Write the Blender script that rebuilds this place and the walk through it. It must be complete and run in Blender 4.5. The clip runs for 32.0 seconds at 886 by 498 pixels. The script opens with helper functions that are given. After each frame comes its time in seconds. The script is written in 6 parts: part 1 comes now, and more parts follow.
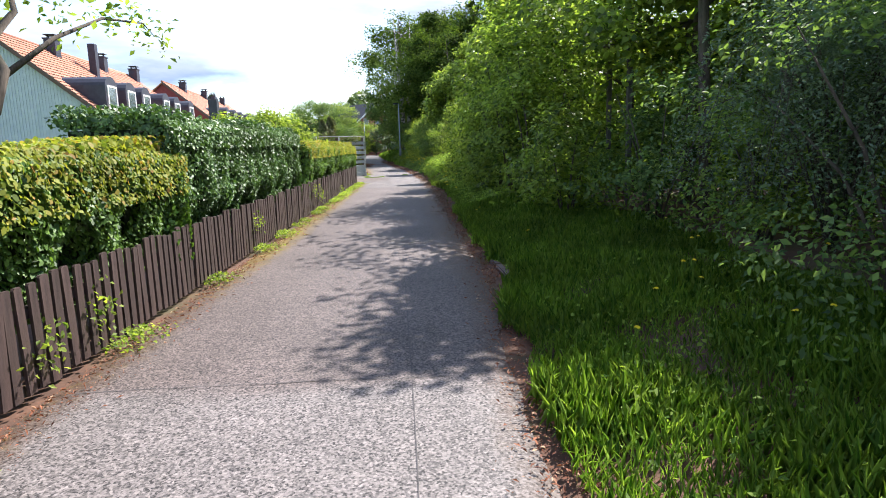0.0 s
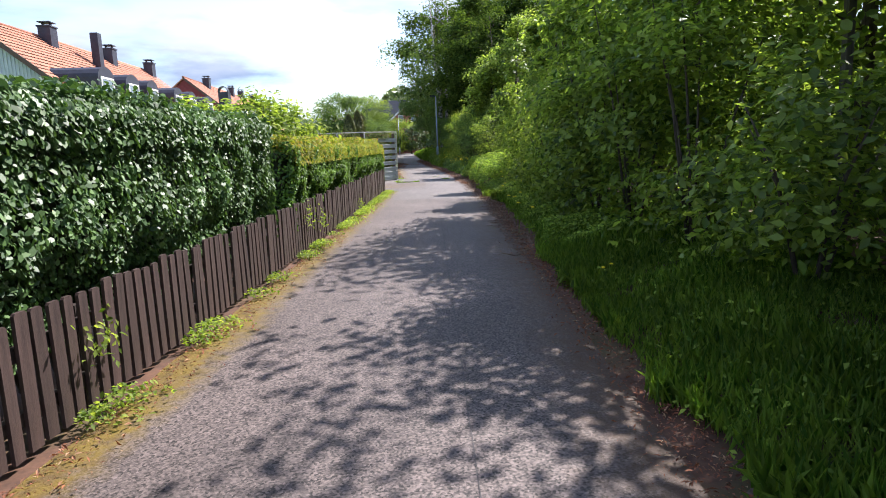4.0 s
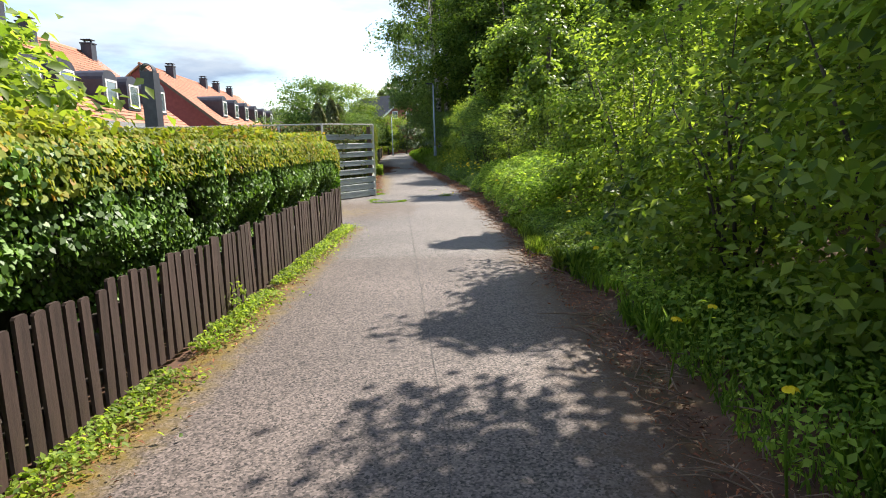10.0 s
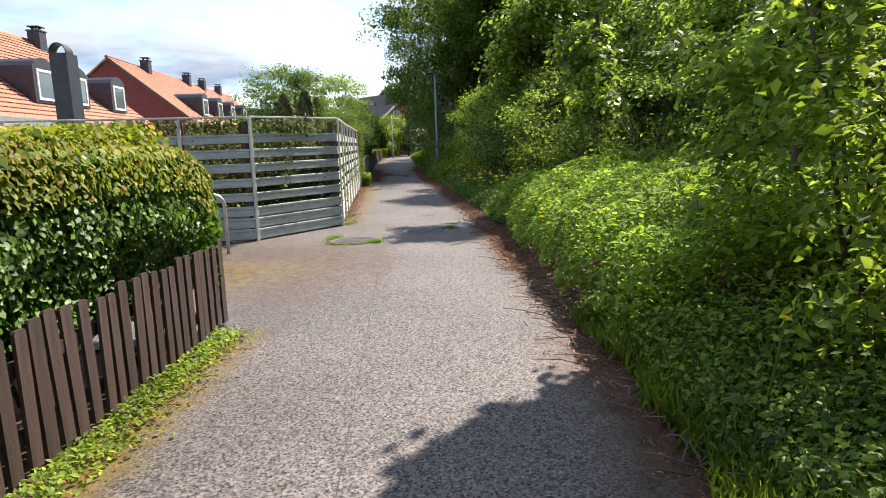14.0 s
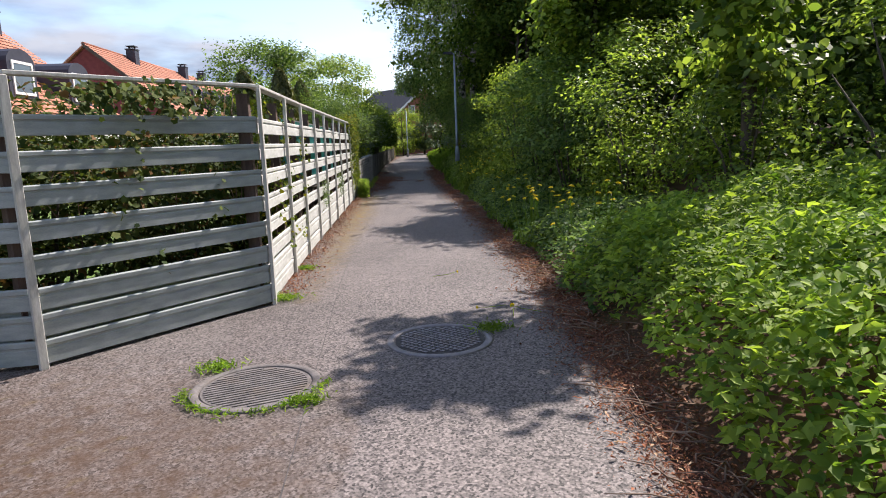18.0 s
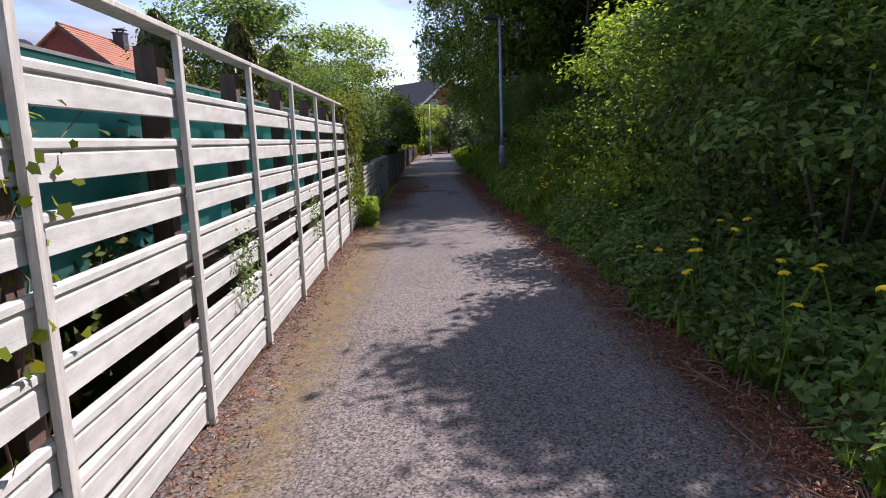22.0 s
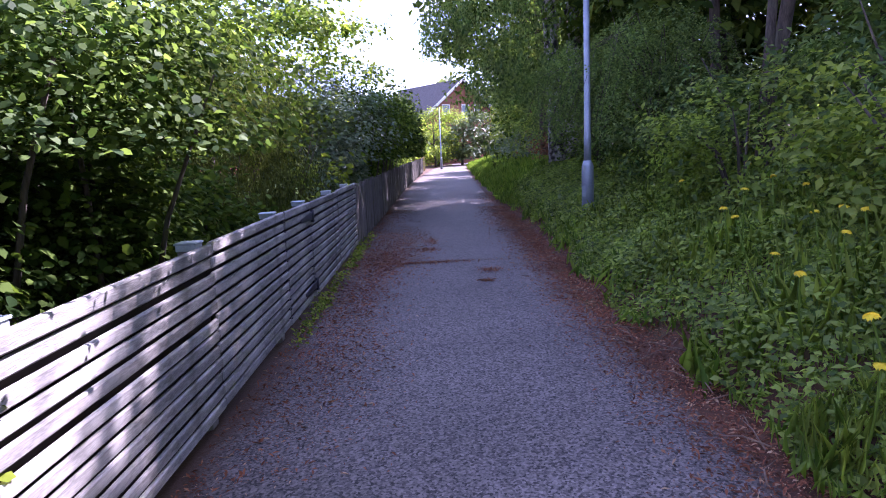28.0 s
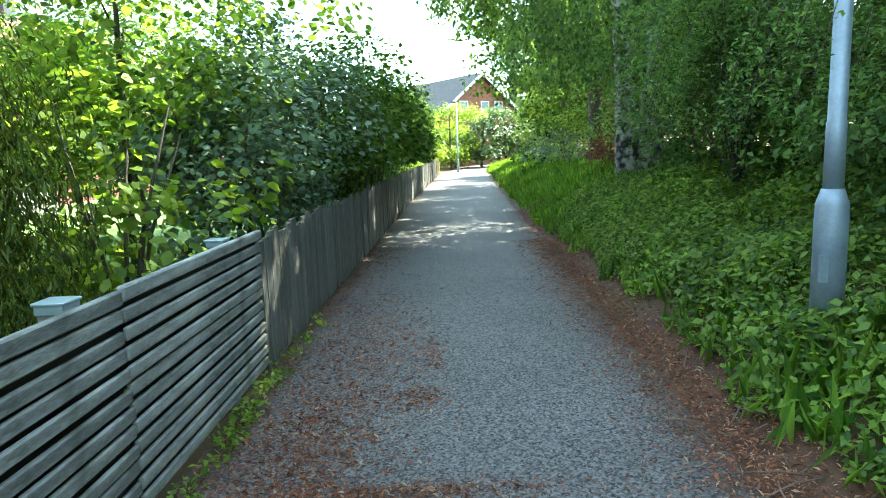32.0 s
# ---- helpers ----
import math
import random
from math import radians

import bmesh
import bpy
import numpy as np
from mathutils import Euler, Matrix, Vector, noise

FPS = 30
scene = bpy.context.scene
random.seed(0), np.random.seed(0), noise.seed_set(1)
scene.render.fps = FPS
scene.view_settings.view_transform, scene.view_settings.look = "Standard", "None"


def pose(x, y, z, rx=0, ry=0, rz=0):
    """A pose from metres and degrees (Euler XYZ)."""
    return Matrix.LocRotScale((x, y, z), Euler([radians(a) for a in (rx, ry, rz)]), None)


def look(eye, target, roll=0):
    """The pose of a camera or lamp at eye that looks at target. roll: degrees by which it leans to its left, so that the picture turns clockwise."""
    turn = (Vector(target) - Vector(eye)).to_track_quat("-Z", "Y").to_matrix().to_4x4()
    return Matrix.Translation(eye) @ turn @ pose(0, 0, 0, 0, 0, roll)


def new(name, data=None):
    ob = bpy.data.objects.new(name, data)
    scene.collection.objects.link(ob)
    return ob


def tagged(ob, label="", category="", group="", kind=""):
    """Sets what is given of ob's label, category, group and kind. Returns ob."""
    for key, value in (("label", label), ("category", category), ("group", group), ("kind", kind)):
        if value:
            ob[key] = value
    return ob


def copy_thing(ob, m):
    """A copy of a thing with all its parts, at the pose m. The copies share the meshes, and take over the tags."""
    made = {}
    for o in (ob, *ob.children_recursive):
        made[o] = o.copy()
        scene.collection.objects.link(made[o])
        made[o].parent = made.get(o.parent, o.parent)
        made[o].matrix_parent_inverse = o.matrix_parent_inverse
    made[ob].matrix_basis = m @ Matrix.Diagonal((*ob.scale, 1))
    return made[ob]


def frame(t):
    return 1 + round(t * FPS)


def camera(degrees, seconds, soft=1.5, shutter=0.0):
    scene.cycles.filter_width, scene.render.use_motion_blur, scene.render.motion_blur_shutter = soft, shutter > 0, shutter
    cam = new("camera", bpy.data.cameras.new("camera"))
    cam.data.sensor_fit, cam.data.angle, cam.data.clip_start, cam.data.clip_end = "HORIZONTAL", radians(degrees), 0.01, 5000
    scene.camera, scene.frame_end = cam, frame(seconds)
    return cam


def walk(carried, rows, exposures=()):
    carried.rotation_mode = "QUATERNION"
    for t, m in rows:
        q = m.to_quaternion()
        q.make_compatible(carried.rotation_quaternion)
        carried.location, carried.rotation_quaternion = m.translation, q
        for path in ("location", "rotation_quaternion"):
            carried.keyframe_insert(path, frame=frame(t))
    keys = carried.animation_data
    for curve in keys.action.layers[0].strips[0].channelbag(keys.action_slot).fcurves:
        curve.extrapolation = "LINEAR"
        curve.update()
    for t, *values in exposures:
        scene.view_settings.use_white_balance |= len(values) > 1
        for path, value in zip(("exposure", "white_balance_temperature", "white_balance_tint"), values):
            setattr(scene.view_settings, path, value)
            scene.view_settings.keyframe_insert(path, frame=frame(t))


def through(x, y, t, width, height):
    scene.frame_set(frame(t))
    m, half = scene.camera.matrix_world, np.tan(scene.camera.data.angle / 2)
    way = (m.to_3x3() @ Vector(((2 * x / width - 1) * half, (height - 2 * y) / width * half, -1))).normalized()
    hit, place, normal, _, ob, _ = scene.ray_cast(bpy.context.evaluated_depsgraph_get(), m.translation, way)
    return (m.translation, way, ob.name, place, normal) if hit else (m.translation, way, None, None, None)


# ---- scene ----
cam = camera(70.0, 32.0, soft=1.0)
PATH = [
    (0, (-1.600, 1.798, 1.459), (-1.308, 3.749, 1.133), -1.6),
    (0.5, (-1.540, 2.622, 1.476), (-1.282, 4.576, 1.141), -2.1),
    (1, (-1.491, 3.422, 1.477), (-1.258, 5.379, 1.139), -2.3),
    (1.5, (-1.505, 4.174, 1.483), (-1.294, 6.134, 1.145), -2.4),
    (2, (-1.428, 4.949, 1.403), (-1.220, 6.911, 1.073), -2.1),
    (2.5, (-1.343, 5.604, 1.413), (-1.141, 7.565, 1.079), -2.3),
    (3, (-1.293, 6.262, 1.455), (-1.106, 8.224, 1.117), -2.1),
    (3.5, (-1.287, 6.898, 1.446), (-1.107, 8.862, 1.113), -2.2),
    (5.5, (-1.009, 9.611, 1.451), (-0.826, 11.576, 1.123), -1.9),
    (6, (-0.961, 10.385, 1.443), (-0.784, 12.350, 1.113), -2.0),
    (6.5, (-0.916, 11.138, 1.430), (-0.742, 13.103, 1.100), -2.1),
    (7, (-0.820, 11.801, 1.461), (-0.647, 13.766, 1.135), -2.2),
    (8, (-0.717, 13.255, 1.453), (-0.516, 15.219, 1.129), -1.5),
    (9, (-0.580, 14.681, 1.460), (-0.386, 16.645, 1.133), -1.7),
    (9.5, (-0.559, 15.452, 1.437), (-0.370, 17.416, 1.110), -1.7),
    (10, (-0.463, 16.192, 1.431), (-0.273, 18.155, 1.098), -1.8),
    (10.5, (-0.398, 17.005, 1.398), (-0.213, 18.969, 1.067), -1.9),
    (11, (-0.313, 17.669, 1.412), (-0.131, 19.633, 1.080), -1.8),
    (11.5, (-0.236, 18.427, 1.409), (-0.060, 20.392, 1.082), -1.9),
    (12, (-0.221, 19.129, 1.427), (-0.053, 21.094, 1.095), -1.9),
    (12.5, (-0.117, 19.858, 1.416), (0.054, 21.823, 1.084), -1.9),
    (13, (-0.044, 20.632, 1.439), (0.133, 22.596, 1.106), -1.7),
    (13.5, (0.108, 21.374, 1.439), (0.291, 23.338, 1.107), -1.9),
    (14, (0.228, 22.228, 1.455), (0.401, 24.193, 1.126), -2.0),
    (14.5, (0.280, 22.820, 1.442), (0.448, 24.786, 1.114), -2.0),
    (16.5, (0.419, 25.892, 1.398), (0.540, 27.862, 1.074), -2.0),
    (17, (0.496, 26.695, 1.408), (0.615, 28.664, 1.081), -2.1),
    (17.5, (0.525, 27.457, 1.422), (0.646, 29.425, 1.087), -2.1),
    (18, (0.655, 28.271, 1.432), (0.772, 30.239, 1.097), -2.2),
    (18.5, (0.711, 29.039, 1.457), (0.819, 31.006, 1.115), -2.2),
    (19, (0.738, 29.884, 1.453), (0.833, 31.851, 1.106), -2.2),
    (19.5, (0.709, 30.709, 1.440), (0.780, 32.677, 1.091), -2.3),
    (20, (0.680, 31.523, 1.450), (0.737, 33.491, 1.101), -2.3),
    (20.5, (0.594, 32.290, 1.456), (0.623, 34.261, 1.113), -2.7),
    (21, (0.492, 33.102, 1.432), (0.524, 35.072, 1.088), -2.6),
    (21.5, (0.518, 33.947, 1.391), (0.557, 35.917, 1.051), -2.5),
    (22, (0.528, 34.791, 1.425), (0.582, 36.761, 1.085), -2.0),
    (22.5, (0.660, 35.581, 1.427), (0.714, 37.552, 1.093), -1.9),
    (23, (0.670, 36.370, 1.447), (0.713, 38.342, 1.112), -1.8),
    (23.5, (0.731, 37.178, 1.452), (0.762, 39.152, 1.132), -2.0),
    (24, (0.639, 38.063, 1.481), (0.675, 40.038, 1.164), -2.1),
    (24.5, (0.643, 38.913, 1.460), (0.669, 40.891, 1.163), -2.3),
    (26.5, (0.513, 42.231, 1.428), (0.544, 44.205, 1.110), -2.0),
    (27, (0.568, 42.947, 1.421), (0.601, 44.922, 1.110), -2.1),
    (27.5, (0.614, 43.659, 1.439), (0.640, 45.634, 1.128), -2.1),
    (28, (0.690, 44.401, 1.446), (0.709, 46.377, 1.138), -2.5),
    (28.5, (0.675, 45.088, 1.470), (0.688, 47.064, 1.163), -2.5),
    (29, (0.712, 45.776, 1.484), (0.726, 47.753, 1.180), -2.3),
    (29.5, (0.731, 46.463, 1.478), (0.740, 48.440, 1.178), -2.4),
    (30, (0.769, 47.130, 1.470), (0.772, 49.107, 1.168), -1.9),
    (30.5, (0.785, 47.782, 1.459), (0.775, 49.759, 1.157), -2.1),
    (31, (0.795, 48.511, 1.442), (0.783, 50.488, 1.137), -2.0),
    (31.5, (0.825, 49.146, 1.467), (0.802, 51.122, 1.159), -2.0),
    (32, (0.788, 49.851, 1.496), (0.756, 51.827, 1.190), -2.1),
]
walk(cam, [(t, look(eye, target, roll)) for t, eye, target, roll in PATH],
     exposures=[(0, 1.4, 6100, 12), (3, 1.3, 5900, 18), (5, 1.2, 6300, 10), (7, 1.28, 6400, 8), (9, 1.2, 6600, 6), (10.5, 1.25, 6600, 7), (12, 1.1, 6600, 8), (14, 1.13, 6600, 10), (17, 0.95, 6500, 14), (18, 0.83, 6400, 16), (19, 0.85, 6300, 20), (20, 1.05, 6200, 16), (21, 0.9, 6200, 18), (22, 0.7, 6200, 24), (23, 0.7, 6200, 28), (24.5, 0.72, 6000, 28), (26.5, 1.25, 6200, 34), (27.2, 1.65, 5900, 38), (28.5, 2.55, 5400, 54), (29.2, 2.85, 5500, 42), (30, 2.85, 5850, 14), (30.5, 2.95, 5800, 6), (31, 3.1, 6000, -6), (32, 3.25, 6100, -14)])

# ---- world and sun ----
SUN_TO = Vector((0.72, 0.69, 0)).normalized()
SUN_ELEV = radians(47)
world = bpy.data.worlds.new("world")
scene.world = world
world.use_nodes = True
wn, wl = world.node_tree.nodes, world.node_tree.links
wn.clear()
w_out, w_bg = wn.new("ShaderNodeOutputWorld"), wn.new("ShaderNodeBackground")
w_sky = wn.new("ShaderNodeTexSky")
w_sky.sky_type, w_sky.sun_disc = "NISHITA", False
w_sky.sun_elevation, w_sky.sun_rotation = SUN_ELEV, math.atan2(SUN_TO.x, SUN_TO.y)
w_sky.air_density, w_sky.dust_density, w_sky.ozone_density = 1.0, 0.8, 1.0
w_co, w_map = wn.new("ShaderNodeTexCoord"), wn.new("ShaderNodeMapping")
w_map.inputs["Scale"].default_value = (1.0, 1.0, 3.6)
w_map.inputs["Location"].default_value = (0.35, 0.1, 0.12)
w_noise = wn.new("ShaderNodeTexNoise")
w_noise.inputs["Scale"].default_value, w_noise.inputs["Detail"].default_value = 2.6, 9
w_noise.inputs["Roughness"].default_value = 0.52
w_ramp = wn.new("ShaderNodeValToRGB")
w_ramp.color_ramp.elements[0].position, w_ramp.color_ramp.elements[1].position = 0.40, 0.56
w_mix = wn.new("ShaderNodeMix")
w_mix.data_type = "RGBA"
w_puff = wn.new("ShaderNodeTexNoise")
w_puff.inputs["Scale"].default_value, w_puff.inputs["Detail"].default_value = 5.0, 8
w_tone = wn.new("ShaderNodeValToRGB")
w_tone.color_ramp.elements[0].position, w_tone.color_ramp.elements[1].position = 0.38, 0.62
w_tone.color_ramp.elements[0].color, w_tone.color_ramp.elements[1].color = (1.2, 1.65, 2.45, 1), (2.9, 3.1, 3.45, 1)
wl.new(w_map.outputs["Vector"], w_puff.inputs["Vector"])
wl.new(w_puff.outputs["Fac"], w_tone.inputs["Fac"])
wl.new(w_tone.outputs["Color"], w_mix.inputs[7])
wl.new(w_co.outputs["Generated"], w_map.inputs["Vector"])
wl.new(w_map.outputs["Vector"], w_noise.inputs["Vector"])
wl.new(w_noise.outputs["Fac"], w_ramp.inputs["Fac"])
wl.new(w_ramp.outputs["Color"], w_mix.inputs[0])
wl.new(w_sky.outputs["Color"], w_mix.inputs[6])
wl.new(w_mix.outputs[2], w_bg.inputs["Color"])
w_bg.inputs["Strength"].default_value = 0.135
wl.new(w_bg.outputs["Background"], w_out.inputs["Surface"])
sun = new("sun", bpy.data.lights.new("sun", "SUN"))
sun.data.energy, sun.data.angle, sun.data.color = 5.0, radians(0.53), (1.0, 0.93, 0.82)
sun.matrix_world = look((0, 0, 40), (-SUN_TO.x * math.cos(SUN_ELEV), -SUN_TO.y * math.cos(SUN_ELEV), 40 - math.sin(SUN_ELEV)))

# ---- materials ----
def node_mat(name):
    m = bpy.data.materials.new(name)
    m.use_nodes = True
    nt = m.node_tree
    return m, nt, nt.nodes["Principled BSDF"]


def surface(name, c1, c2, scale=6.0, rough=0.75, bump=0.3, fine=60.0, stain=None, stain_scale=1.2, stain_amount=0.5,
            stretch=(1, 1, 1), vary=0.0, metal=0.0, spec=0.5, fine_mix=0.35):
    """Two colours over two scales of noise, a stain colour, fine relief and a change from piece to piece."""
    m, nt, b = node_mat(name)
    n, l = nt.nodes, nt.links
    co, mp = n.new("ShaderNodeTexCoord"), n.new("ShaderNodeMapping")
    mp.inputs["Scale"].default_value = stretch
    l.new(co.outputs["Object"], mp.inputs["Vector"])
    big, small = n.new("ShaderNodeTexNoise"), n.new("ShaderNodeTexNoise")
    big.inputs["Scale"].default_value, big.inputs["Detail"].default_value = scale, 5
    small.inputs["Scale"].default_value, small.inputs["Detail"].default_value = fine, 3
    l.new(mp.outputs["Vector"], big.inputs["Vector"])
    l.new(mp.outputs["Vector"], small.inputs["Vector"])
    fac = n.new("ShaderNodeMix")
    fac.inputs[0].default_value = fine_mix
    l.new(big.outputs["Fac"], fac.inputs[2])
    l.new(small.outputs["Fac"], fac.inputs[3])
    ramp = n.new("ShaderNodeValToRGB")
    ramp.color_ramp.elements[0].position, ramp.color_ramp.elements[1].position = 0.36, 0.64
    ramp.color_ramp.elements[0].color, ramp.color_ramp.elements[1].color = (*c1, 1), (*c2, 1)
    l.new(fac.outputs[0], ramp.inputs["Fac"])
    last = ramp.outputs["Color"]
    if stain:
        st, sr, mx = n.new("ShaderNodeTexNoise"), n.new("ShaderNodeValToRGB"), n.new("ShaderNodeMix")
        st.inputs["Scale"].default_value, st.inputs["Detail"].default_value = stain_scale, 6
        l.new(co.outputs["Object"], st.inputs["Vector"])
        sr.color_ramp.elements[0].position, sr.color_ramp.elements[1].position = 0.52, 0.72
        sr.color_ramp.elements[1].color = (stain_amount, stain_amount, stain_amount, 1)
        l.new(st.outputs["Fac"], sr.inputs["Fac"])
        mx.data_type = "RGBA"
        l.new(sr.outputs["Color"], mx.inputs[0])
        l.new(last, mx.inputs[6])
        mx.inputs[7].default_value = (*stain, 1)
        last = mx.outputs[2]
    if vary:
        oi, hv, mr = n.new("ShaderNodeObjectInfo"), n.new("ShaderNodeHueSaturation"), n.new("ShaderNodeMapRange")
        mr.inputs["To Min"].default_value, mr.inputs["To Max"].default_value = 1 - vary, 1 + vary
        l.new(oi.outputs["Random"], mr.inputs["Value"])
        l.new(mr.outputs["Result"], hv.inputs["Value"])
        l.new(last, hv.inputs["Color"])
        last = hv.outputs["Color"]
    l.new(last, b.inputs["Base Color"])
    b.inputs["Roughness"].default_value, b.inputs["Metallic"].default_value = rough, metal
    b.inputs["Specular IOR Level"].default_value = spec
    bp = n.new("ShaderNodeBump")
    bp.inputs["Strength"].default_value, bp.inputs["Distance"].default_value = bump, 0.01
    l.new(fac.outputs[0], bp.inputs["Height"])
    l.new(bp.outputs["Normal"], b.inputs["Normal"])
    return m


def leaf(name, dark, light, tip=None, rough=0.45, through=0.35, spec=0.4):
    """Leaves: a colour per leaf between dark and light, some with the tip colour, light shining through."""
    m, nt, b = node_mat(name)
    n, l = nt.nodes, nt.links
    geo, ramp = n.new("ShaderNodeNewGeometry"), n.new("ShaderNodeValToRGB")
    ramp.color_ramp.elements[0].color, ramp.color_ramp.elements[1].color = (*dark, 1), (*light, 1)
    if tip:
        e = ramp.color_ramp.elements.new(0.82)
        e.color = (*light, 1)
        ramp.color_ramp.elements[-1].color = (*tip, 1)
    l.new(geo.outputs["Random Per Island"], ramp.inputs["Fac"])
    co, nz, hv = n.new("ShaderNodeTexCoord"), n.new("ShaderNodeTexNoise"), n.new("ShaderNodeHueSaturation")
    nz.inputs["Scale"].default_value = 0.9
    l.new(co.outputs["Object"], nz.inputs["Vector"])
    mr = n.new("ShaderNodeMapRange")
    mr.inputs["From Min"].default_value, mr.inputs["From Max"].default_value = 0.3, 0.7
    mr.inputs["To Min"].default_value, mr.inputs["To Max"].default_value = 0.7, 1.3
    l.new(nz.outputs["Fac"], mr.inputs["Value"])
    l.new(mr.outputs["Result"], hv.inputs["Value"])
    l.new(ramp.outputs["Color"], hv.inputs["Color"])
    l.new(hv.outputs["Color"], b.inputs["Base Color"])
    b.inputs["Roughness"].default_value, b.inputs["Specular IOR Level"].default_value = rough, spec
    tr, mix, gain = n.new("ShaderNodeBsdfTranslucent"), n.new("ShaderNodeMixShader"), n.new("ShaderNodeMix")
    gain.data_type, gain.blend_type = "RGBA", "MULTIPLY"
    gain.inputs[0].default_value = 1
    gain.inputs[7].default_value = (1.5, 1.5, 0.7, 1)
    l.new(hv.outputs["Color"], gain.inputs[6])
    l.new(gain.outputs[2], tr.inputs["Color"])
    mix.inputs[0].default_value = through
    l.new(b.outputs["BSDF"], mix.inputs[1])
    l.new(tr.outputs["BSDF"], mix.inputs[2])
    l.new(mix.outputs["Shader"], n["Material Output"].inputs["Surface"])
    return m


def asphalt_mat():
    """Worn asphalt: pale and dark stones of some 8 mm, faint patches, fine cracks and a mossy left margin from attribute."""
    m, nt, b = node_mat("asphalt")
    n, l = nt.nodes, nt.links
    co = n.new("ShaderNodeTexCoord")
    vo, nz, pz = n.new("ShaderNodeTexVoronoi"), n.new("ShaderNodeTexNoise"), n.new("ShaderNodeTexNoise")
    vo.inputs["Scale"].default_value = 82
    nz.inputs["Scale"].default_value, nz.inputs["Detail"].default_value = 68, 8
    pz.inputs["Scale"].default_value, pz.inputs["Detail"].default_value = 0.7, 6
    for t in (vo, nz, pz):
        l.new(co.outputs["Object"], t.inputs["Vector"])
    r1 = n.new("ShaderNodeValToRGB")
    r1.color_ramp.elements[0].color, r1.color_ramp.elements[1].color = (0.014, 0.012, 0.013, 1), (0.34, 0.295, 0.285, 1)
    r1.color_ramp.elements[0].position, r1.color_ramp.elements[1].position = 0.31, 0.83
    sep = n.new("ShaderNodeMix")
    sep.inputs[0].default_value = 0.55
    l.new(vo.outputs["Color"], sep.inputs[2])
    l.new(nz.outputs["Fac"], sep.inputs[3])
    l.new(sep.outputs[0], r1.inputs["Fac"])
    hv, mr = n.new("ShaderNodeHueSaturation"), n.new("ShaderNodeMapRange")
    mr.inputs["From Min"].default_value, mr.inputs["From Max"].default_value = 0.3, 0.7
    mr.inputs["To Min"].default_value, mr.inputs["To Max"].default_value = 0.82, 1.15
    l.new(pz.outputs["Fac"], mr.inputs["Value"])
    l.new(mr.outputs["Result"], hv.inputs["Value"])
    # the older, browner stretch of surfacing
    old, om = n.new("ShaderNodeAttribute"), n.new("ShaderNodeMix")
    old.attribute_name = "older"
    om.data_type, om.blend_type = "RGBA", "MULTIPLY"
    om.inputs[7].default_value = (0.76, 0.68, 0.655, 1)
    l.new(old.outputs["Fac"], om.inputs[0])
    l.new(r1.outputs["Color"], om.inputs[6])
    l.new(om.outputs[2], hv.inputs["Color"])
    # moss and earth creeping in from the margins
    at, mz, ma, rr, mx = (n.new("ShaderNodeAttribute"), n.new("ShaderNodeTexNoise"), n.new("ShaderNodeMath"),
                          n.new("ShaderNodeValToRGB"), n.new("ShaderNodeMix"))
    at.attribute_name = "moss"
    mz.inputs["Scale"].default_value, mz.inputs["Detail"].default_value, mz.inputs["Roughness"].default_value = 7, 9, 0.75
    l.new(co.outputs["Object"], mz.inputs["Vector"])
    ma.operation = "MULTIPLY"
    l.new(at.outputs["Fac"], ma.inputs[0])
    l.new(mz.outputs["Fac"], ma.inputs[1])
    rr.color_ramp.elements[0].position, rr.color_ramp.elements[1].position = 0.24, 0.60
    rr.color_ramp.elements[1].color = (0.9, 0.9, 0.9, 1)
    l.new(ma.outputs["Value"], rr.inputs["Fac"])
    mx.data_type = "RGBA"
    l.new(rr.outputs["Color"], mx.inputs[0])
    l.new(hv.outputs["Color"], mx.inputs[6])
    tone = n.new("ShaderNodeAttribute")
    tone.attribute_name = "tone"
    tz, ta = n.new("ShaderNodeMath"), n.new("ShaderNodeMath")
    tz.operation, ta.operation = "ADD", "MULTIPLY_ADD"
    mc = n.new("ShaderNodeValToRGB")
    mc.color_ramp.elements[0].color, mc.color_ramp.elements[1].color = (0.075, 0.040, 0.022, 1), (0.17, 0.112, 0.010, 1)
    mc.color_ramp.elements[0].position, mc.color_ramp.elements[1].position = 0.25, 0.8
    mk = n.new("ShaderNodeTexNoise")
    mk.inputs["Scale"].default_value, mk.inputs["Detail"].default_value = 9, 8
    l.new(co.outputs["Object"], mk.inputs["Vector"])
    ta.inputs[1].default_value, ta.inputs[2].default_value = 1.5, -0.75
    l.new(mk.outputs["Fac"], ta.inputs[0])
    l.new(tone.outputs["Fac"], tz.inputs[0])
    l.new(ta.outputs["Value"], tz.inputs[1])
    l.new(tz.outputs["Value"], mc.inputs["Fac"])
    l.new(mc.outputs["Color"], mx.inputs[7])
    l.new(mx.outputs[2], b.inputs["Base Color"])
    b.inputs["Roughness"].default_value, b.inputs["Specular IOR Level"].default_value = 0.70, 0.45
    bp = n.new("ShaderNodeBump")
    bp.inputs["Strength"].default_value, bp.inputs["Distance"].default_value = 0.8, 0.008
    l.new(sep.outputs[0], bp.inputs["Height"])
    l.new(bp.outputs["Normal"], b.inputs["Normal"])
    return m


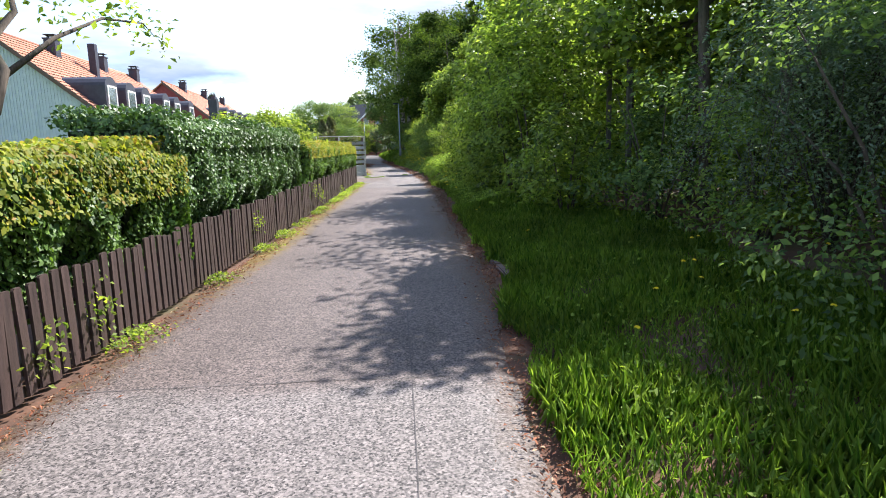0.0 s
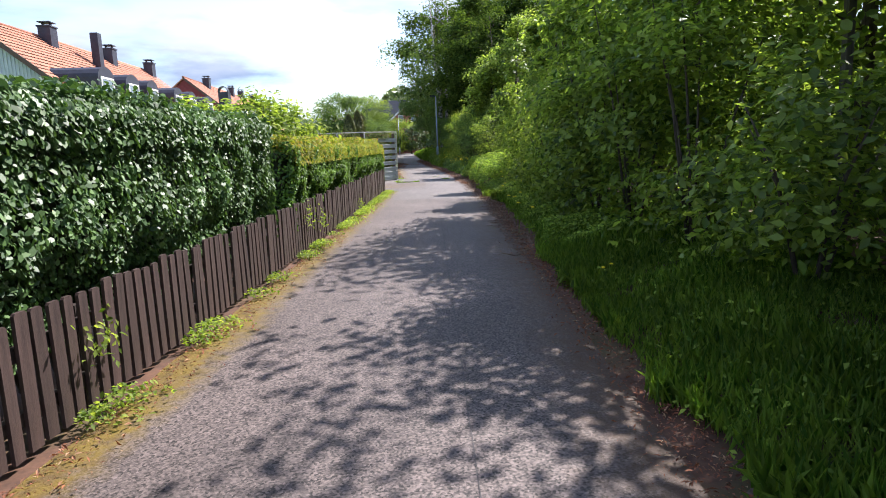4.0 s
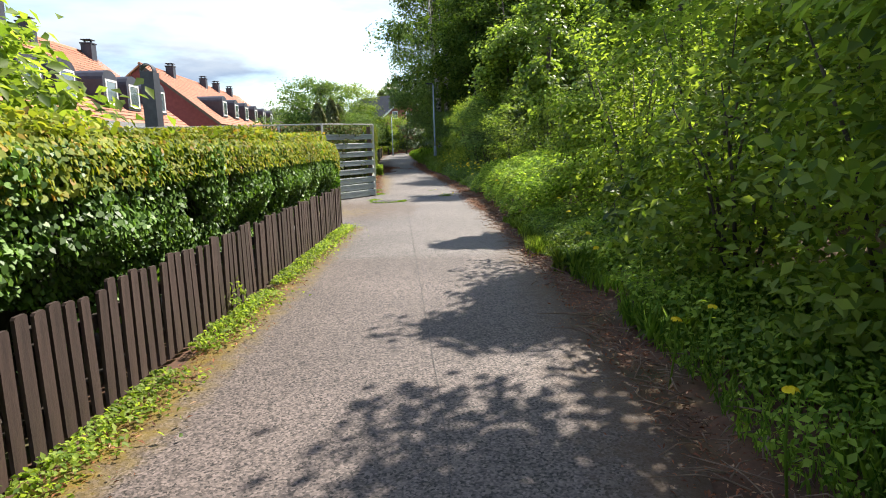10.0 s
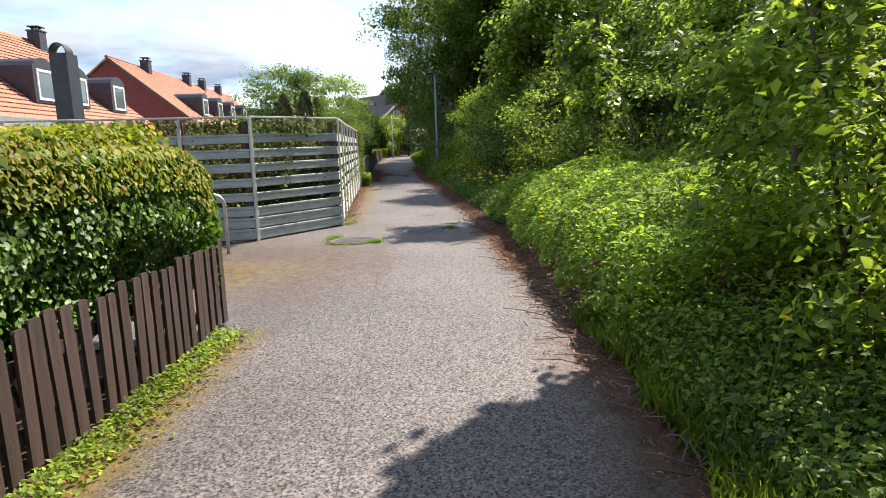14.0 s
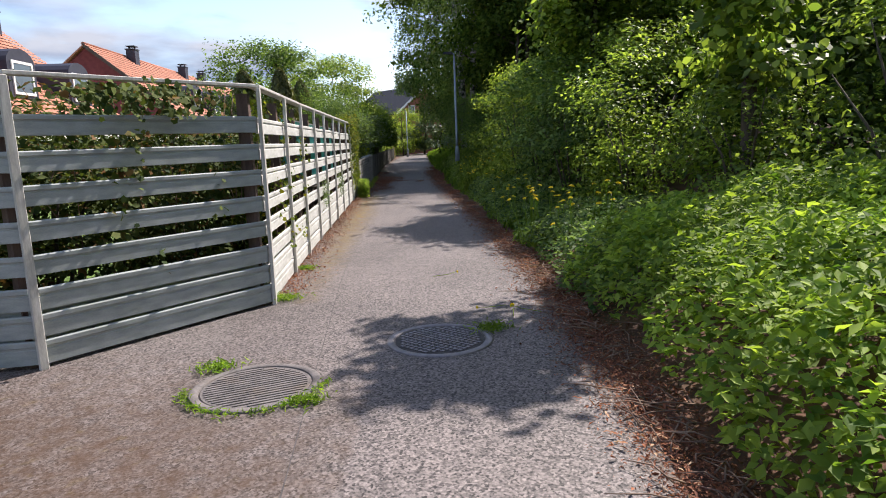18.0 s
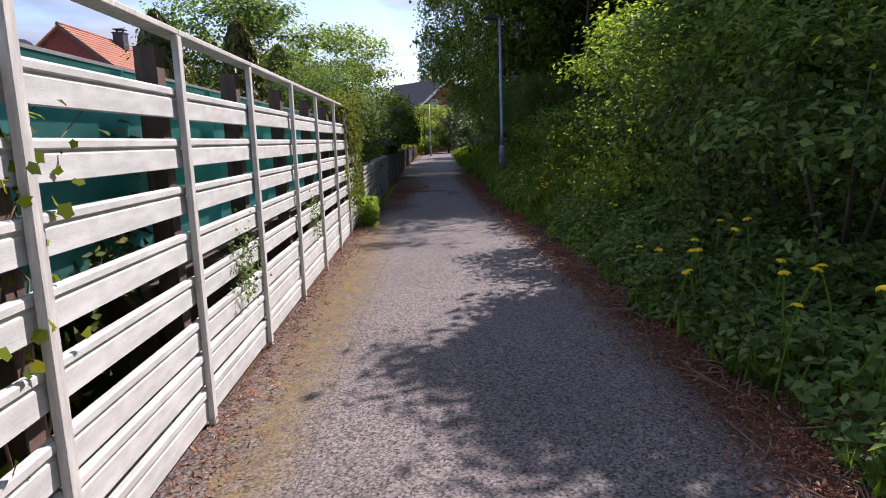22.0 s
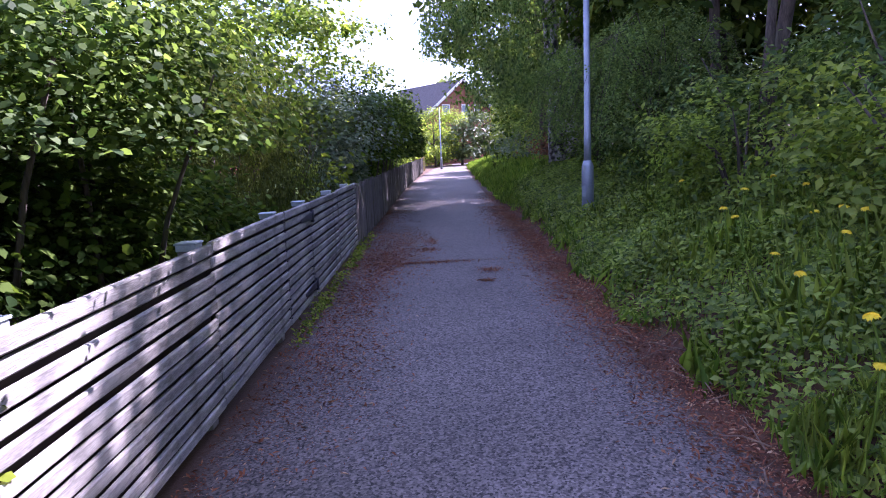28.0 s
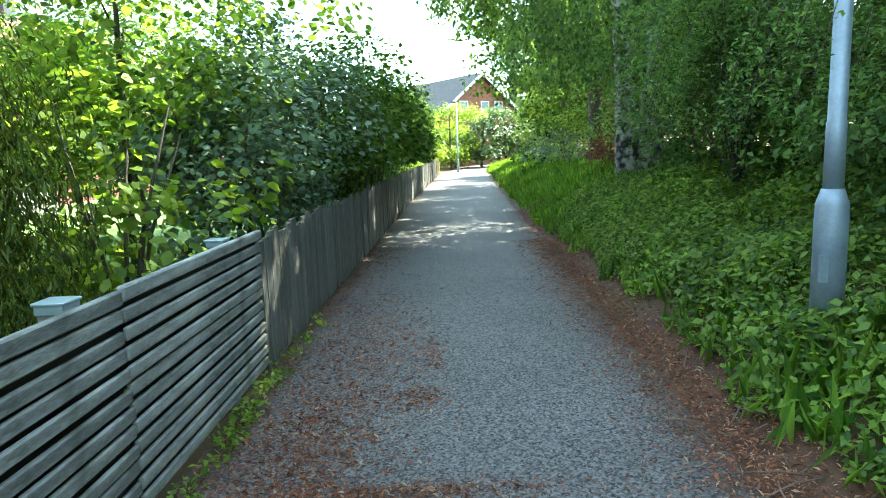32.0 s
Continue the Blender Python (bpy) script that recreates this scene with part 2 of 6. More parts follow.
M_ASPHALT = asphalt_mat()
M_EARTH = surface("earth", (0.06, 0.029, 0.018), (0.135, 0.065, 0.038), 3, 0.95, 0.6, 30, (0.05, 0.08, 0.02), 0.8, 0.7)
M_PICKET = surface("picket_stain", (0.030, 0.017, 0.016), (0.066, 0.039, 0.034), 4, 0.65, 0.35, 40, (0.13, 0.10, 0.09), 3, 0.4, (6, 6, 0.6), 0.22)
M_PICKETDARK = surface("rail_stain_and_gap_shade", (0.018, 0.012, 0.011), (0.04, 0.026, 0.022), 4, 0.7, 0.3, 40, stretch=(6, 0.6, 6))
M_WHITE = surface("white_board_paint", (0.45, 0.455, 0.445), (0.62, 0.625, 0.61), 5, 0.6, 0.2, 60, (0.28, 0.29, 0.24), 2.2, 0.55, (1, 1, 5), 0.05)
# the white board paint again, darkened because the wing faces away from the sun
M_WINGSHADE = surface("wing_paint_in_shade", (0.27, 0.305, 0.315), (0.39, 0.425, 0.43), 5, 0.6, 0.2, 60, (0.19, 0.215, 0.19), 2.2, 0.55, (1, 1, 5), 0.05)
M_GREYPAINT = surface("grey_batten_paint", (0.40, 0.39, 0.37), (0.62, 0.61, 0.58), 7, 0.65, 0.25, 60, (0.25, 0.24, 0.2), 3, 0.5, (5, 5, 0.8), 0.06)
M_BROWNPOST = surface("brown_post", (0.075, 0.045, 0.037), (0.14, 0.09, 0.072), 5, 0.7, 0.3, 50, stretch=(5, 5, 0.7))
M_SLAT = surface("weathered_slat", (0.14, 0.137, 0.130), (0.46, 0.44, 0.415), 3, 0.8, 0.6, 30, (0.07, 0.07, 0.05), 3.5, 0.75, (7, 0.8, 7), 0.22)
M_OLDBOARD = surface("old_dark_board", (0.07, 0.065, 0.06), (0.17, 0.155, 0.14), 4, 0.85, 0.45, 45, (0.06, 0.075, 0.04), 2, 0.6, (6, 6, 0.5), 0.2)
M_METAL = surface("galvanised_steel", (0.42, 0.44, 0.46), (0.58, 0.60, 0.62), 5, 0.42, 0.08, 50, (0.30, 0.29, 0.27), 4, 0.4, metal=0.75)
M_CAP = surface("zinc_cap", (0.45, 0.52, 0.58), (0.60, 0.67, 0.73), 9, 0.45, 0.05, 60, metal=0.5)
M_POLE = surface("lamp_pole_paint", (0.22, 0.26, 0.32), (0.31, 0.36, 0.42), 6, 0.5, 0.05, 60, (0.16, 0.175, 0.20), 5, 0.4, metal=0.45)
M_IRON = surface("cast_iron", (0.14, 0.13, 0.145), (0.25, 0.235, 0.25), 12, 0.5, 0.35, 90, (0.20, 0.14, 0.10), 6, 0.5, metal=0.7)
M_JOINT = surface("joint_tar", (0.05, 0.046, 0.048), (0.10, 0.09, 0.09), 12, 0.9, 0.3, 90)
M_IRONDARK = surface("iron_recess", (0.03, 0.028, 0.03), (0.06, 0.055, 0.055), 12, 0.8, 0.35, 90)
M_CONCRETE = surface("concrete_ring", (0.22, 0.21, 0.205), (0.33, 0.31, 0.30), 8, 0.9, 0.4, 70)
M_BARK = surface("bark", (0.035, 0.026, 0.02), (0.12, 0.095, 0.075), 6, 0.95, 0.9, 26, (0.07, 0.09, 0.04), 2, 0.5, (3, 3, 0.7))
M_TWIG = surface("twig", (0.10, 0.06, 0.045), (0.25, 0.17, 0.12), 8, 0.9, 0.4, 40)
M_TILE = surface("roof_tile", (0.36, 0.125, 0.07), (0.52, 0.215, 0.13), 3, 0.75, 0.3, 30, (0.30, 0.13, 0.08), 0.6, 0.5, vary=0.05)
M_BLACKMETAL = surface("black_sheet_metal", (0.020, 0.020, 0.034), (0.036, 0.036, 0.055), 4, 0.5, 0.05, 40)
M_CORRUGATED = surface("pale_blue_cladding", (0.42, 0.47, 0.53), (0.52, 0.57, 0.62), 3, 0.7, 0.1, 30)
M_REDWALL = surface("red_cladding", (0.17, 0.030, 0.034), (0.24, 0.045, 0.048), 4, 0.8, 0.2, 40)
M_BROWNWALL = surface("brown_cladding", (0.22, 0.085, 0.05), (0.30, 0.13, 0.08), 4, 0.8, 0.2, 40)
M_FRAMEWHITE = surface("white_frame", (0.7, 0.7, 0.68), (0.8, 0.8, 0.78), 5, 0.5, 0.05, 40)
M_GREYROOF = surface("grey_roof", (0.035, 0.04, 0.05), (0.065, 0.07, 0.085), 5, 0.95, 0.2, 30, spec=0.1)
M_YELLOWPOST = surface("pale_yellow_post", (0.55, 0.45, 0.22), (0.68, 0.57, 0.30), 5, 0.7, 0.1, 40)


def glass_mat():
    m, _, b = node_mat("window_glass")
    b.inputs["Base Color"].default_value = (0.10, 0.13, 0.15, 1)
    b.inputs["Roughness"].default_value, b.inputs["Specular IOR Level"].default_value = 0.06, 0.8
    b.inputs["Metallic"].default_value = 0.3
    return m


M_GLASS = glass_mat()


def teal_mat():
    """A cloudy translucent sheet: sea green, with the light behind it shining through unevenly."""
    m, nt, b = node_mat("teal_sheet")
    n, l = nt.nodes, nt.links
    co, mp, nz, rp = n.new("ShaderNodeTexCoord"), n.new("ShaderNodeMapping"), n.new("ShaderNodeTexNoise"), n.new("ShaderNodeValToRGB")
    mp.inputs["Scale"].default_value = (1, 1.3, 3.2)
    nz.inputs["Scale"].default_value, nz.inputs["Detail"].default_value = 1.1, 3
    rp.color_ramp.elements[0].position, rp.color_ramp.elements[1].position = 0.30, 0.74
    rp.color_ramp.elements[0].color, rp.color_ramp.elements[1].color = (0.10, 0.36, 0.33, 1), (0.28, 0.62, 0.58, 1)
    l.new(co.outputs["Object"], mp.inputs["Vector"])
    l.new(mp.outputs["Vector"], nz.inputs["Vector"])
    l.new(nz.outputs["Fac"], rp.inputs["Fac"])
    l.new(rp.outputs["Color"], b.inputs["Base Color"])
    b.inputs["Roughness"].default_value, b.inputs["Specular IOR Level"].default_value = 0.18, 0.7
    tr, mix = n.new("ShaderNodeBsdfTranslucent"), n.new("ShaderNodeMixShader")
    tc, tm = n.new("ShaderNodeBsdfTransparent"), n.new("ShaderNodeMixShader")
    l.new(rp.outputs["Color"], tr.inputs["Color"])
    tc.inputs["Color"].default_value = (0.35, 0.75, 0.70, 1)
    mix.inputs[0].default_value, tm.inputs[0].default_value = 0.85, 0.03
    l.new(b.outputs["BSDF"], mix.inputs[1])
    l.new(tr.outputs["BSDF"], mix.inputs[2])
    l.new(mix.outputs["Shader"], tm.inputs[1])
    l.new(tc.outputs["BSDF"], tm.inputs[2])
    l.new(tm.outputs["Shader"], n["Material Output"].inputs["Surface"])
    return m


M_TEAL = teal_mat()
L_HEDGE = leaf("hedge_leaf", (0.020, 0.058, 0.012), (0.16, 0.28, 0.05), rough=0.48, through=0.3, spec=0.32)
L_HEDGETOP = leaf("new_hedge_leaf", (0.10, 0.15, 0.02), (0.30, 0.32, 0.045), (0.36, 0.21, 0.06), 0.6, 0.38, 0.2)
L_HOLLY = leaf("glossy_dark_leaf", (0.028, 0.070, 0.024), (0.11, 0.20, 0.055), rough=0.48, through=0.2, spec=0.4)
L_TREE = leaf("tree_leaf", (0.05, 0.10, 0.02), (0.31, 0.41, 0.085), rough=0.45, through=0.6, spec=0.35)
L_BRIGHT = leaf("sunny_leaf", (0.075, 0.14, 0.018), (0.33, 0.41, 0.08), rough=0.55, through=0.55, spec=0.25)
# duller copy of the tree leaf, with the wood's shade in its colour
L_SHADE = leaf("shade_green_leaf", (0.038, 0.085, 0.026), (0.20, 0.29, 0.09), rough=0.6, through=0.5, spec=0.2)
L_BLUISH = leaf("grey_green_leaf", (0.07, 0.12, 0.075), (0.20, 0.27, 0.17), through=0.3)
L_NETTLE = leaf("herb_leaf", (0.075, 0.155, 0.02), (0.37, 0.49, 0.08), rough=0.6, through=0.5, spec=0.2)
L_GRASS = leaf("grass_blade", (0.06, 0.14, 0.016), (0.25, 0.36, 0.06), rough=0.6, through=0.52, spec=0.2)
L_IVY = leaf("ivy_leaf", (0.022, 0.05, 0.008), (0.20, 0.25, 0.025), (0.27, 0.23, 0.025), 0.7, 0.45, 0.08)
L_CONIFER = leaf("conifer_spray", (0.045, 0.065, 0.018), (0.17, 0.17, 0.05), through=0.25)
L_YEW = leaf("fine_green_spray", (0.03, 0.055, 0.013), (0.165, 0.195, 0.045), rough=0.7, through=0.25, spec=0.12)
L_LITTER = leaf("dead_leaf", (0.085, 0.028, 0.016), (0.29, 0.105, 0.05), (0.45, 0.31, 0.20), 0.8, 0.1)
L_FLOWER = leaf("dandelion_yellow", (0.75, 0.58, 0.012), (0.88, 0.74, 0.03), rough=0.6, through=0.25)
L_LILAC = leaf("lilac_bloom", (0.25, 0.12, 0.28), (0.42, 0.24, 0.45), rough=0.6, through=0.25)
L_RUSTY = leaf("copper_leaf", (0.12, 0.05, 0.03), (0.24, 0.10, 0.05), through=0.35)
# leaf darkened to hold the shaded side of backlit crowns and bushes
L_DARK = leaf("shade_side_leaf", (0.020, 0.048, 0.010), (0.125, 0.19, 0.035), rough=0.7, through=0.42, spec=0.06)
# darker ivy leaf: the shade behind the fences is put into its colour
L_IVYDARK = leaf("shaded_ivy_leaf", (0.025, 0.05, 0.014), (0.11, 0.14, 0.035), (0.20, 0.09, 0.04), 0.7, 0.25, 0.15)
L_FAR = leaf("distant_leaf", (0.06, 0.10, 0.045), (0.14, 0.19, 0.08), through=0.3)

# ---- helpers for meshes ----
RNG = np.random.default_rng(7)


def reseed(*v):
    """Starts the random numbers anew from a thing's own place, so that it keeps its shape when others change."""
    global RNG
    RNG = np.random.default_rng(int(abs(sum((k + 1.37) * 1009 * float(a) for k, a in enumerate(v)))) + 11)


def part(name, bm, material, parent=None, label=""):
    """Links a bmesh as one mesh object under a thing or part."""
    me = bpy.data.meshes.new(name)
    bm.to_mesh(me)
    bm.free()
    me.materials.append(material)
    ob = new(name, me)
    ob.parent = parent
    if label:
        ob["label"] = label
    return ob


def thing(name, label, category, group="", kind="", at=(0, 0, 0)):
    ob = new(name)
    ob.empty_display_size = 0.2
    ob.location = at
    return tagged(ob, label, category, group, kind)


def box(bm, x0, y0, z0, x1, y1, z1, m=None):
    """Adds a box, moved by m where given."""
    vs = [Vector((x, y, z)) for z in (z0, z1) for y in (y0, y1) for x in (x0, x1)]
    vs = [bm.verts.new(m @ v if m else v) for v in vs]
    for f in ((0, 2, 3, 1), (4, 5, 7, 6), (0, 1, 5, 4), (2, 6, 7, 3), (0, 4, 6, 2), (1, 3, 7, 5)):
        bm.faces.new([vs[i] for i in f])
    return vs


def prism(bm, outline, y0, y1, m=None):
    """Extrudes an outline of (x, z) along y."""
    a = [bm.verts.new(m @ Vector((x, y0, z)) if m else Vector((x, y0, z))) for x, z in outline]
    b = [bm.verts.new(m @ Vector((x, y1, z)) if m else Vector((x, y1, z))) for x, z in outline]
    k = len(outline)
    for i in range(k):
        bm.faces.new([a[i], a[(i + 1) % k], b[(i + 1) % k], b[i]])
    bm.faces.new(a[::-1])
    bm.faces.new(b)
    bmesh.ops.recalc_face_normals(bm, faces=bm.faces)


def tube(bm, pts, radii, seg=8, caps=True):
    """A tapered tube along points."""
    rings = []
    pts = [Vector(p) for p in pts]
    for i, p in enumerate(pts):
        d = (pts[min(i + 1, len(pts) - 1)] - pts[max(i - 1, 0)]).normalized()
        u = d.orthogonal().normalized() if abs(d.z) > 0.9 or abs(d.z) < 0.1 else d.cross(Vector((0, 0, 1))).normalized()
        if i and u.dot(last) < 0:
            u = -u
        if i:
            u = (last - d * last.dot(d)).normalized()
        last = u
        v = d.cross(u)
        r = radii[i] if hasattr(radii, "__len__") else radii
        rings.append([bm.verts.new(p + r * (math.cos(a) * u + math.sin(a) * v)) for a in (2 * math.pi * k / seg for k in range(seg))])
    for a, b in zip(rings, rings[1:]):
        for k in range(seg):
            f = bm.faces.new([a[k], a[(k + 1) % seg], b[(k + 1) % seg], b[k]])
            f.smooth = True
    if caps:
        bm.faces.new(rings[0][::-1])
        bm.faces.new(rings[-1])


def lathe(bm, profile, seg=24, at=(0, 0, 0)):
    """Turns a profile of (radius, z) round the upright axis."""
    rings = []
    for r, z in profile:
        rings.append([bm.verts.new((at[0] + r * math.cos(2 * math.pi * k / seg), at[1] + r * math.sin(2 * math.pi * k / seg), at[2] + z)) for k in range(seg)])
    for a, b in zip(rings, rings[1:]):
        for k in range(seg):
            bm.faces.new([a[k], a[(k + 1) % seg], b[(k + 1) % seg], b[k]]).smooth = True
    if profile[0][0] > 0.001:
        bm.faces.new(rings[0][::-1])
    bm.faces.new(rings[-1])


OVAL = ((-0.5, 0.0), (-0.22, 0.40), (0.18, 0.42), (0.5, 0.0), (0.18, -0.42), (-0.22, -0.40))
LOBED = ((-0.38, 0.0), (-0.46, 0.28), (-0.16, 0.38), (0.02, 0.46), (0.16, 0.28), (0.52, 0.0), (0.16, -0.28), (0.02, -0.46), (-0.16, -0.38), (-0.46, -0.28))


def leaf_mesh(name, p, nrm, size, material, aspect=0.55, droop=None, outline=None):
    """A mesh of many small folded leaves at p, with faces towards nrm; outline: points along and across the leaf."""
    k = len(p)
    p, nrm = np.asarray(p, float), np.asarray(nrm, float)
    nrm = nrm / (np.linalg.norm(nrm, axis=1, keepdims=True) + 1e-9)
    size = np.broadcast_to(np.asarray(size, float), (k,))
    along = RNG.normal(size=(k, 3)) if droop is None else np.asarray(droop, float) + RNG.normal(scale=0.25, size=(k, 3))
    along -= nrm * (along * nrm).sum(1, keepdims=True)
    along /= np.linalg.norm(along, axis=1, keepdims=True) + 1e-9
    side = np.cross(nrm, along)
    s = size[:, None]
    if outline:
        co = np.stack([p + along * s * u + side * s * v * (1.0 if outline is LOBED else aspect / 0.72) + nrm * s * (0.22 * abs(v) - 0.12 * max(0, u)) for u, v in outline], 1).reshape(-1, 3)
        m = len(outline)
        me = bpy.data.meshes.new(name)
        me.vertices.add(m * k)
        me.vertices.foreach_set("co", co.astype(np.float32).ravel())
        me.loops.add(m * k)
        me.loops.foreach_set("vertex_index", np.arange(m * k, dtype=np.int32))
        me.polygons.add(k)
        me.polygons.foreach_set("loop_start", np.arange(0, m * k, m, dtype=np.int32))
        me.polygons.foreach_set("loop_total", np.full(k, m, np.int32))
        me.update(calc_edges=True)
        me.materials.append(material)
        return me
    base, tip = p - along * s * 0.5, p + along * s * 0.5 - nrm * s * 0.08
    left = p - along * s * 0.05 + side * s * aspect * 0.5 + nrm * s * 0.10
    right = p - along * s * 0.05 - side * s * aspect * 0.5 + nrm * s * 0.10
    co = np.stack([base, left, tip, right], 1).reshape(-1, 3).astype(np.float32)
    me = bpy.data.meshes.new(name)
    me.vertices.add(4 * k)
    me.vertices.foreach_set("co", co.ravel())
    idx = (np.arange(k)[:, None] * 4 + np.array([0, 2, 1, 0, 3, 2])).astype(np.int32)
    me.loops.add(6 * k)
    me.loops.foreach_set("vertex_index", idx.ravel())
    me.polygons.add(2 * k)
    me.polygons.foreach_set("loop_start", np.arange(0, 6 * k, 3, dtype=np.int32))
    me.polygons.foreach_set("loop_total", np.full(2 * k, 3, np.int32))
    me.update(calc_edges=True)
    me.materials.append(material)
    return me


def clumps(centre, radii, count, clump, per, squash=0.8, shell=0.55):
    """Points of leaves in clumps spread through the outer shell of an ellipsoid, and the way outwards."""
    d = RNG.normal(size=(count, 3))
    d /= np.linalg.norm(d, axis=1, keepdims=True)
    r = shell + (1 - shell) * RNG.random((count, 1)) ** 0.6
    r *= 1 + 0.16 * RNG.normal(size=(count, 1)).clip(-1.5, 1.5)
    c = np.asarray(centre) + d * r * np.asarray(radii)
    off = RNG.normal(size=(count, per, 3)) * clump * np.array([1, 1, squash]) * (0.6 + 0.8 * RNG.random((count, 1, 1)))
    p = (c[:, None] + off).reshape(-1, 3)
    out = (d[:, None] * 0.7 + off / (clump * 2) + np.array([0, 0, 0.55])).reshape(-1, 3) + RNG.normal(scale=0.45, size=(count * per, 3))
    return p, out


def boughs(centre, radii, count, clump, per, many=24, shell=0.45):
    """Leaves in clumps along many flattened boughs, so that the crown is layered and has gaps."""
    d = RNG.normal(size=(many, 3))
    d /= np.linalg.norm(d, axis=1, keepdims=True)
    r = shell + (1 - shell) * RNG.random((many, 1)) ** 0.5
    r *= 1 + 0.11 * RNG.normal(size=(many, 1)).clip(-1.5, 1.5)
    b = np.asarray(centre) + d * r * np.asarray(radii)
    k = max(1, count // many)
    spread = np.array([0.22 * radii[0], 0.22 * radii[1], 0.08 * radii[2]])
    c = b[:, None] + RNG.normal(size=(many, k, 3)).clip(-1.6, 1.6) * spread * (0.6 + 0.7 * RNG.random((many, 1, 1)))
    c[..., 2] -= 0.25 * np.hypot(c[..., 0] - b[:, None, 0], c[..., 1] - b[:, None, 1])
    off = RNG.normal(size=(many, k, per, 3)).clip(-1.7, 1.7) * clump * np.array([1, 1, 0.55]) * (0.6 + 0.8 * RNG.random((many, k, 1, 1)))
    p = (c[:, :, None] + off).reshape(-1, 3)
    out = (0.35 * d[:, None, None] + 0.25 * off / clump + np.array([0, 0, 0.75])).reshape(-1, 3) + RNG.normal(scale=0.42, size=p.shape)
    return p, out


def foliage(name, p, out, size, material, parent, label="", aspect=0.55, droop=None, kind="", outline=None):
    s = size * (0.65 + 0.7 * RNG.random(len(p)))
    ob = new(name, leaf_mesh(name, p, out, s, material, aspect, droop, outline))
    ob.parent = parent
    return tagged(ob, label, "", "", kind)


# ---- plan ----
def right_edge(y):
    return np.interp(y, [-40, 0, 5, 8.5, 13, 18, 22, 29, 35, 42, 50, 60, 75, 95, 130], [-5.2, -1.25, -0.72, -0.15, 0.3, 0.8, 1.2, 1.67, 2.0, 2.08, 2.0, 2.2, 2.6, 3.2, 8])


def fence_x(y):
    return -1.19 - 0.109 * (27.36 - y)


def left_edge(y):
    """Left margin of the asphalt, beyond which lies the strip under the fences."""
    return np.interp(y, [-40, 0, 27.4, 28.0, 34.0, 34.2, 46, 46.5, 60, 75, 95, 130], [-8.2, -3.98, -1.0, -1.0, -0.56, -0.56, -0.56, -0.52, -0.5, -0.3, 0.6, 5])


def bank(x, y):
    """Height of the ground: level under the path, with a bank rising on the wooded side."""
    d = np.maximum(0, x - right_edge(y) - 0.25)
    rise = np.interp(y, [0, 22, 27, 33, 38, 48, 58, 80], [0.10, 0.08, 0.34, 0.34, 0.16, 0.55, 0.8, 0.5])
    h = rise * (1 - np.exp(-d / 0.9)) + 0.10 * np.minimum(d, 14) * np.interp(y, [0, 40, 55], [0.6, 0.8, 1.2])
    return h


# ---- ground ----
def build_ground():
    xs = np.unique(np.r_[np.linspace(-900, -30, 14), np.linspace(-30, -8, 12), np.linspace(-8, 10, 73), np.linspace(10, 40, 16), np.linspace(40, 900, 14)])
    ys = np.unique(np.r_[np.linspace(-900, -20, 12), np.linspace(-20, 100, 241), np.linspace(100, 200, 26), np.linspace(200, 1500, 14)])
    gx, gy = np.meshgrid(xs, ys)
    z = bank(gx, gy) - 0.02
    z += 0.02 * np.sin(gx * 3.1 + gy * 1.7) * (gx > right_edge(gy) + 0.4)
    wide = np.clip((np.hypot(gx, gy - 30) - 150) / 500, 0, 1)
    z += 16 * wide * (gy > 0) * (0.6 + 0.4 * np.sin(gx * 0.006 + 1))
    co = np.stack([gx, gy, z], -1).reshape(-1, 3)
    w, h = len(xs), len(ys)
    i = (np.arange(h - 1)[:, None] * w + np.arange(w - 1)[None]).ravel()
    faces = np.stack([i, i + 1, i + w + 1, i + w], 1)
    me = bpy.data.meshes.new("ground")
    me.from_pydata(co.tolist(), [], faces.tolist())
    me.polygons.foreach_set("use_smooth", np.ones(len(faces), bool))
    me.materials.append(M_EARTH)
    tagged(new("ground", me), "dark earth with leaf mould beside the footpath", "ground", kind="structure")


def stain(x, y):
    """The brown mossy patch in front of the side entrance: how much, and how ochre."""
    wide = min(1.0, max(0.0, 1.5 - 0.75 * math.hypot((x + 2.2) / 2.6, (y - 30.2) / 2.1)))
    core = min(1.5, max(0.0, 2.0 - 1.5 * math.hypot((x + 2.3) / 1.7, (y - 29.8) / 1.15)))
    return max(wide, core), 0.12 + 0.38 * min(1, core)


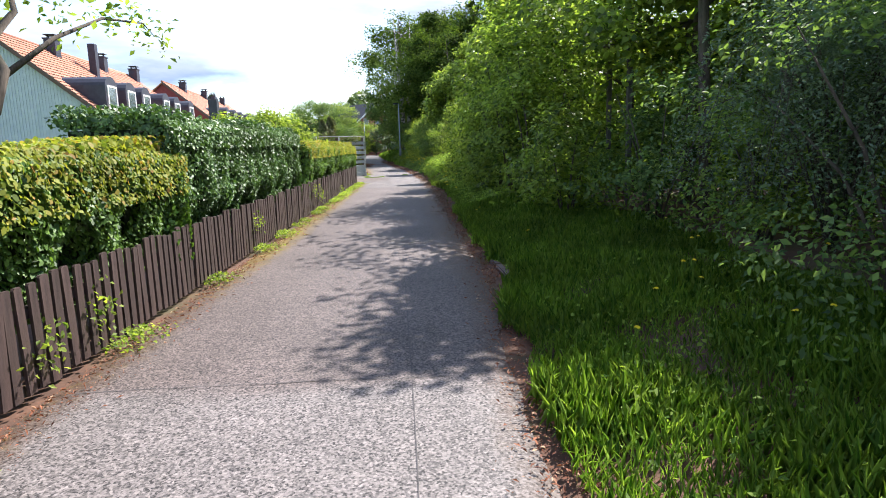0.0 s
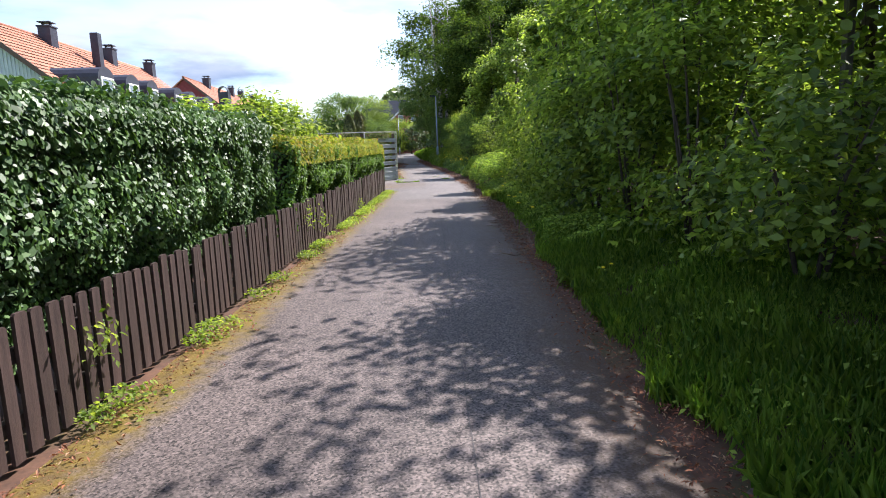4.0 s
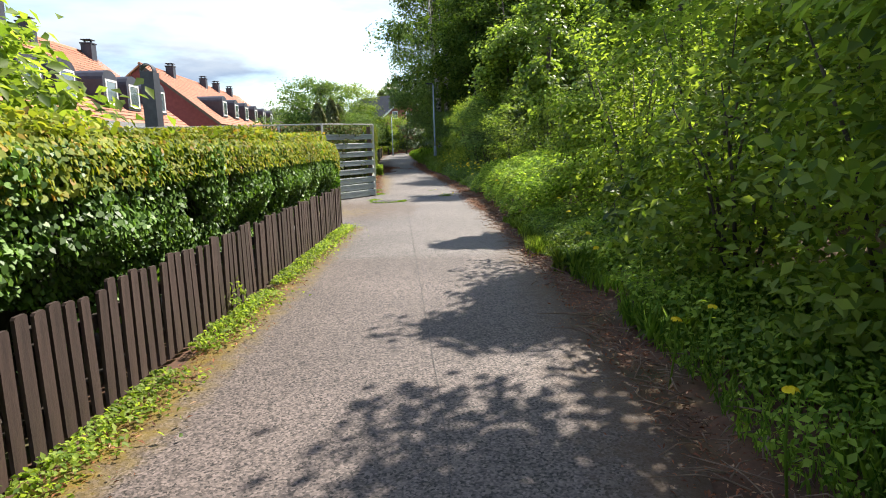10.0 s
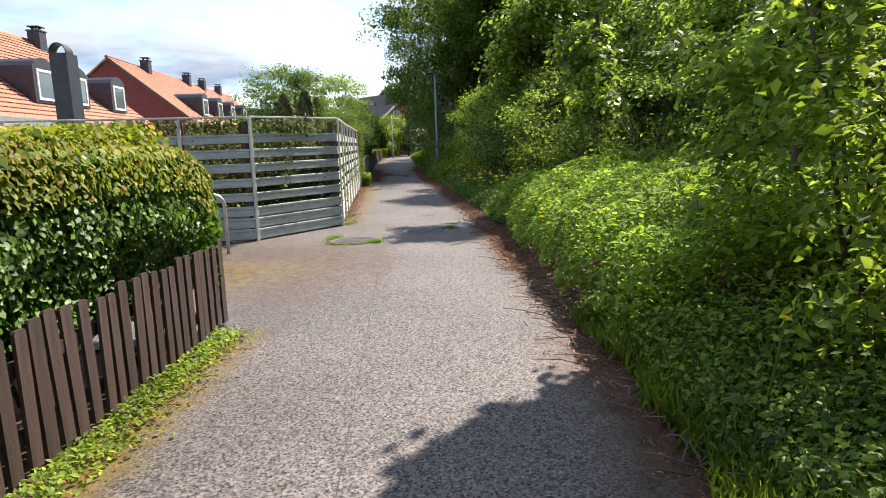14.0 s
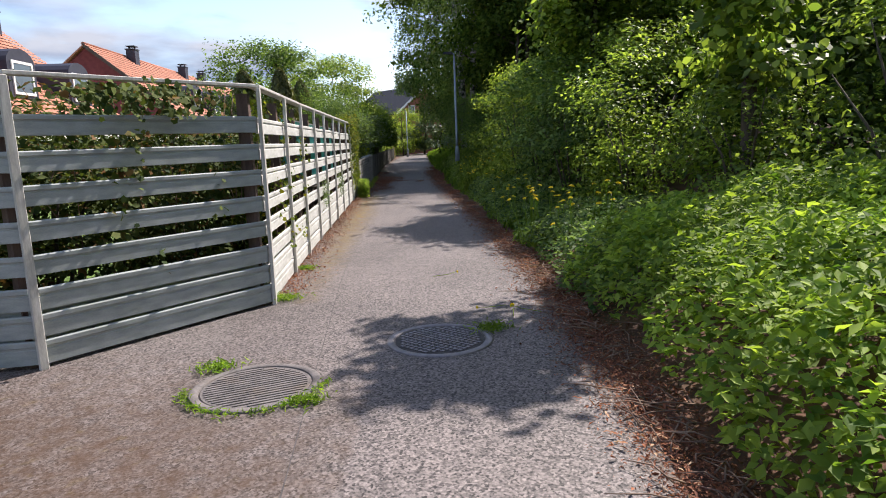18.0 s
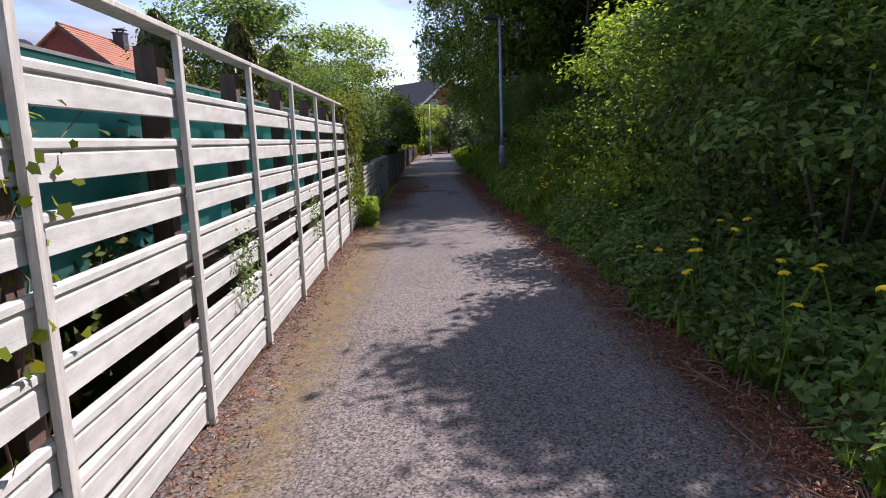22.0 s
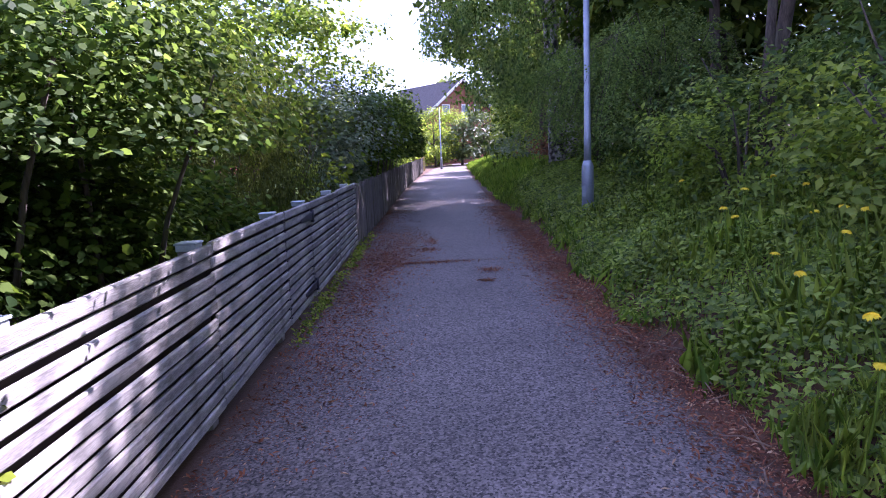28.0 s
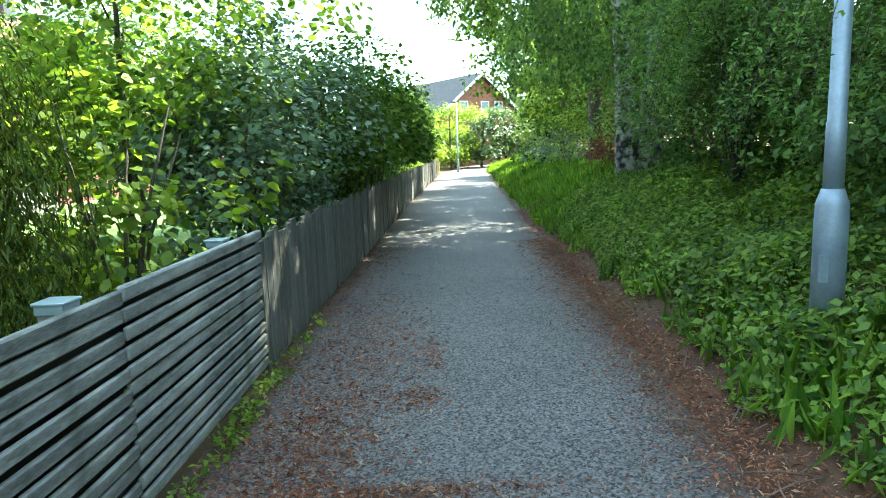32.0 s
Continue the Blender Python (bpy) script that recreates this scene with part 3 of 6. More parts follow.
def build_path():
    """The asphalt sheet with a wavering edge; the apron of the side entrance is part of it."""
    ys = np.arange(-38, 128, 0.2)
    us = np.r_[0, 0.04, 0.09, 0.15, np.linspace(0.2, 0.85, 14), 0.9, 0.95, 1]
    co, moss, tone, older = [], [], [], []
    for y in ys:
        a, b = left_edge(y), right_edge(y)
        a -= 0.10 + 0.06 * noise.noise((0, y * 1.3, 0)) + 0.05 * noise.noise((3, y * 5, 0))
        b += 0.03 + 0.10 * noise.noise((9, y * 0.9, 0)) + 0.06 * noise.noise((5, y * 4, 0))
        for u in us:
            x = a + (b - a) * u
            crown = 0.012 + 0.012 * (1 - (2 * u - 1) ** 2) - (0.022 if u == 1 or (u == 0 and not 27.5 < y < 34) else 0)
            co.append((x, y, crown))
            older.append(float(np.interp(y + 0.12 * x, [5.25, 5.35, 23.9, 24.1], [0, 1, 1, 0.25])))
            dl, dr = (x - a), (b - x)
            amt = max(0, 1 - dl / np.interp(y, [0, 12, 27, 36, 45, 47], [0.35, 0.62, 0.62, 0.40, 0.95, 0.45])) * np.interp(y, [0, 8, 12, 27], [1.25, 1.5, 1.9, 1.7])
            tone.append(float(np.interp(y, [0, 8, 11, 27, 28.5, 37, 45, 47], [0.1, 0.25, 0.75, 0.6, 0.12, 0.6, 0.5, 0.0])) if dl < dr else 0.05)
            amt = max(amt, np.interp(y, [6, 10, 22, 28], [0.95, 1.35, 1.35, 0.95]) * max(0, 1 - dr / np.interp(y, [0, 6, 10, 18, 22, 30, 45, 60], [0.4, 0.5, 0.9, 1.0, 0.8, 0.45, 0.4, 0.55])))
            if 34 < y < 46 and dl < dr:
                amt = max(0.0, np.interp(y, [34, 38, 41, 46], [0.75, 1.0, 1.2, 1.1]) - abs(dl - 0.36) / 0.66)
            if 27.4 < y < 34 and dl < dr:
                amt, tone[-1] = stain(x, y)
            moss.append(min(1.5, amt))
    w = len(us)
    i = (np.arange(len(ys) - 1)[:, None] * w + np.arange(w - 1)[None]).ravel()
    faces = np.stack([i, i + 1, i + w + 1, i + w], 1).tolist()
    me = bpy.data.meshes.new("path")
    me.from_pydata(co, [], faces)
    at = me.attributes.new("moss", "FLOAT", "POINT")
    at.data.foreach_set("value", np.array(moss, np.float32))
    at = me.attributes.new("tone", "FLOAT", "POINT")
    at.data.foreach_set("value", np.array(tone, np.float32))
    at = me.attributes.new("older", "FLOAT", "POINT")
    at.data.foreach_set("value", np.array(older, np.float32))
    me.polygons.foreach_set("use_smooth", np.ones(len(faces), bool))
    me.materials.append(M_ASPHALT)
    tagged(new("footpath", me), "worn grey asphalt footpath with mossy edges", "path", kind="structure")
    # apron towards the side entrance
    us, ys = np.linspace(0, 1, 34), np.linspace(27.05, 34.6, 31)
    co, moss, tone = [], [], []
    for y in ys:
        for u in us:
            x = -9 + (left_edge(y) + 0.12 + 9) * u
            co.append((x, y, 0.007))
            moss.append(stain(x, y)[0])
            tone.append(stain(x, y)[1])
    w = len(us)
    i = (np.arange(len(ys) - 1)[:, None] * w + np.arange(w - 1)[None]).ravel()
    me = bpy.data.meshes.new("apron")
    me.from_pydata(co, [], np.stack([i, i + 1, i + w + 1, i + w], 1).tolist())
    at = me.attributes.new("moss", "FLOAT", "POINT")
    at.data.foreach_set("value", np.array(moss, np.float32))
    at = me.attributes.new("tone", "FLOAT", "POINT")
    at.data.foreach_set("value", np.array(tone, np.float32))
    me.materials.append(M_ASPHALT)
    tagged(new("side_entrance_paving", me), "asphalt side entrance with brown moss patch", "path", kind="structure")


def build_seams():
    """Paving joints and cracks: thin dark lines just proud of the asphalt."""
    runs = [[(np.interp(y, [-2, 5, 19, 30, 35, 39, 60], [-1.9, -1.3, -0.2, 0.12, -0.05, -0.04, 0.55]) + 0.006 * noise.noise((1, y * 2, 0)), y) for y in np.arange(-2, 46, 0.15)],
            [(x, 5.55 - 0.1 * (x + 1) + 0.03 * noise.noise((x * 4, 2, 0))) for x in np.arange(-3.3, -0.9, 0.1)],
            [(x, 24.05 - 0.12 * x + 0.03 * noise.noise((x * 4, 3, 0))) for x in np.arange(-1.3, 1.2, 0.1)],
            [(x, 52.53 - 0.25 * x + 0.10 * noise.noise((x * 3, 5, 0))) for x in np.arange(-0.45, 2.1, 0.06)],
            [(x, 56.2 + 0.10 * noise.noise((x * 3, 6, 0))) for x in np.arange(0.3, 2.1, 0.06)],
            [(x, 48.9 + 0.12 * noise.noise((x * 3, 9, 0))) for x in np.arange(0.6, 1.9, 0.06)]]
    for k, run in enumerate(runs):
        me = bpy.data.meshes.new("paving_joint")
        co, wd = [], (0.0035, 0.006, 0.006, 0.010, 0.008, 0.006)[k]
        for i, (x, y) in enumerate(run):
            w = wd * (0.6 + 0.8 * abs(noise.noise((i * 0.7, k, 0))))
            u = (0, w) if k else (w, 0)
            u_edge = (2 * (x - left_edge(y)) / (right_edge(y) - left_edge(y)) - 1)
            z = 0.014 + 0.012 * (1 - min(1, u_edge ** 2)) + 0.002
            co += [(x - u[0], y - u[1], z), (x + u[0], y + u[1], z)]
        me.from_pydata(co, [], [(2 * i, 2 * i + 1, 2 * i + 3, 2 * i + 2) for i in range(len(run) - 1)])
        me.materials.append(M_JOINT)
        tagged(new("paving_joint", me), "thin dark crack in the asphalt", "crack", kind="structure")


build_ground()
build_path()
build_seams()


# ---- fences ----
def picket_mesh(w, h, t):
    bm = bmesh.new()
    prism(bm, [(-w / 2, 0), (w / 2, 0), (w / 2, h - 0.012), (w / 2 - 0.012, h), (-w / 2 + 0.012, h), (-w / 2, h - 0.012)], -t / 2, t / 2)
    me = bpy.data.meshes.new("picket")
    bm.to_mesh(me)
    bm.free()
    me.materials.append(M_PICKET)
    return me


def build_picket_fence():
    reseed(26)
    fence = thing("picket_fence", "dark brown stained picket fence, low and weathered", "fence", at=(fence_x(14), 14, 0))
    ang = math.atan2(0.109, 1)
    shapes = [picket_mesh(0.078 + 0.004 * k, 0.66 + 0.012 * k, 0.02) for k in range(4)]
    y, k = -1.0, 0
    while y < 27.55:
        ob = new("picket", shapes[(k * 7 + k // 3) % 4])
        ob.parent = fence
        m = pose(fence_x(y) + RNG.normal(0, 0.004), y, 0.035 + RNG.normal(0, 0.006), RNG.normal(0, 0.6), RNG.normal(0, 0.8), 90 - math.degrees(ang) + RNG.normal(0, 1.2))
        ob.matrix_basis = Matrix.Translation(-Vector(fence.location)) @ m
        y += 0.128
        k += 1
    for z in (0.20, 0.52):
        n = 14
        for j in range(n):
            bm = bmesh.new()
            ya, yb = -1 + j * 28.55 / n, -1 + (j + 1) * 28.55 / n - 0.004
            m = Matrix.Translation((fence_x(ya) - 0.035, ya, z)) @ Matrix.Rotation(-ang, 4, "Z")
            box(bm, -0.02, 0, -0.035, 0.02, yb - ya, 0.035, m)
            part("rail", bm, M_PICKETDARK, fence).location = -Vector(fence.location)
    for j in range(15):
        ya = -0.9 + j * 2.02
        bm = bmesh.new()
        box(bm, -0.035, -0.035, -0.05, 0.035, 0.035, 0.62)
        ob = part("post", bm, M_PICKETDARK, fence)
        ob.location = Vector((fence_x(ya) - 0.092, ya, 0)) - Vector(fence.location)


BOARD_Z = [(1.705, 1.565), (1.475, 1.335), (1.245, 1.105), (1.015, 0.875), (0.785, 0.645)]
LOW_Z = [(0.565, 0.41), (0.385, 0.225), (0.20, 0.03)]
TOP_Z = 1.955


def board_mesh(length, h, paint):
    """A board with a chamfered lip along its top and a shallow groove."""
    bm = bmesh.new()
    t = 0.022
    prism(bm, [(0, 0), (t, 0.004), (t, h * 0.62), (t - 0.005, h * 0.65), (t - 0.005, h * 0.74), (t + 0.006, h * 0.78), (t + 0.006, h - 0.008), (t, h), (0, h)], 0, length)
    me = bpy.data.meshes.new("board")
    bm.to_mesh(me)
    bm.free()
    me.materials.append(paint)
    return me


def board_run(fence, a, b, cache, last=False, paint=None):
    """One bay of the white fence from post a to post b, its face on the right of a to b."""
    a, b = Vector((*a, 0)), Vector((*b, 0))
    d = b - a
    ang = math.degrees(math.atan2(-d.x, d.y))
    base = Matrix.Translation(-Vector(fence.location)) @ Matrix.Translation(a) @ pose(0, 0, 0, 0, 0, ang)
    key = round(d.length, 3)
    paint = paint or M_WHITE
    for z1, z0 in BOARD_Z + LOW_Z:
        if (key, round(z1 - z0, 3)) not in cache:
            cache[key, round(z1 - z0, 3)] = board_mesh(d.length - 0.006, z1 - z0, paint)
        ob = new("board", cache[key, round(z1 - z0, 3)])
        ob.parent = fence
        low = z1 < 0.6
        ob.matrix_basis = base @ pose(0.0 if not low else 0.004, 0.003, z0 + RNG.normal(0, 0.003), 0, 1.5 if low else 0, RNG.normal(0, 0.08))
    bm = bmesh.new()
    box(bm, -0.03, 0, 0.05, -0.015, d.length, 0.53)
    ob = part("backing_board", bm, paint, fence)
    ob.matrix_basis = base
    bm = bmesh.new()
    box(bm, -0.035, 0.002, TOP_Z, 0.065, d.length - 0.002, TOP_Z + 0.028)
    bmesh.ops.bevel(bm, geom=bm.edges[:], offset=0.004, segments=1, affect="EDGES")
    ob = part("cap_rail", bm, M_GREYPAINT, fence)
    ob.matrix_basis = base
    for at_y in ([0.0, d.length] if last else [0.0]):
        bm = bmesh.new()
        box(bm, 0.030, -0.028, 0.0, 0.062, 0.028, TOP_Z - 0.002)
        bmesh.ops.bevel(bm, geom=bm.edges[:], offset=0.004, segments=1, affect="EDGES")
        ob = part("batten", bm, M_GREYPAINT, fence)
        ob.matrix_basis = base @ pose(0, at_y, 0, 0, RNG.normal(0, 0.3), 0)
        bm = bmesh.new()
        box(bm, -0.135, -0.05, -0.05, -0.036, 0.05, TOP_Z - 0.05)
        ob = part("post", bm, M_BROWNPOST, fence, "dark brown post behind the boards")
        ob.matrix_basis = base @ pose(0, at_y, 0)


def side_x(y):
    """Line of the white fence beside the path."""
    return float(np.interp(y, [34.05, 37, 46], [-0.62, -0.665, -0.665]))


SIDE_Y = [34.05, 35.40, 36.66, 37.95, 39.23, 40.58, 41.98, 43.32, 44.62, 45.90]
WING = [(-7.6, 31.15), (-6.3, 31.5), (-5.1, 31.85), (-3.95, 32.18), (-2.88, 32.45), (-1.87, 32.58), (-0.62, 34.05)]


def build_white_fences():
    reseed(26)
    cache = {}
    side = thing("board_fence", "white painted horizontal board fence in full sun", "fence", at=(-0.62, 40, 0))
    for k in range(len(SIDE_Y) - 1):
        board_run(side, (side_x(SIDE_Y[k]), SIDE_Y[k]), (side_x(SIDE_Y[k + 1]), SIDE_Y[k + 1]), cache, k == len(SIDE_Y) - 2)
    # the wing's shade is put into its paint colour
    wing = thing("board_fence", "white board fence angled back beside the entrance, shade in its paint", "fence", at=(-4, 32.2, 0))
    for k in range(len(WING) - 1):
        board_run(wing, WING[k], WING[k + 1], cache, paint=M_WINGSHADE)


SLAT_X = -0.51


def build_slat_fence():
    reseed(24)
    fence = thing("slat_fence", "weathered grey fence of narrow horizontal slats with a gate", "fence", at=(SLAT_X, 50, 0))
    y0, y1 = 45.98, 54.05
    cuts = [y0, 47.75, 49.42, 50.49, 52.25, y1]
    n = 12
    here = Matrix.Translation(-Vector(fence.location))
    for j in range(len(cuts) - 1):
        gap = 0.016 if j in (1, 2) else 0.004
        ln = cuts[j + 1] - cuts[j] - gap
        meshes = []
        for thick, high in ((0.024, 0.057), (0.034, 0.062)):
            bm = bmesh.new()
            box(bm, -thick, 0, 0, 0.0, ln, high)
            bmesh.ops.bevel(bm, geom=bm.edges[:], offset=0.007, segments=1, affect="EDGES")
            me = bpy.data.meshes.new("slat")
            bm.to_mesh(me)
            bm.free()
            me.materials.append(M_SLAT)
            meshes.append(me)
        sag = RNG.normal(0, 0.004)
        for k in range(n):
            ob = new("slat", meshes[k == n - 1])
            ob.parent = fence
            ob.matrix_basis = here @ pose(SLAT_X + RNG.normal(0, 0.003) + (0.008 if k == n - 1 else 0), cuts[j], 0.085 + sag + k * 0.0785 + RNG.normal(0, 0.003), RNG.normal(0, 0.1), RNG.normal(0, 1.5), RNG.normal(0, 0.1))
        # added slats, nearly black, that stand in for the dark of the gaps
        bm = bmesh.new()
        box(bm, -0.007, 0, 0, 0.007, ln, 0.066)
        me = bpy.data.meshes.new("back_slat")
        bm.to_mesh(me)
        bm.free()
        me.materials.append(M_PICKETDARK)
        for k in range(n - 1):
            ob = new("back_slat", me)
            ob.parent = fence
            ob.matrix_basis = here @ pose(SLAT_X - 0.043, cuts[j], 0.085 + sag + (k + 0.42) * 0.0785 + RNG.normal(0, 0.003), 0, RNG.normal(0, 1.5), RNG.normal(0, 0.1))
    for y in (46.15, 47.70, 49.30, 50.42, 52.0, 53.55):
        bm = bmesh.new()
        box(bm, -0.045, -0.045, -0.05, 0.045, 0.045, 0.985)
        post = part("post", bm, M_SLAT, fence)
        post.location = Vector((SLAT_X - 0.098, y, 0)) - Vector(fence.location)
        bm = bmesh.new()
        box(bm, -0.052, -0.052, 0.985, 0.052, 0.052, 1.018)
        box(bm, -0.058, -0.058, 1.018, 0.058, 0.058, 1.030)
        bmesh.ops.bevel(bm, geom=bm.edges[:], offset=0.003, segments=1, affect="EDGES")
        part("post_cap", bm, M_CAP, post, "pale metal post cap")
        bm = bmesh.new()
        box(bm, -0.025, -0.04, -0.03, 0.035, 0.04, 0.11)
        bmesh.ops.bevel(bm, geom=bm.edges[:], offset=0.006, segments=1, affect="EDGES")
        part("post_shoe", bm, M_CONCRETE, post, "pale concrete post foot")
    for y in (49.42, 50.49):
        # black strip put into the joint to make its gap dark
        bm = bmesh.new()
        box(bm, -0.030, -0.013, 0.09, -0.010, -0.001, 1.0)
        part("gap_strip", bm, M_BLACKMETAL, fence, "black strip added for the dark gap beside the gate").location = Vector((0, y - 50, 0))
        for k in range(n):
            bm = bmesh.new()
            box(bm, -0.004, -0.022, 0.0, 0.004, 0.008, 0.012)
            part("bracket", bm, M_BLACKMETAL, fence).location = Vector((0.002, y - 50, 0.147 + k * 0.0785))
    for z in (0.21, 0.875):
        bm = bmesh.new()
        prism(bm, [(0.50, -0.014), (0.52, 0.0), (0.50, 0.014), (0.05, 0.034), (-0.03, 0.048), (-0.03, -0.048), (0.05, -0.034)], 0.004, 0.016, Matrix.Rotation(-math.pi / 2, 4, "Z"))
        tube(bm, [(0.016, 0.0, -0.06), (0.016, 0.0, 0.06)], 0.017, 8)
        part("strap_hinge", bm, M_BLACKMETAL, fence, "black iron strap hinge").location = Vector((0, 0.49, z))
    old = thing("board_fence", "old dark upright board fence overhung by shrubs", "fence", at=(-0.62, 70, 0))
    shapes = []
    for k in range(4):
        bm = bmesh.new()
        box(bm, -0.012, -0.055 - 0.004 * k, 0, 0.012, 0.055 + 0.004 * k, 0.90 + 0.02 * k)
        me = bpy.data.meshes.new("upright_board")
        bm.to_mesh(me)
        bm.free()
        me.materials.append(M_OLDBOARD)
        shapes.append(me)
    y, k = 54.13, 0
    while y < 88:
        ob = new("upright_board", shapes[k % 4])
        ob.parent = old
        ob.matrix_basis = Matrix.Translation(-Vector(old.location)) @ pose(np.interp(y, [54, 70, 88], [-0.535, -0.42, 0.0]) + RNG.normal(0, 0.006), y, 0.03 + RNG.normal(0, 0.008), RNG.normal(0, 1), 0, RNG.normal(0, 1.5))
        y += 0.128
        k += 1
    for z in (0.25, 0.7):
        tubepts = [(np.interp(v, [54, 70, 88], [-0.585, -0.47, -0.05]), v, z) for v in np.linspace(54.13, 88, 12)]
        for p, q in zip(tubepts, tubepts[1:]):
            d = Vector(q) - Vector(p)
            bm = bmesh.new()
            box(bm, -0.02, 0, -0.035, 0.02, d.length, 0.035, Matrix.Translation(p) @ pose(0, 0, 0, 0, 0, math.degrees(math.atan2(-d.x, d.y))))
            part("rail", bm, M_OLDBOARD, old).location = -Vector(old.location)
    gate = thing("gate_post", "pale yellow square gate post with flat cap", "post", at=(-0.05, 91.5, 0))
    bm = bmesh.new()
    box(bm, -0.14, -0.14, -0.05, 0.14, 0.14, 1.95)
    part("shaft", bm, M_YELLOWPOST, gate)
    bm = bmesh.new()
    box(bm, -0.18, -0.18, 1.95, 0.18, 0.18, 2.02)
    part("cap", bm, M_YELLOWPOST, gate)


build_picket_fence()
build_white_fences()
build_slat_fence()


# ---- teal screens behind the white fence ----
def build_screens():
    for ya, yb in [(36.70, 37.94), (37.96, 39.22), (39.24, 40.57), (40.59, 41.97), (41.99, 43.32)]:
        c = (ya + yb) / 2
        t = thing("wind_screen", "translucent teal sheet screen behind the white fence", "screen", "teal screens", at=(-0.885, c, 0))
        bm = bmesh.new()
        box(bm, -0.006, ya - c, 0.78, 0.006, yb - c, 1.80)
        part("sheet", bm, M_TEAL, t)
        bm = bmesh.new()
        box(bm, -0.012, ya - c, 1.80, 0.012, yb - c, 1.815)
        part("top_rail", bm, M_METAL, t)


build_screens()


def planter():
    """A raised timber bed behind the white fence, on which the screens stand."""
    t = thing("planter", "long dark brown timber raised bed behind the white fence", "planter", at=(-1.18, 41, 0))
    for x in (0.33, -0.35):
        for k in range(4):
            bm = bmesh.new()
            box(bm, x - 0.02, -3.2, -0.02 + k * 0.195, x + 0.02, 4.6, 0.17 + k * 0.195)
            part("board", bm, M_BROWNPOST, t)
    for y in (-3.22, 4.6):
        bm = bmesh.new()
        box(bm, -0.37, y, -0.02, 0.35, y + 0.02, 0.75)
        part("end_board", bm, M_BROWNPOST, t)
    bm = bmesh.new()
    box(bm, -0.33, -3.2, 0.0, 0.31, 4.6, 0.70)
    part("soil", bm, M_EARTH, t, "dark soil filling the bed")


planter()


# ---- hedges ----
def hedge(label, y0, y1, top, depth, leaf_mat, top_mat, size, density, crest, low=0.35, bulge=0.12, slump=0.0):
    """A clipped hedge behind the picket fence: a near-black core for inner shade, face leaves and lighter top growth.
    """
    reseed(y0, y1)
    t = thing("hedge", label, "hedge", at=(fence_x((y0 + y1) / 2) - 0.5, (y0 + y1) / 2, 0))
    off = np.array(t.location)

    def front(y, z):
        return fence_x(y) - 0.10 + np.interp(z, [0.3, 0.72, 1.0, top - 0.1, top], [-0.15, -0.02, bulge, bulge, -0.06])

    def crown(y):  # the top, rounded off towards the far end
        return top - slump * np.clip((y - y1 + 0.9) / 0.9, 0, 1) ** 2

    ln = y1 - y0
    n = int(density * ln * (top - low))
    y = y0 + ln * RNG.random(n)
    z = low + (crown(y) - low) * RNG.random(n)
    wob = np.array([noise.noise((yy * 2.2, zz * 2.6, 1.0)) for yy, zz in zip(y, z)])
    keep = wob > -0.5
    y, z, wob = y[keep], z[keep], wob[keep]
    x = front(y, z) + 0.10 * wob - 0.16 * RNG.random(len(y)) ** 2
    nrm = np.stack([0.9 + 0 * y, RNG.normal(0, 0.5, len(y)), 0.35 + RNG.normal(0, 0.4, len(y))], 1)
    pts = np.stack([x, y, z], 1)
    # far end and near end faces
    for ye, s in ((y0, -1), (y1, 1)):
        # fewer leaves on the near end, so that the dark core reads as shade
        m = int(density * depth * (top - low) * (0.3 if s < 0 else 1))
        xx, zz = front(ye, 1.0) - depth * RNG.random(m), low + (crown(ye) - low) * RNG.random(m)
        belly = 0.25 * slump / 0.3 * np.sin(np.pi * (zz - low) / (crown(ye) - low)) if s > 0 else 0
        pts = np.r_[pts, np.stack([xx, ye + s * (0.05 + belly) * RNG.random(m) ** 0.5, zz], 1)]
        nrm = np.r_[nrm, np.stack([RNG.normal(0, 0.5, m), s + 0 * xx, 0.3 + RNG.normal(0, 0.4, m)], 1)]
    foliage("leaves", pts - off, nrm, size, leaf_mat, t, kind="stuff", aspect=0.44, outline=OVAL)
    m = int(density * 1.1 * ln * depth)
    yy = y0 + ln * RNG.random(m)
    xx = front(yy, top) - depth * RNG.random(m) + 0.1
    zz = crown(yy) + 0.05 * np.sin(yy * 1.7) + 0.07 * RNG.normal(size=m).clip(-1.2, 1.6) - 0.05
    nn = RNG.normal(0, 0.6, (m, 3)) + np.array([0.2, 0, 0.8])
    foliage("top_growth", np.stack([xx, yy, zz], 1) - off, nn, size * 0.95, top_mat, t, "lighter fresh growth along the top", kind="stuff", droop=np.array([0, 0, 0.8]) * np.ones((m, 1)), outline=OVAL)
    m = int(density * 0.22 * ln)
    yy = y0 + ln * RNG.random(m)
    zz = crown(yy) - crest * RNG.random(m) ** 2.2
    foliage("fresh_growth", np.stack([front(yy, zz) + 0.03, yy, zz], 1) - off, np.stack([np.ones(m), RNG.normal(0, 0.5, m), RNG.normal(0.5, 0.4, m)], 1), size, top_mat, t, kind="stuff", aspect=0.44, outline=OVAL)
    bm = bmesh.new()
    for a in np.arange(y0 + 0.1, y1 - 0.05, 0.35):
        for d in (0.30, 0.65):
            px = fence_x(a) - d
            tube(bm, [(px, a, 0), (px + 0.04 * RNG.normal(), a + 0.1 * RNG.normal(), 0.5), (px + 0.06, a + 0.15 * RNG.normal(), top - 0.25)], [0.018, 0.012, 0.005], 5)
    tagged(part("stem", bm, M_BARK, t), kind="stuff").location = -Vector(off)
    # solid dark blocks that stand in for the shade inside the hedge
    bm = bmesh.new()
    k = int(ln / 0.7)
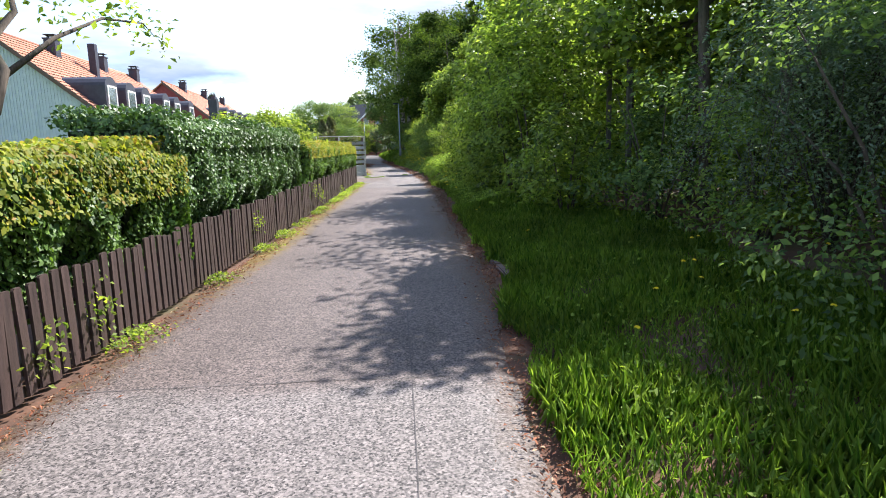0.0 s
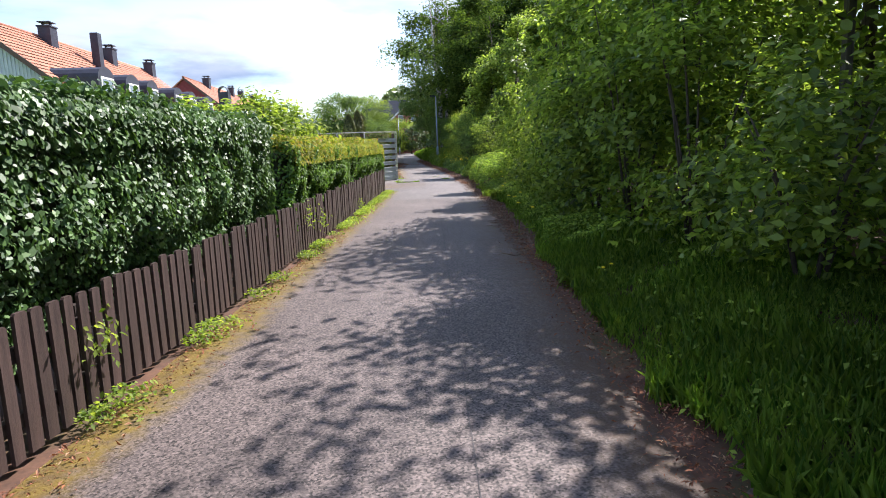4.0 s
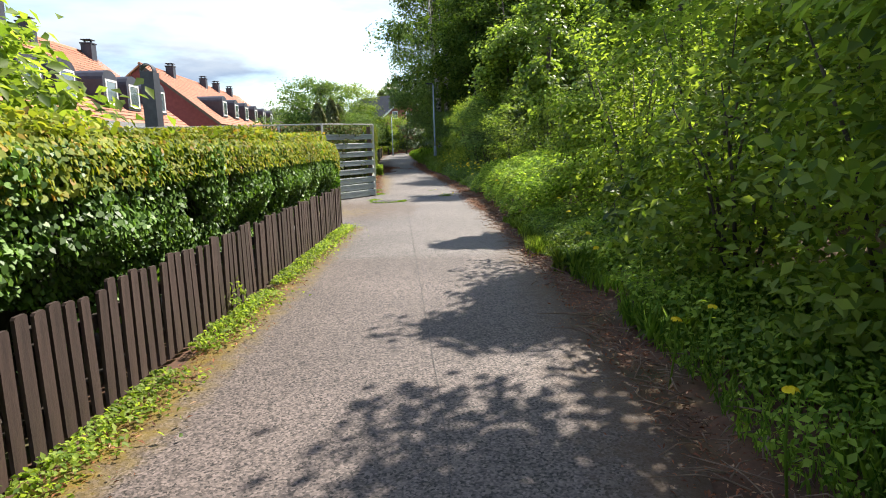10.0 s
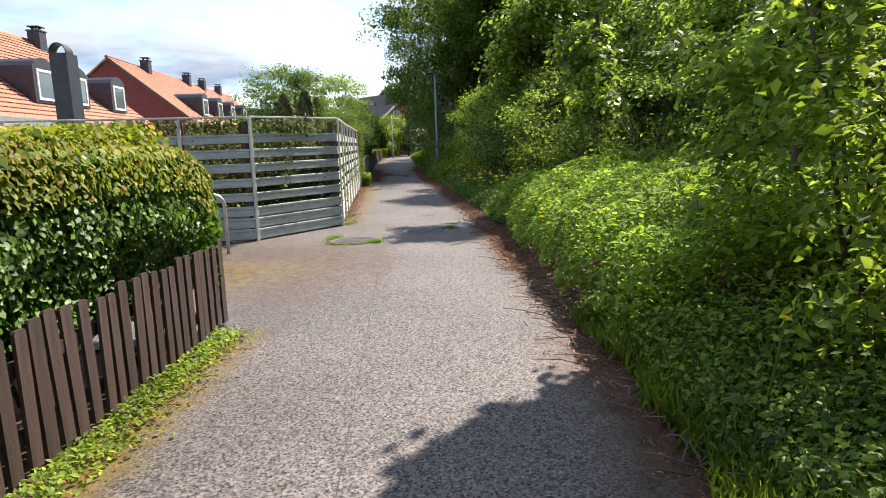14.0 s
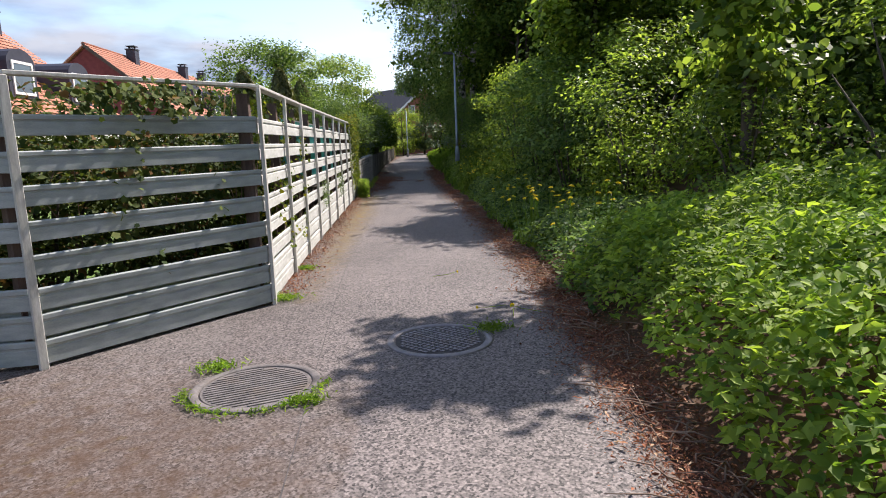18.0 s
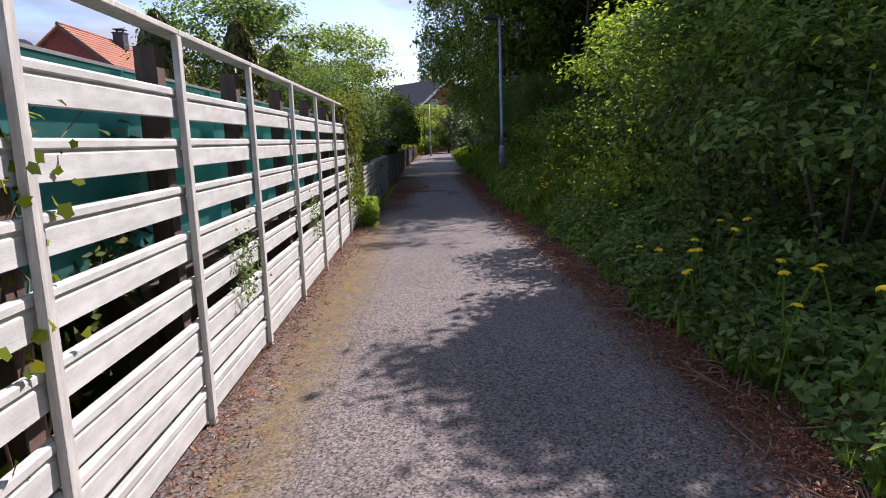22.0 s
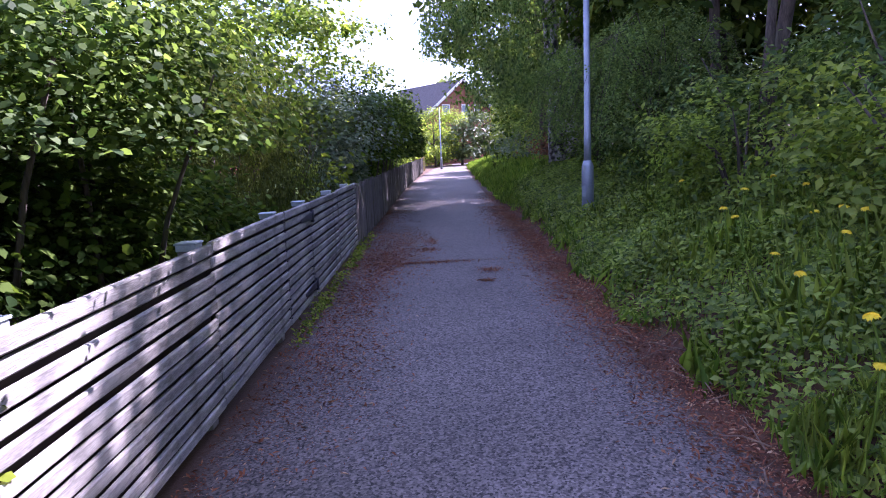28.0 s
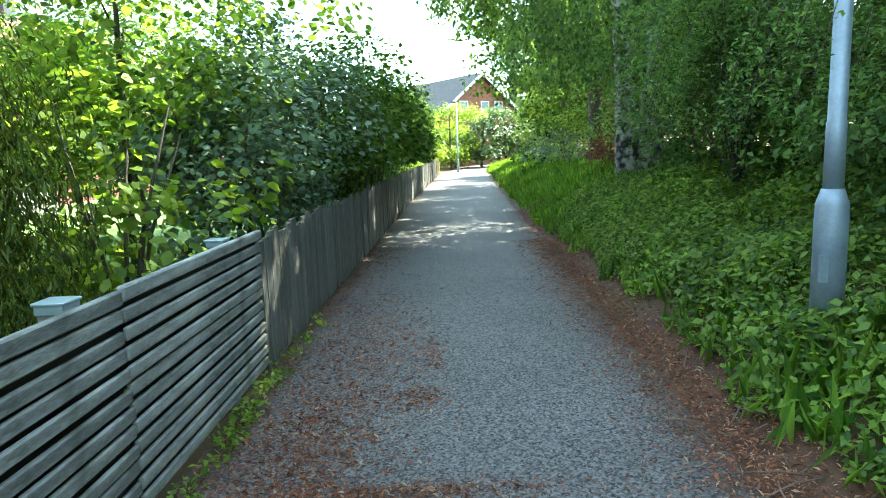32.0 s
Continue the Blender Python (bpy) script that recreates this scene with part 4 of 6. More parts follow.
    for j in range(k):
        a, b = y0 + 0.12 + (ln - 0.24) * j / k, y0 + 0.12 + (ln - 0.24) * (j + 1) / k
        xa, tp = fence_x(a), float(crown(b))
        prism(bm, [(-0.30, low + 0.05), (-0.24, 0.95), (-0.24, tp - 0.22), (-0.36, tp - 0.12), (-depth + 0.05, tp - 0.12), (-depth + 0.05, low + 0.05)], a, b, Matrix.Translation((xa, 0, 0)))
    part("shade_core", bm, L_CORE, t).location = -Vector(off)


# near-black colour for the shade between the leaves
L_CORE = surface("hedge_inner_shade", (0.008, 0.014, 0.006), (0.022, 0.032, 0.012), 14, 0.9, 0.8, 60)
hedge("clipped hedge with yellow-green new tops above picket fence", -1.5, 8.6, 1.50, 0.95, L_HEDGE, L_HEDGETOP, 0.049, 3300, 0.45)
hedge("tall dark glossy clipped hedge above picket fence", 8.3, 15.1, 1.80, 1.0, L_HOLLY, L_HOLLY, 0.049, 3000, 0.3)
hedge("clipped hedge with yellow-green new tops above picket fence", 16.1, 27.4, 1.54, 1.0, L_HEDGE, L_HEDGETOP, 0.049, 3300, 0.32, slump=0.3)


# ---- street lamps ----
def street_lamp(at, top, label):
    t = thing("street_lamp", label, "street lamp", "street lamps", at=at)
    bm = bmesh.new()
    lathe(bm, [(0.085, -0.1), (0.085, 0.62), (0.082, 0.72), (0.056, 0.80)], 18)
    part("base_sleeve", bm, M_POLE, t)
    bm = bmesh.new()
    lathe(bm, [(0.052, 0.80), (0.050, 1.15), (0.046, 1.16), (0.036, top)], 14)
    part("pole", bm, M_POLE, t)
    bm = bmesh.new()
    tube(bm, [(0, 0, top - 0.01), (-0.02, 0, top + 0.05), (-0.10, 0, top + 0.075)], [0.03, 0.028, 0.026], 10)
    part("bracket", bm, M_POLE, t)
    bm = bmesh.new()
    prism(bm, [(-0.06, -0.02), (-0.42, 0.0), (-0.43, 0.03), (-0.38, 0.07), (-0.12, 0.075), (-0.06, 0.05)], -0.09, 0.09, Matrix.Translation((0, 0, top + 0.05)))
    part("lantern", bm, M_GREYROOF, t, "flat grey lamp head")
    bm = bmesh.new()
    box(bm, -0.045, -0.012, 0.30, 0.0, 0.012, 0.45, Matrix.Translation((-0.05, -0.075, 0)))
    part("hatch", bm, M_POLE, t)


street_lamp((2.85, 53.3, 0.42), 4.25, "grey steel street lamp on the bank beside path")
street_lamp((1.32, 93, 0.1), 4.5, "far grey steel street lamp at the path's end")


# ---- steel hoops ----
def hoop(a, b, h, label):
    t = thing("hoop_barrier", label, "barrier", "steel hoops", at=(*a, 0))
    a, b = Vector((0, 0, 0)), Vector((b[0] - a[0], b[1] - a[1], 0))
    pts, d, r = [(0, 0, -0.05)], b.normalized(), 0.16
    pts += [(0, 0, h - r)] + [tuple(d * (r - r * math.cos(u)) + Vector((0, 0, h - r + r * math.sin(u)))) for u in np.linspace(0.25, math.pi / 2, 6)]
    pts += [tuple(b - d * (r - r * math.cos(u)) + Vector((0, 0, h - r + r * math.sin(u)))) for u in np.linspace(math.pi / 2, 0.25, 6)] + [tuple(b + Vector((0, 0, h - r))), tuple(b + Vector((0, 0, -0.05)))]
    bm = bmesh.new()
    tube(bm, pts, 0.024, 12)
    part("tube", bm, M_METAL, t)


hoop((-2.03, 31.35), (-4.6, 30.2), 0.86, "galvanised steel hoop barrier at the side entrance")
hoop((-3.25, 32.15), (-5.6, 31.15), 0.86, "galvanised steel hoop barrier at the side entrance")


# ---- manhole covers ----
M_WORNRING = surface("worn_tarred_iron", (0.09, 0.08, 0.08), (0.19, 0.17, 0.165), 10, 0.85, 0.4, 80, (0.12, 0.08, 0.05), 5, 0.5)

def manhole(x, y, label, rough_ring):
    t = thing("manhole_cover", label, "manhole", "manhole covers", at=(x, y, 0.022))
    bm = bmesh.new()
    lathe(bm, [(0.385, -0.03), (0.385, 0.006), (0.375, 0.010), (0.335, 0.010), (0.330, 0.004), (0.330, -0.02)], 48)
    part("frame", bm, M_WORNRING if rough_ring else M_IRON, t)
    bm = bmesh.new()
    lathe(bm, [(0.322, -0.03), (0.322, 0.003), (0.318, 0.004)], 48)
    part("plate", bm, M_WORNRING if rough_ring else M_IRONDARK, t)
    bm = bmesh.new()
    step = 0.042
    if rough_ring:
        for i in range(-8, 9):
            w = math.sqrt(max(0.0, 0.30 ** 2 - (i * 0.036) ** 2))
            if w > 0.05:
                box(bm, -w, i * 0.036 - 0.010, 0.003, w, i * 0.036 + 0.010, 0.010, Matrix.Rotation(0.35, 4, "Z"))
    for i in range(-9, 10) if not rough_ring else ():
        for j in range(-9, 10):
            u, v = (i + 0.5) * step, (j + 0.5) * step
            px, py = (u - v) * 0.7071, (u + v) * 0.7071
            if math.hypot(px, py) < 0.295:
                box(bm, -0.0145, -0.0145, 0.003, 0.0145, 0.0145, 0.010, Matrix.Translation((px, py, 0)) @ Matrix.Rotation(math.pi / 4, 4, "Z"))
    part("tread_studs", bm, M_WORNRING if rough_ring else M_IRON, t)




manhole(0.87, 32.66, "cast iron manhole cover with diamond studs, set in asphalt", False)
manhole(-0.28, 31.95, "worn manhole cover ringed with grass, set in asphalt", True)


# ---- trees and shrubs ----
def limbs(bm, height, radius, crown_z, spread, count, bend=0.3, z0=-0.2):
    top = Vector((RNG.normal(0, bend), RNG.normal(0, bend), height))
    mid = top * 0.5 + Vector((RNG.normal(0, bend * 0.5), RNG.normal(0, bend * 0.5), 0))
    tube(bm, [(0, 0, z0), (0.02, 0, 0.25), mid, top], [radius * 1.35, radius, radius * 0.7, radius * 0.15], 9)
    for k in range(count):
        f = crown_z + (0.95 - crown_z) * (k + RNG.random()) / count
        p = mid * 2 * f if f < 0.5 else mid + (top - mid) * (f - 0.5) * 2
        a = 2.4 * k + RNG.random()
        ln = spread * (0.5 + 0.6 * RNG.random()) * (1.15 - 0.6 * f)
        q = p + Vector((math.cos(a) * ln * 0.5, math.sin(a) * ln * 0.5, ln * 0.30))
        e = p + Vector((math.cos(a) * ln, math.sin(a) * ln, ln * 0.45 + 0.2))
        tube(bm, [p, q, e], [radius * 0.38, radius * 0.22, radius * 0.06], 6)


def tree(label, x, y, height, crown, base, leaf_mat, clump_n, per, size, trunk_r=0.12, clump=0.42, droop=None, bark=None, aspect=0.55, shell=0.45, outline=None):
    """A tree: tapered trunk with limbs, and a crown of leaf clumps. crown: radii in x and y; base: where the crown begins."""
    reseed(x, y, height)
    z = float(bank(x, y))
    t = thing("tree", label, "tree", at=(x, y, z))
    bm = bmesh.new()
    limbs(bm, height * 0.93, trunk_r, max(0.25, base / height), min(crown) * 0.9, 9)
    part("trunk", bm, bark or M_BARK, t)
    rz = (height - base) / 2
    p, out = boughs((0, 0, base + rz), (*crown, rz), clump_n, clump, per, max(14, clump_n // 8), shell)
    foliage("crown", p, out, size, leaf_mat, t, aspect=aspect, droop=None if droop is None else np.array(droop) * np.ones((len(p), 1)), outline=outline)
    return t


def shrub(label, x, y, radii, leaf_mat, clump_n, per, size, clump=0.22, z=None, stems=4, aspect=0.55, lift=0.9, name="shrub", wall=None, outline=None):
    """A bush of leaf clumps on a few stems."""
    reseed(x, y, radii[2])
    z = float(bank(x, y)) if z is None else z
    t = thing(name, label, "shrub", at=(x, y, z))
    p, out = boughs((0, 0, radii[2] * lift), radii, clump_n, clump * 0.9, per, max(12, clump_n // 6), 0.4)
    keep = p[:, 2] > 0.02
    if wall:  # the line of a fence, behind which it stays up to the fence's top
        keep &= p[:, 0] + x < np.where(p[:, 2] < wall[1], wall[0], wall[0] + (wall[2] if len(wall) > 2 else 0.35))
    foliage("leaves", p[keep], out[keep], size, leaf_mat, t, aspect=aspect, outline=outline)
    for k in range(stems):
        bm = bmesh.new()
        a = 2 * math.pi * k / stems + RNG.random()
        e = Vector((math.cos(a) * radii[0] * 0.7, math.sin(a) * radii[1] * 0.7, radii[2] * (1.1 + 0.5 * RNG.random())))
        tube(bm, [(0.05 * math.cos(a), 0.05 * math.sin(a), -0.1), e * 0.5 + Vector((0, 0, 0.15)), e], [0.022, 0.015, 0.005], 5)
        part("stem", bm, M_BARK, t)
    return t


# ---- lawns of the gardens ----
M_LAWN = surface("lawn", (0.07, 0.13, 0.02), (0.15, 0.24, 0.04), 5, 0.9, 0.5, 70, (0.10, 0.12, 0.03), 0.7, 0.5)
bm = bmesh.new()
for y0, y1 in ((-20, 27), (34.5, 96)):
    box(bm, -60, y0, -0.016, -1.3 if y0 > 0 else -4.6, y1, -0.004)
box(bm, -60, 27.0, -0.016, -9.0, 34.5, -0.004)
tagged(part("lawn", bm, M_LAWN), "green garden lawn behind the fences", "lawn", kind="structure")


# ---- terraced houses ----
def roof_tiles(parent, y0, y1, xr, zr, xe, ze):
    """Courses of tiles, each a slightly tilted strip with waves along it, laid on the slope that faces the path."""
    n = 24
    d = Vector((xe - xr, 0, ze - zr))
    up = Vector((-d.z, 0, d.x)).normalized()
    if up.z < 0:
        up = -up
    for k in range(n):
        bm = bmesh.new()
        a, b = Vector((xr, 0, zr)) + d * (k / n), Vector((xr, 0, zr)) + d * ((k + 1.12) / n)
        cols = int((y1 - y0) / 0.15)
        va = []
        for j in range(cols + 1):
            y = y0 + (y1 - y0) * j / cols
            lift = 0.030 * (j % 2)
            va.append((bm.verts.new(a + up * (0.02 + lift) + Vector((0, y, 0))), bm.verts.new(b + up * (0.07 + lift) + Vector((0, y, 0)))))
        for p, q in zip(va, va[1:]):
            bm.faces.new([p[0], q[0], q[1], p[1]])
        part("tile_course", bm, M_TILE, parent, "orange-red clay tiles")


def dormer(parent, x, y, z, w=1.95, h=1.95, deep=3.4):
    """A dormer with a rounded sheet-metal roof and a white window."""
    bm = bmesh.new()
    out = [(-w / 2, 0), (w / 2, 0), (w / 2, h * 0.72)] + [(w / 2 * math.cos(u), h * 0.72 + h * 0.28 * math.sin(u)) for u in np.linspace(0.3, math.pi - 0.3, 7)] + [(-w / 2, h * 0.72)]
    m = Matrix.Translation((x, y, z)) @ Matrix.Rotation(math.pi / 2, 4, "Z")
    prism(bm, out, 0, deep, m)
    d = part("dormer", bm, M_BLACKMETAL, parent, "black sheet metal dormer with rounded top")
    bm = bmesh.new()
    for a in ((-0.72, 0.12, 0.72, 0.22), (-0.72, 1.34, 0.72, 1.44), (-0.72, 0.22, -0.62, 1.34), (0.62, 0.22, 0.72, 1.34)):
        box(bm, a[0], -0.05, a[1], a[2], 0.01, a[3], m)
    part("window_frame", bm, M_FRAMEWHITE, d)
    bm = bmesh.new()
    box(bm, -0.62, -0.02, 0.22, 0.62, 0.005, 1.34, m)
    part("pane", bm, M_GLASS, d)


def chimney(parent, x, y, z, h=1.5, w=0.66):
    bm = bmesh.new()
    box(bm, x - w / 2, y - w * 0.6, z - 0.8, x + w / 2, y + w * 0.6, z + h - 0.5)
    box(bm, x - w / 2 - 0.05, y - w * 0.6 - 0.05, z + h - 0.5, x + w / 2 + 0.05, y + w * 0.6 + 0.05, z + h - 0.42)
    c = part("chimney", bm, M_BLACKMETAL, parent, "black metal-clad chimney")
    bm = bmesh.new()
    for s in (-0.2, 0.2):
        box(bm, x + s - 0.05, y - 0.05, z + h - 0.42, x + s + 0.05, y + 0.05, z + h - 0.25)
    box(bm, x - w / 2, y - w * 0.6, z + h - 0.25, x + w / 2, y + w * 0.6, z + h - 0.20)
    part("cowl", bm, M_BLACKMETAL, c)


def terrace(label, y0, y1, wall, chimneys, dormers, zr=8.15, skylights=(), pipes=()):
    xr, xe, ze = -20.0, -13.7, zr - 5.17
    t = thing("terraced_house", label, "house", "terraced houses", at=(0, 0, 0))
    bm = bmesh.new()
    prism(bm, [(-25.9, -0.1), (-14.1, -0.1), (-14.1, ze + 0.12), (-20, zr - 0.2), (-25.9, ze + 0.12)], y0, y1)
    part("wall", bm, wall, t)
    if wall is M_CORRUGATED:
        bm = bmesh.new()
        for x in np.arange(-25.8, -14.15, 0.16):
            hh = zr - 0.25 - abs(x + 20) * 0.82
            box(bm, x, y0 - 0.03, 0, x + 0.07, y0 - 0.002, hh)
        part("cladding", bm, wall, t)
    roof_tiles(t, y0 - 0.25, y1 + 0.25, xr, zr, xe, ze)
    bm = bmesh.new()
    prism(bm, [(xr, zr - 0.02), (xr, zr - 0.14), (-26.3, ze - 0.1), (-26.3, ze + 0.02)], y0 - 0.25, y1 + 0.25)
    part("back_roof", bm, M_TILE, t)
    bm = bmesh.new()
    prism(bm, [(xr, zr + 0.06), (xe - 0.02, ze + 0.06), (xe - 0.02, ze - 0.22), (xr, zr - 0.22)], y0 - 0.30, y0 - 0.255)
    part("bargeboard", bm, M_BROWNPOST, t)
    bm = bmesh.new()
    tube(bm, [(xr, y0 - 0.25, zr + 0.02), (xr, y1 + 0.25, zr + 0.02)], 0.12, 8)
    part("ridge_cap", bm, M_TILE, t)
    for y in skylights:
        slope = Matrix.Translation((xr, y, zr)) @ Matrix.Rotation(math.atan2(zr - ze, xe - xr), 4, "Y")
        bm = bmesh.new()
        for b in ((4.2, -0.42, 4.28, 0.42), (5.22, -0.42, 5.3, 0.42), (4.28, -0.42, 5.22, -0.35), (4.28, 0.35, 5.22, 0.42)):
            box(bm, b[0], b[1], 0.08, b[2], b[3], 0.17, slope)
        w = part("skylight", bm, M_FRAMEWHITE, t)
        bm = bmesh.new()
        box(bm, 4.28, -0.35, 0.10, 5.22, 0.35, 0.14, slope)
        part("pane", bm, M_GLASS, w)
    for y in chimneys:
        chimney(t, xr + 0.5, y, zr - 0.3, 1.3)
    for y in pipes:
        bm = bmesh.new()
        box(bm, -18.55, y - 0.28, zr - 1.6, -18.1, y + 0.28, zr + 0.75)
        part("slim_chimney", bm, M_BLACKMETAL, t)
    for y in dormers:
        dormer(t, -14.5, y, zr - 4.34)
    return t


terrace("terraced houses with orange tile roof and pale blue gable", 39.7, 63.6, M_CORRUGATED, [46.6, 54.9, 62.6], [41.2, 44.6, 47.7, 52.6, 55.8, 60.5], skylights=[50.2], pipes=[50.0])
terrace("terraced houses with orange tile roof and red gable", 73.5, 112, M_REDWALL, [80, 91.4, 97, 104], [78.5, 83.5, 88.5, 94, 99.5, 105], 8.7)


def carports():
    t = thing("carport", "flat-roofed white garden outbuilding behind the hedges", "outbuilding", at=(0, 0, 0))
    bm = bmesh.new()
    box(bm, -14.3, 38.5, -0.05, -11.2, 69, 1.95)
    part("wall", bm, M_OLDBOARD, t)
    bm = bmesh.new()
    box(bm, -14.4, 38.2, 1.95, -10.8, 69.3, 2.18)
    part("roof", bm, M_FRAMEWHITE, t, "flat roof with pale fascia")
    f = thing("flue_stack", "tall black metal chimney stack with arched top", "chimney", at=(-9.4, 43.35, 0))
    bm = bmesh.new()
    prism(bm, [(-0.25, -0.05), (0.25, -0.05), (0.25, 4.55), (-0.25, 4.55)], -0.36, 0.36)
    part("shaft", bm, M_BLACKMETAL, f)
    bm = bmesh.new()
    arc = np.linspace(0.0, math.pi, 13)
    prism(bm, [(0.26 * math.cos(u), 4.555 + 0.30 * math.sin(u)) for u in arc] + [(0.23 * math.cos(u), 4.555 + 0.27 * math.sin(u)) for u in arc[::-1]], -0.36, 0.10)
    part("arched_cowl", bm, M_BLACKMETAL, f)


carports()


def gable_house(label, at, turn, wall, roof, half, ze, zr, length):
    t = thing("house", label, "house", at=at)
    r = Matrix.Rotation(radians(turn), 4, "Z")
    bm = bmesh.new()
    prism(bm, [(-half, -0.1), (half, -0.1), (half, ze), (0, zr - 0.15), (-half, ze)], 0, length, r)
    part("wall", bm, wall, t)
    for s in (-1, 1):
        bm = bmesh.new()
        e = half + 0.5
        sl = (zr - ze) / half
        prism(bm, [(0, zr + 0.1), (0, zr - 0.08), (s * e, ze - sl * 0.5 - 0.08), (s * e, ze - sl * 0.5 + 0.1)], -0.6, length + 0.4, r)
        part("roof", bm, roof, t)
        bm = bmesh.new()
        prism(bm, [(0, zr + 0.14), (0, zr - 0.14), (s * e, ze - sl * 0.5 - 0.16), (s * e, ze - sl * 0.5 + 0.14)], -0.68, -0.602, r)
        part("bargeboard", bm, M_FRAMEWHITE, t)
    for x in (-half * 0.45, half * 0.15, half * 0.55):
        bm = bmesh.new()
        box(bm, x - 0.5, -0.05, ze - 0.4, x + 0.5, 0.0, ze + 0.7, r)
        w = part("window", bm, M_FRAMEWHITE, t)
        bm = bmesh.new()
        box(bm, x - 0.4, -0.07, ze - 0.3, x + 0.4, -0.052, ze + 0.6, r)
        part("pane", bm, M_GLASS, w)
    return t


gable_house("brown gabled house with grey roof beyond the path", (3.8, 112, 0), 35, M_BROWNWALL, M_GREYROOF, 4.2, 5.4, 8.6, 11)
gable_house("low brown-roofed house far beyond the fences", (-14, 128, 0), 40, M_BROWNWALL, M_BROWNPOST, 4.0, 3.2, 6.0, 9)


# ---- the wood on the right ----
def wood():
    # several slim trees are added only for the shadows they throw on the path
    near = [  # y, distance beyond the path's edge, height, crown radius, crown base, leaf
        (7.5, 4.6, 5.2, 0.9, 1.8, L_TREE), (9.3, 4.2, 5.8, 0.9, 3.0, L_TREE), (10.5, 3.6, 6.4, 1.05, 3.1, L_TREE), (12.0, 4.0, 6.6, 1.1, 3.6, L_TREE), (7.6, 6.4, 6.4, 1.9, 1.2, L_TREE), (11.2, 5.2, 7.0, 2.0, 0.9, L_TREE), (14.6, 3.9, 7.0, 2.2, 0.8, L_TREE), (18.2, 3.6, 7.6, 2.2, 0.5, L_TREE)]
    near += [(20.9, 3.3, 7.6, 1.5, 0.6, L_TREE), (24.6, 2.5, 5.4, 0.65, 3.6, L_TREE), (22.4, 6.0, 7.8, 2.1, 0.4, L_TREE), (25.0, 6.4, 7.6, 2.1, 0.4, L_TREE), (27.7, 2.3, 5.0, 0.55, 1.4, L_TREE), (28.2, 7.6, 6.2, 2.1, 0.5, L_TREE), (31.3, 8.0, 6.2, 2.2, 0.5, L_TREE),
        (34.6, 6.6, 5.9, 1.9, 0.6, L_TREE), (35.9, 2.9, 6.9, 0.75, 0.5, L_TREE), (41.7, 2.9, 6.0, 1.1, 0.5, L_TREE), (37.0, 6.8, 6.8, 1.9, 0.5, L_TREE), (40.6, 6.6, 7.0, 2.0, 0.5, L_TREE), (43.6, 6.6, 7.4, 2.0, 0.5, L_TREE), (43.0, 4.2, 6.0, 1.5, 0.6, L_TREE)]
    near += [(46.2, 4.6, 4.8, 1.8, 0.8, L_TREE), (50.8, 8.0, 8.6, 2.0, 1.4, L_DARK), (55.2, 3.4, 8.6, 1.6, 3.2, L_DARK), (57.2, 3.7, 12.0, 1.6, 4.0, L_DARK), (54.2, 5.4, 10.0, 2.0, 1.8, L_DARK),
        (51.0, 7.2, 8.2, 2.6, 2.0, L_DARK), (56.2, 7.4, 12.0, 3.0, 2.5, L_DARK), (60.0, 8.6, 15.0, 3.6, 3.0, L_DARK), (63.5, 6.0, 13.5, 3.2, 3.0, L_DARK)]
    for y, d, h, r, b, lm in near:
        dense = y > 44
        fine = (12 < y < 24 and d < 4.5) or r < 0.7  # small leaves where the path comes near
        tree("leafy broadleaf tree at the wood's edge", float(right_edge(y)) + d, y, h, (r, r * 1.15), b, lm, 150 if d < 5.2 and dense else 250 if dense else 200 if r > 1 else 150 if r > 0.9 else 100, 68 if fine else 74 if dense else 60 if d > 5.4 and y > 12 else 50 if y < 10 else 66, 0.115 if fine else 0.16 if dense else 0.105 if d > 5.4 else 0.125, 0.10 if r > 0.7 else 0.05, min(0.33, 0.24 * r), shell=0.45, outline=OVAL)
    # added crown, mostly above the view, that keeps sun and sky off the path
    tree("tall broadleaf tree added to shade the path", 5.4, 53.5, 7.4, (2.2, 2.2), 3.4, L_DARK, 200, 60, 0.13, 0.11, 0.30, shell=0.3, outline=OVAL)
    # two sparse crowns added to break the sun into dapples on path and fence
    tree("slender thin-crowned tree added at the wood's edge for dapples", 5.0, 52.8, 9.4, (1.6, 1.7), 3.2, L_DARK, 56, 40, 0.15, 0.07, 0.28)
    tree("slender thin-crowned tree added at the wood's edge for dapples", 6.4, 50.6, 9.2, (1.5, 1.6), 4.2, L_DARK, 56, 40, 0.15, 0.07, 0.28)
    # unseen tree, added only to throw shade on the grass
    tree("slender young tree added out of view to shade the verge", 3.3, 5.9, 4.6, (0.9, 1.0), 2.0, L_TREE, 42, 40, 0.11, 0.04, 0.22)
    for y, d, h, r in [(0, 9.5, 5.0, 3.0), (6.5, 8.8, 5.2, 3.0), (13, 8.5, 5.0, 3.0), (19.5, 8.5, 5.0, 3.0), (26, 9, 4.6, 3.2), (32, 9.8, 4.8, 3.2), (38.5, 8.8, 5.4, 3.2), (45, 9, 9.5, 3.4), (51.5, 11, 12, 3.6), (58, 12, 14, 3.8), (66, 11, 15, 4)]:
        tree("tall broadleaf tree deeper in the wood", float(right_edge(y)) + d, y, h, (r, r * 1.2), 0.3, L_SHADE, 130, 50, 0.30, 0.16, 0.5, shell=0.3)
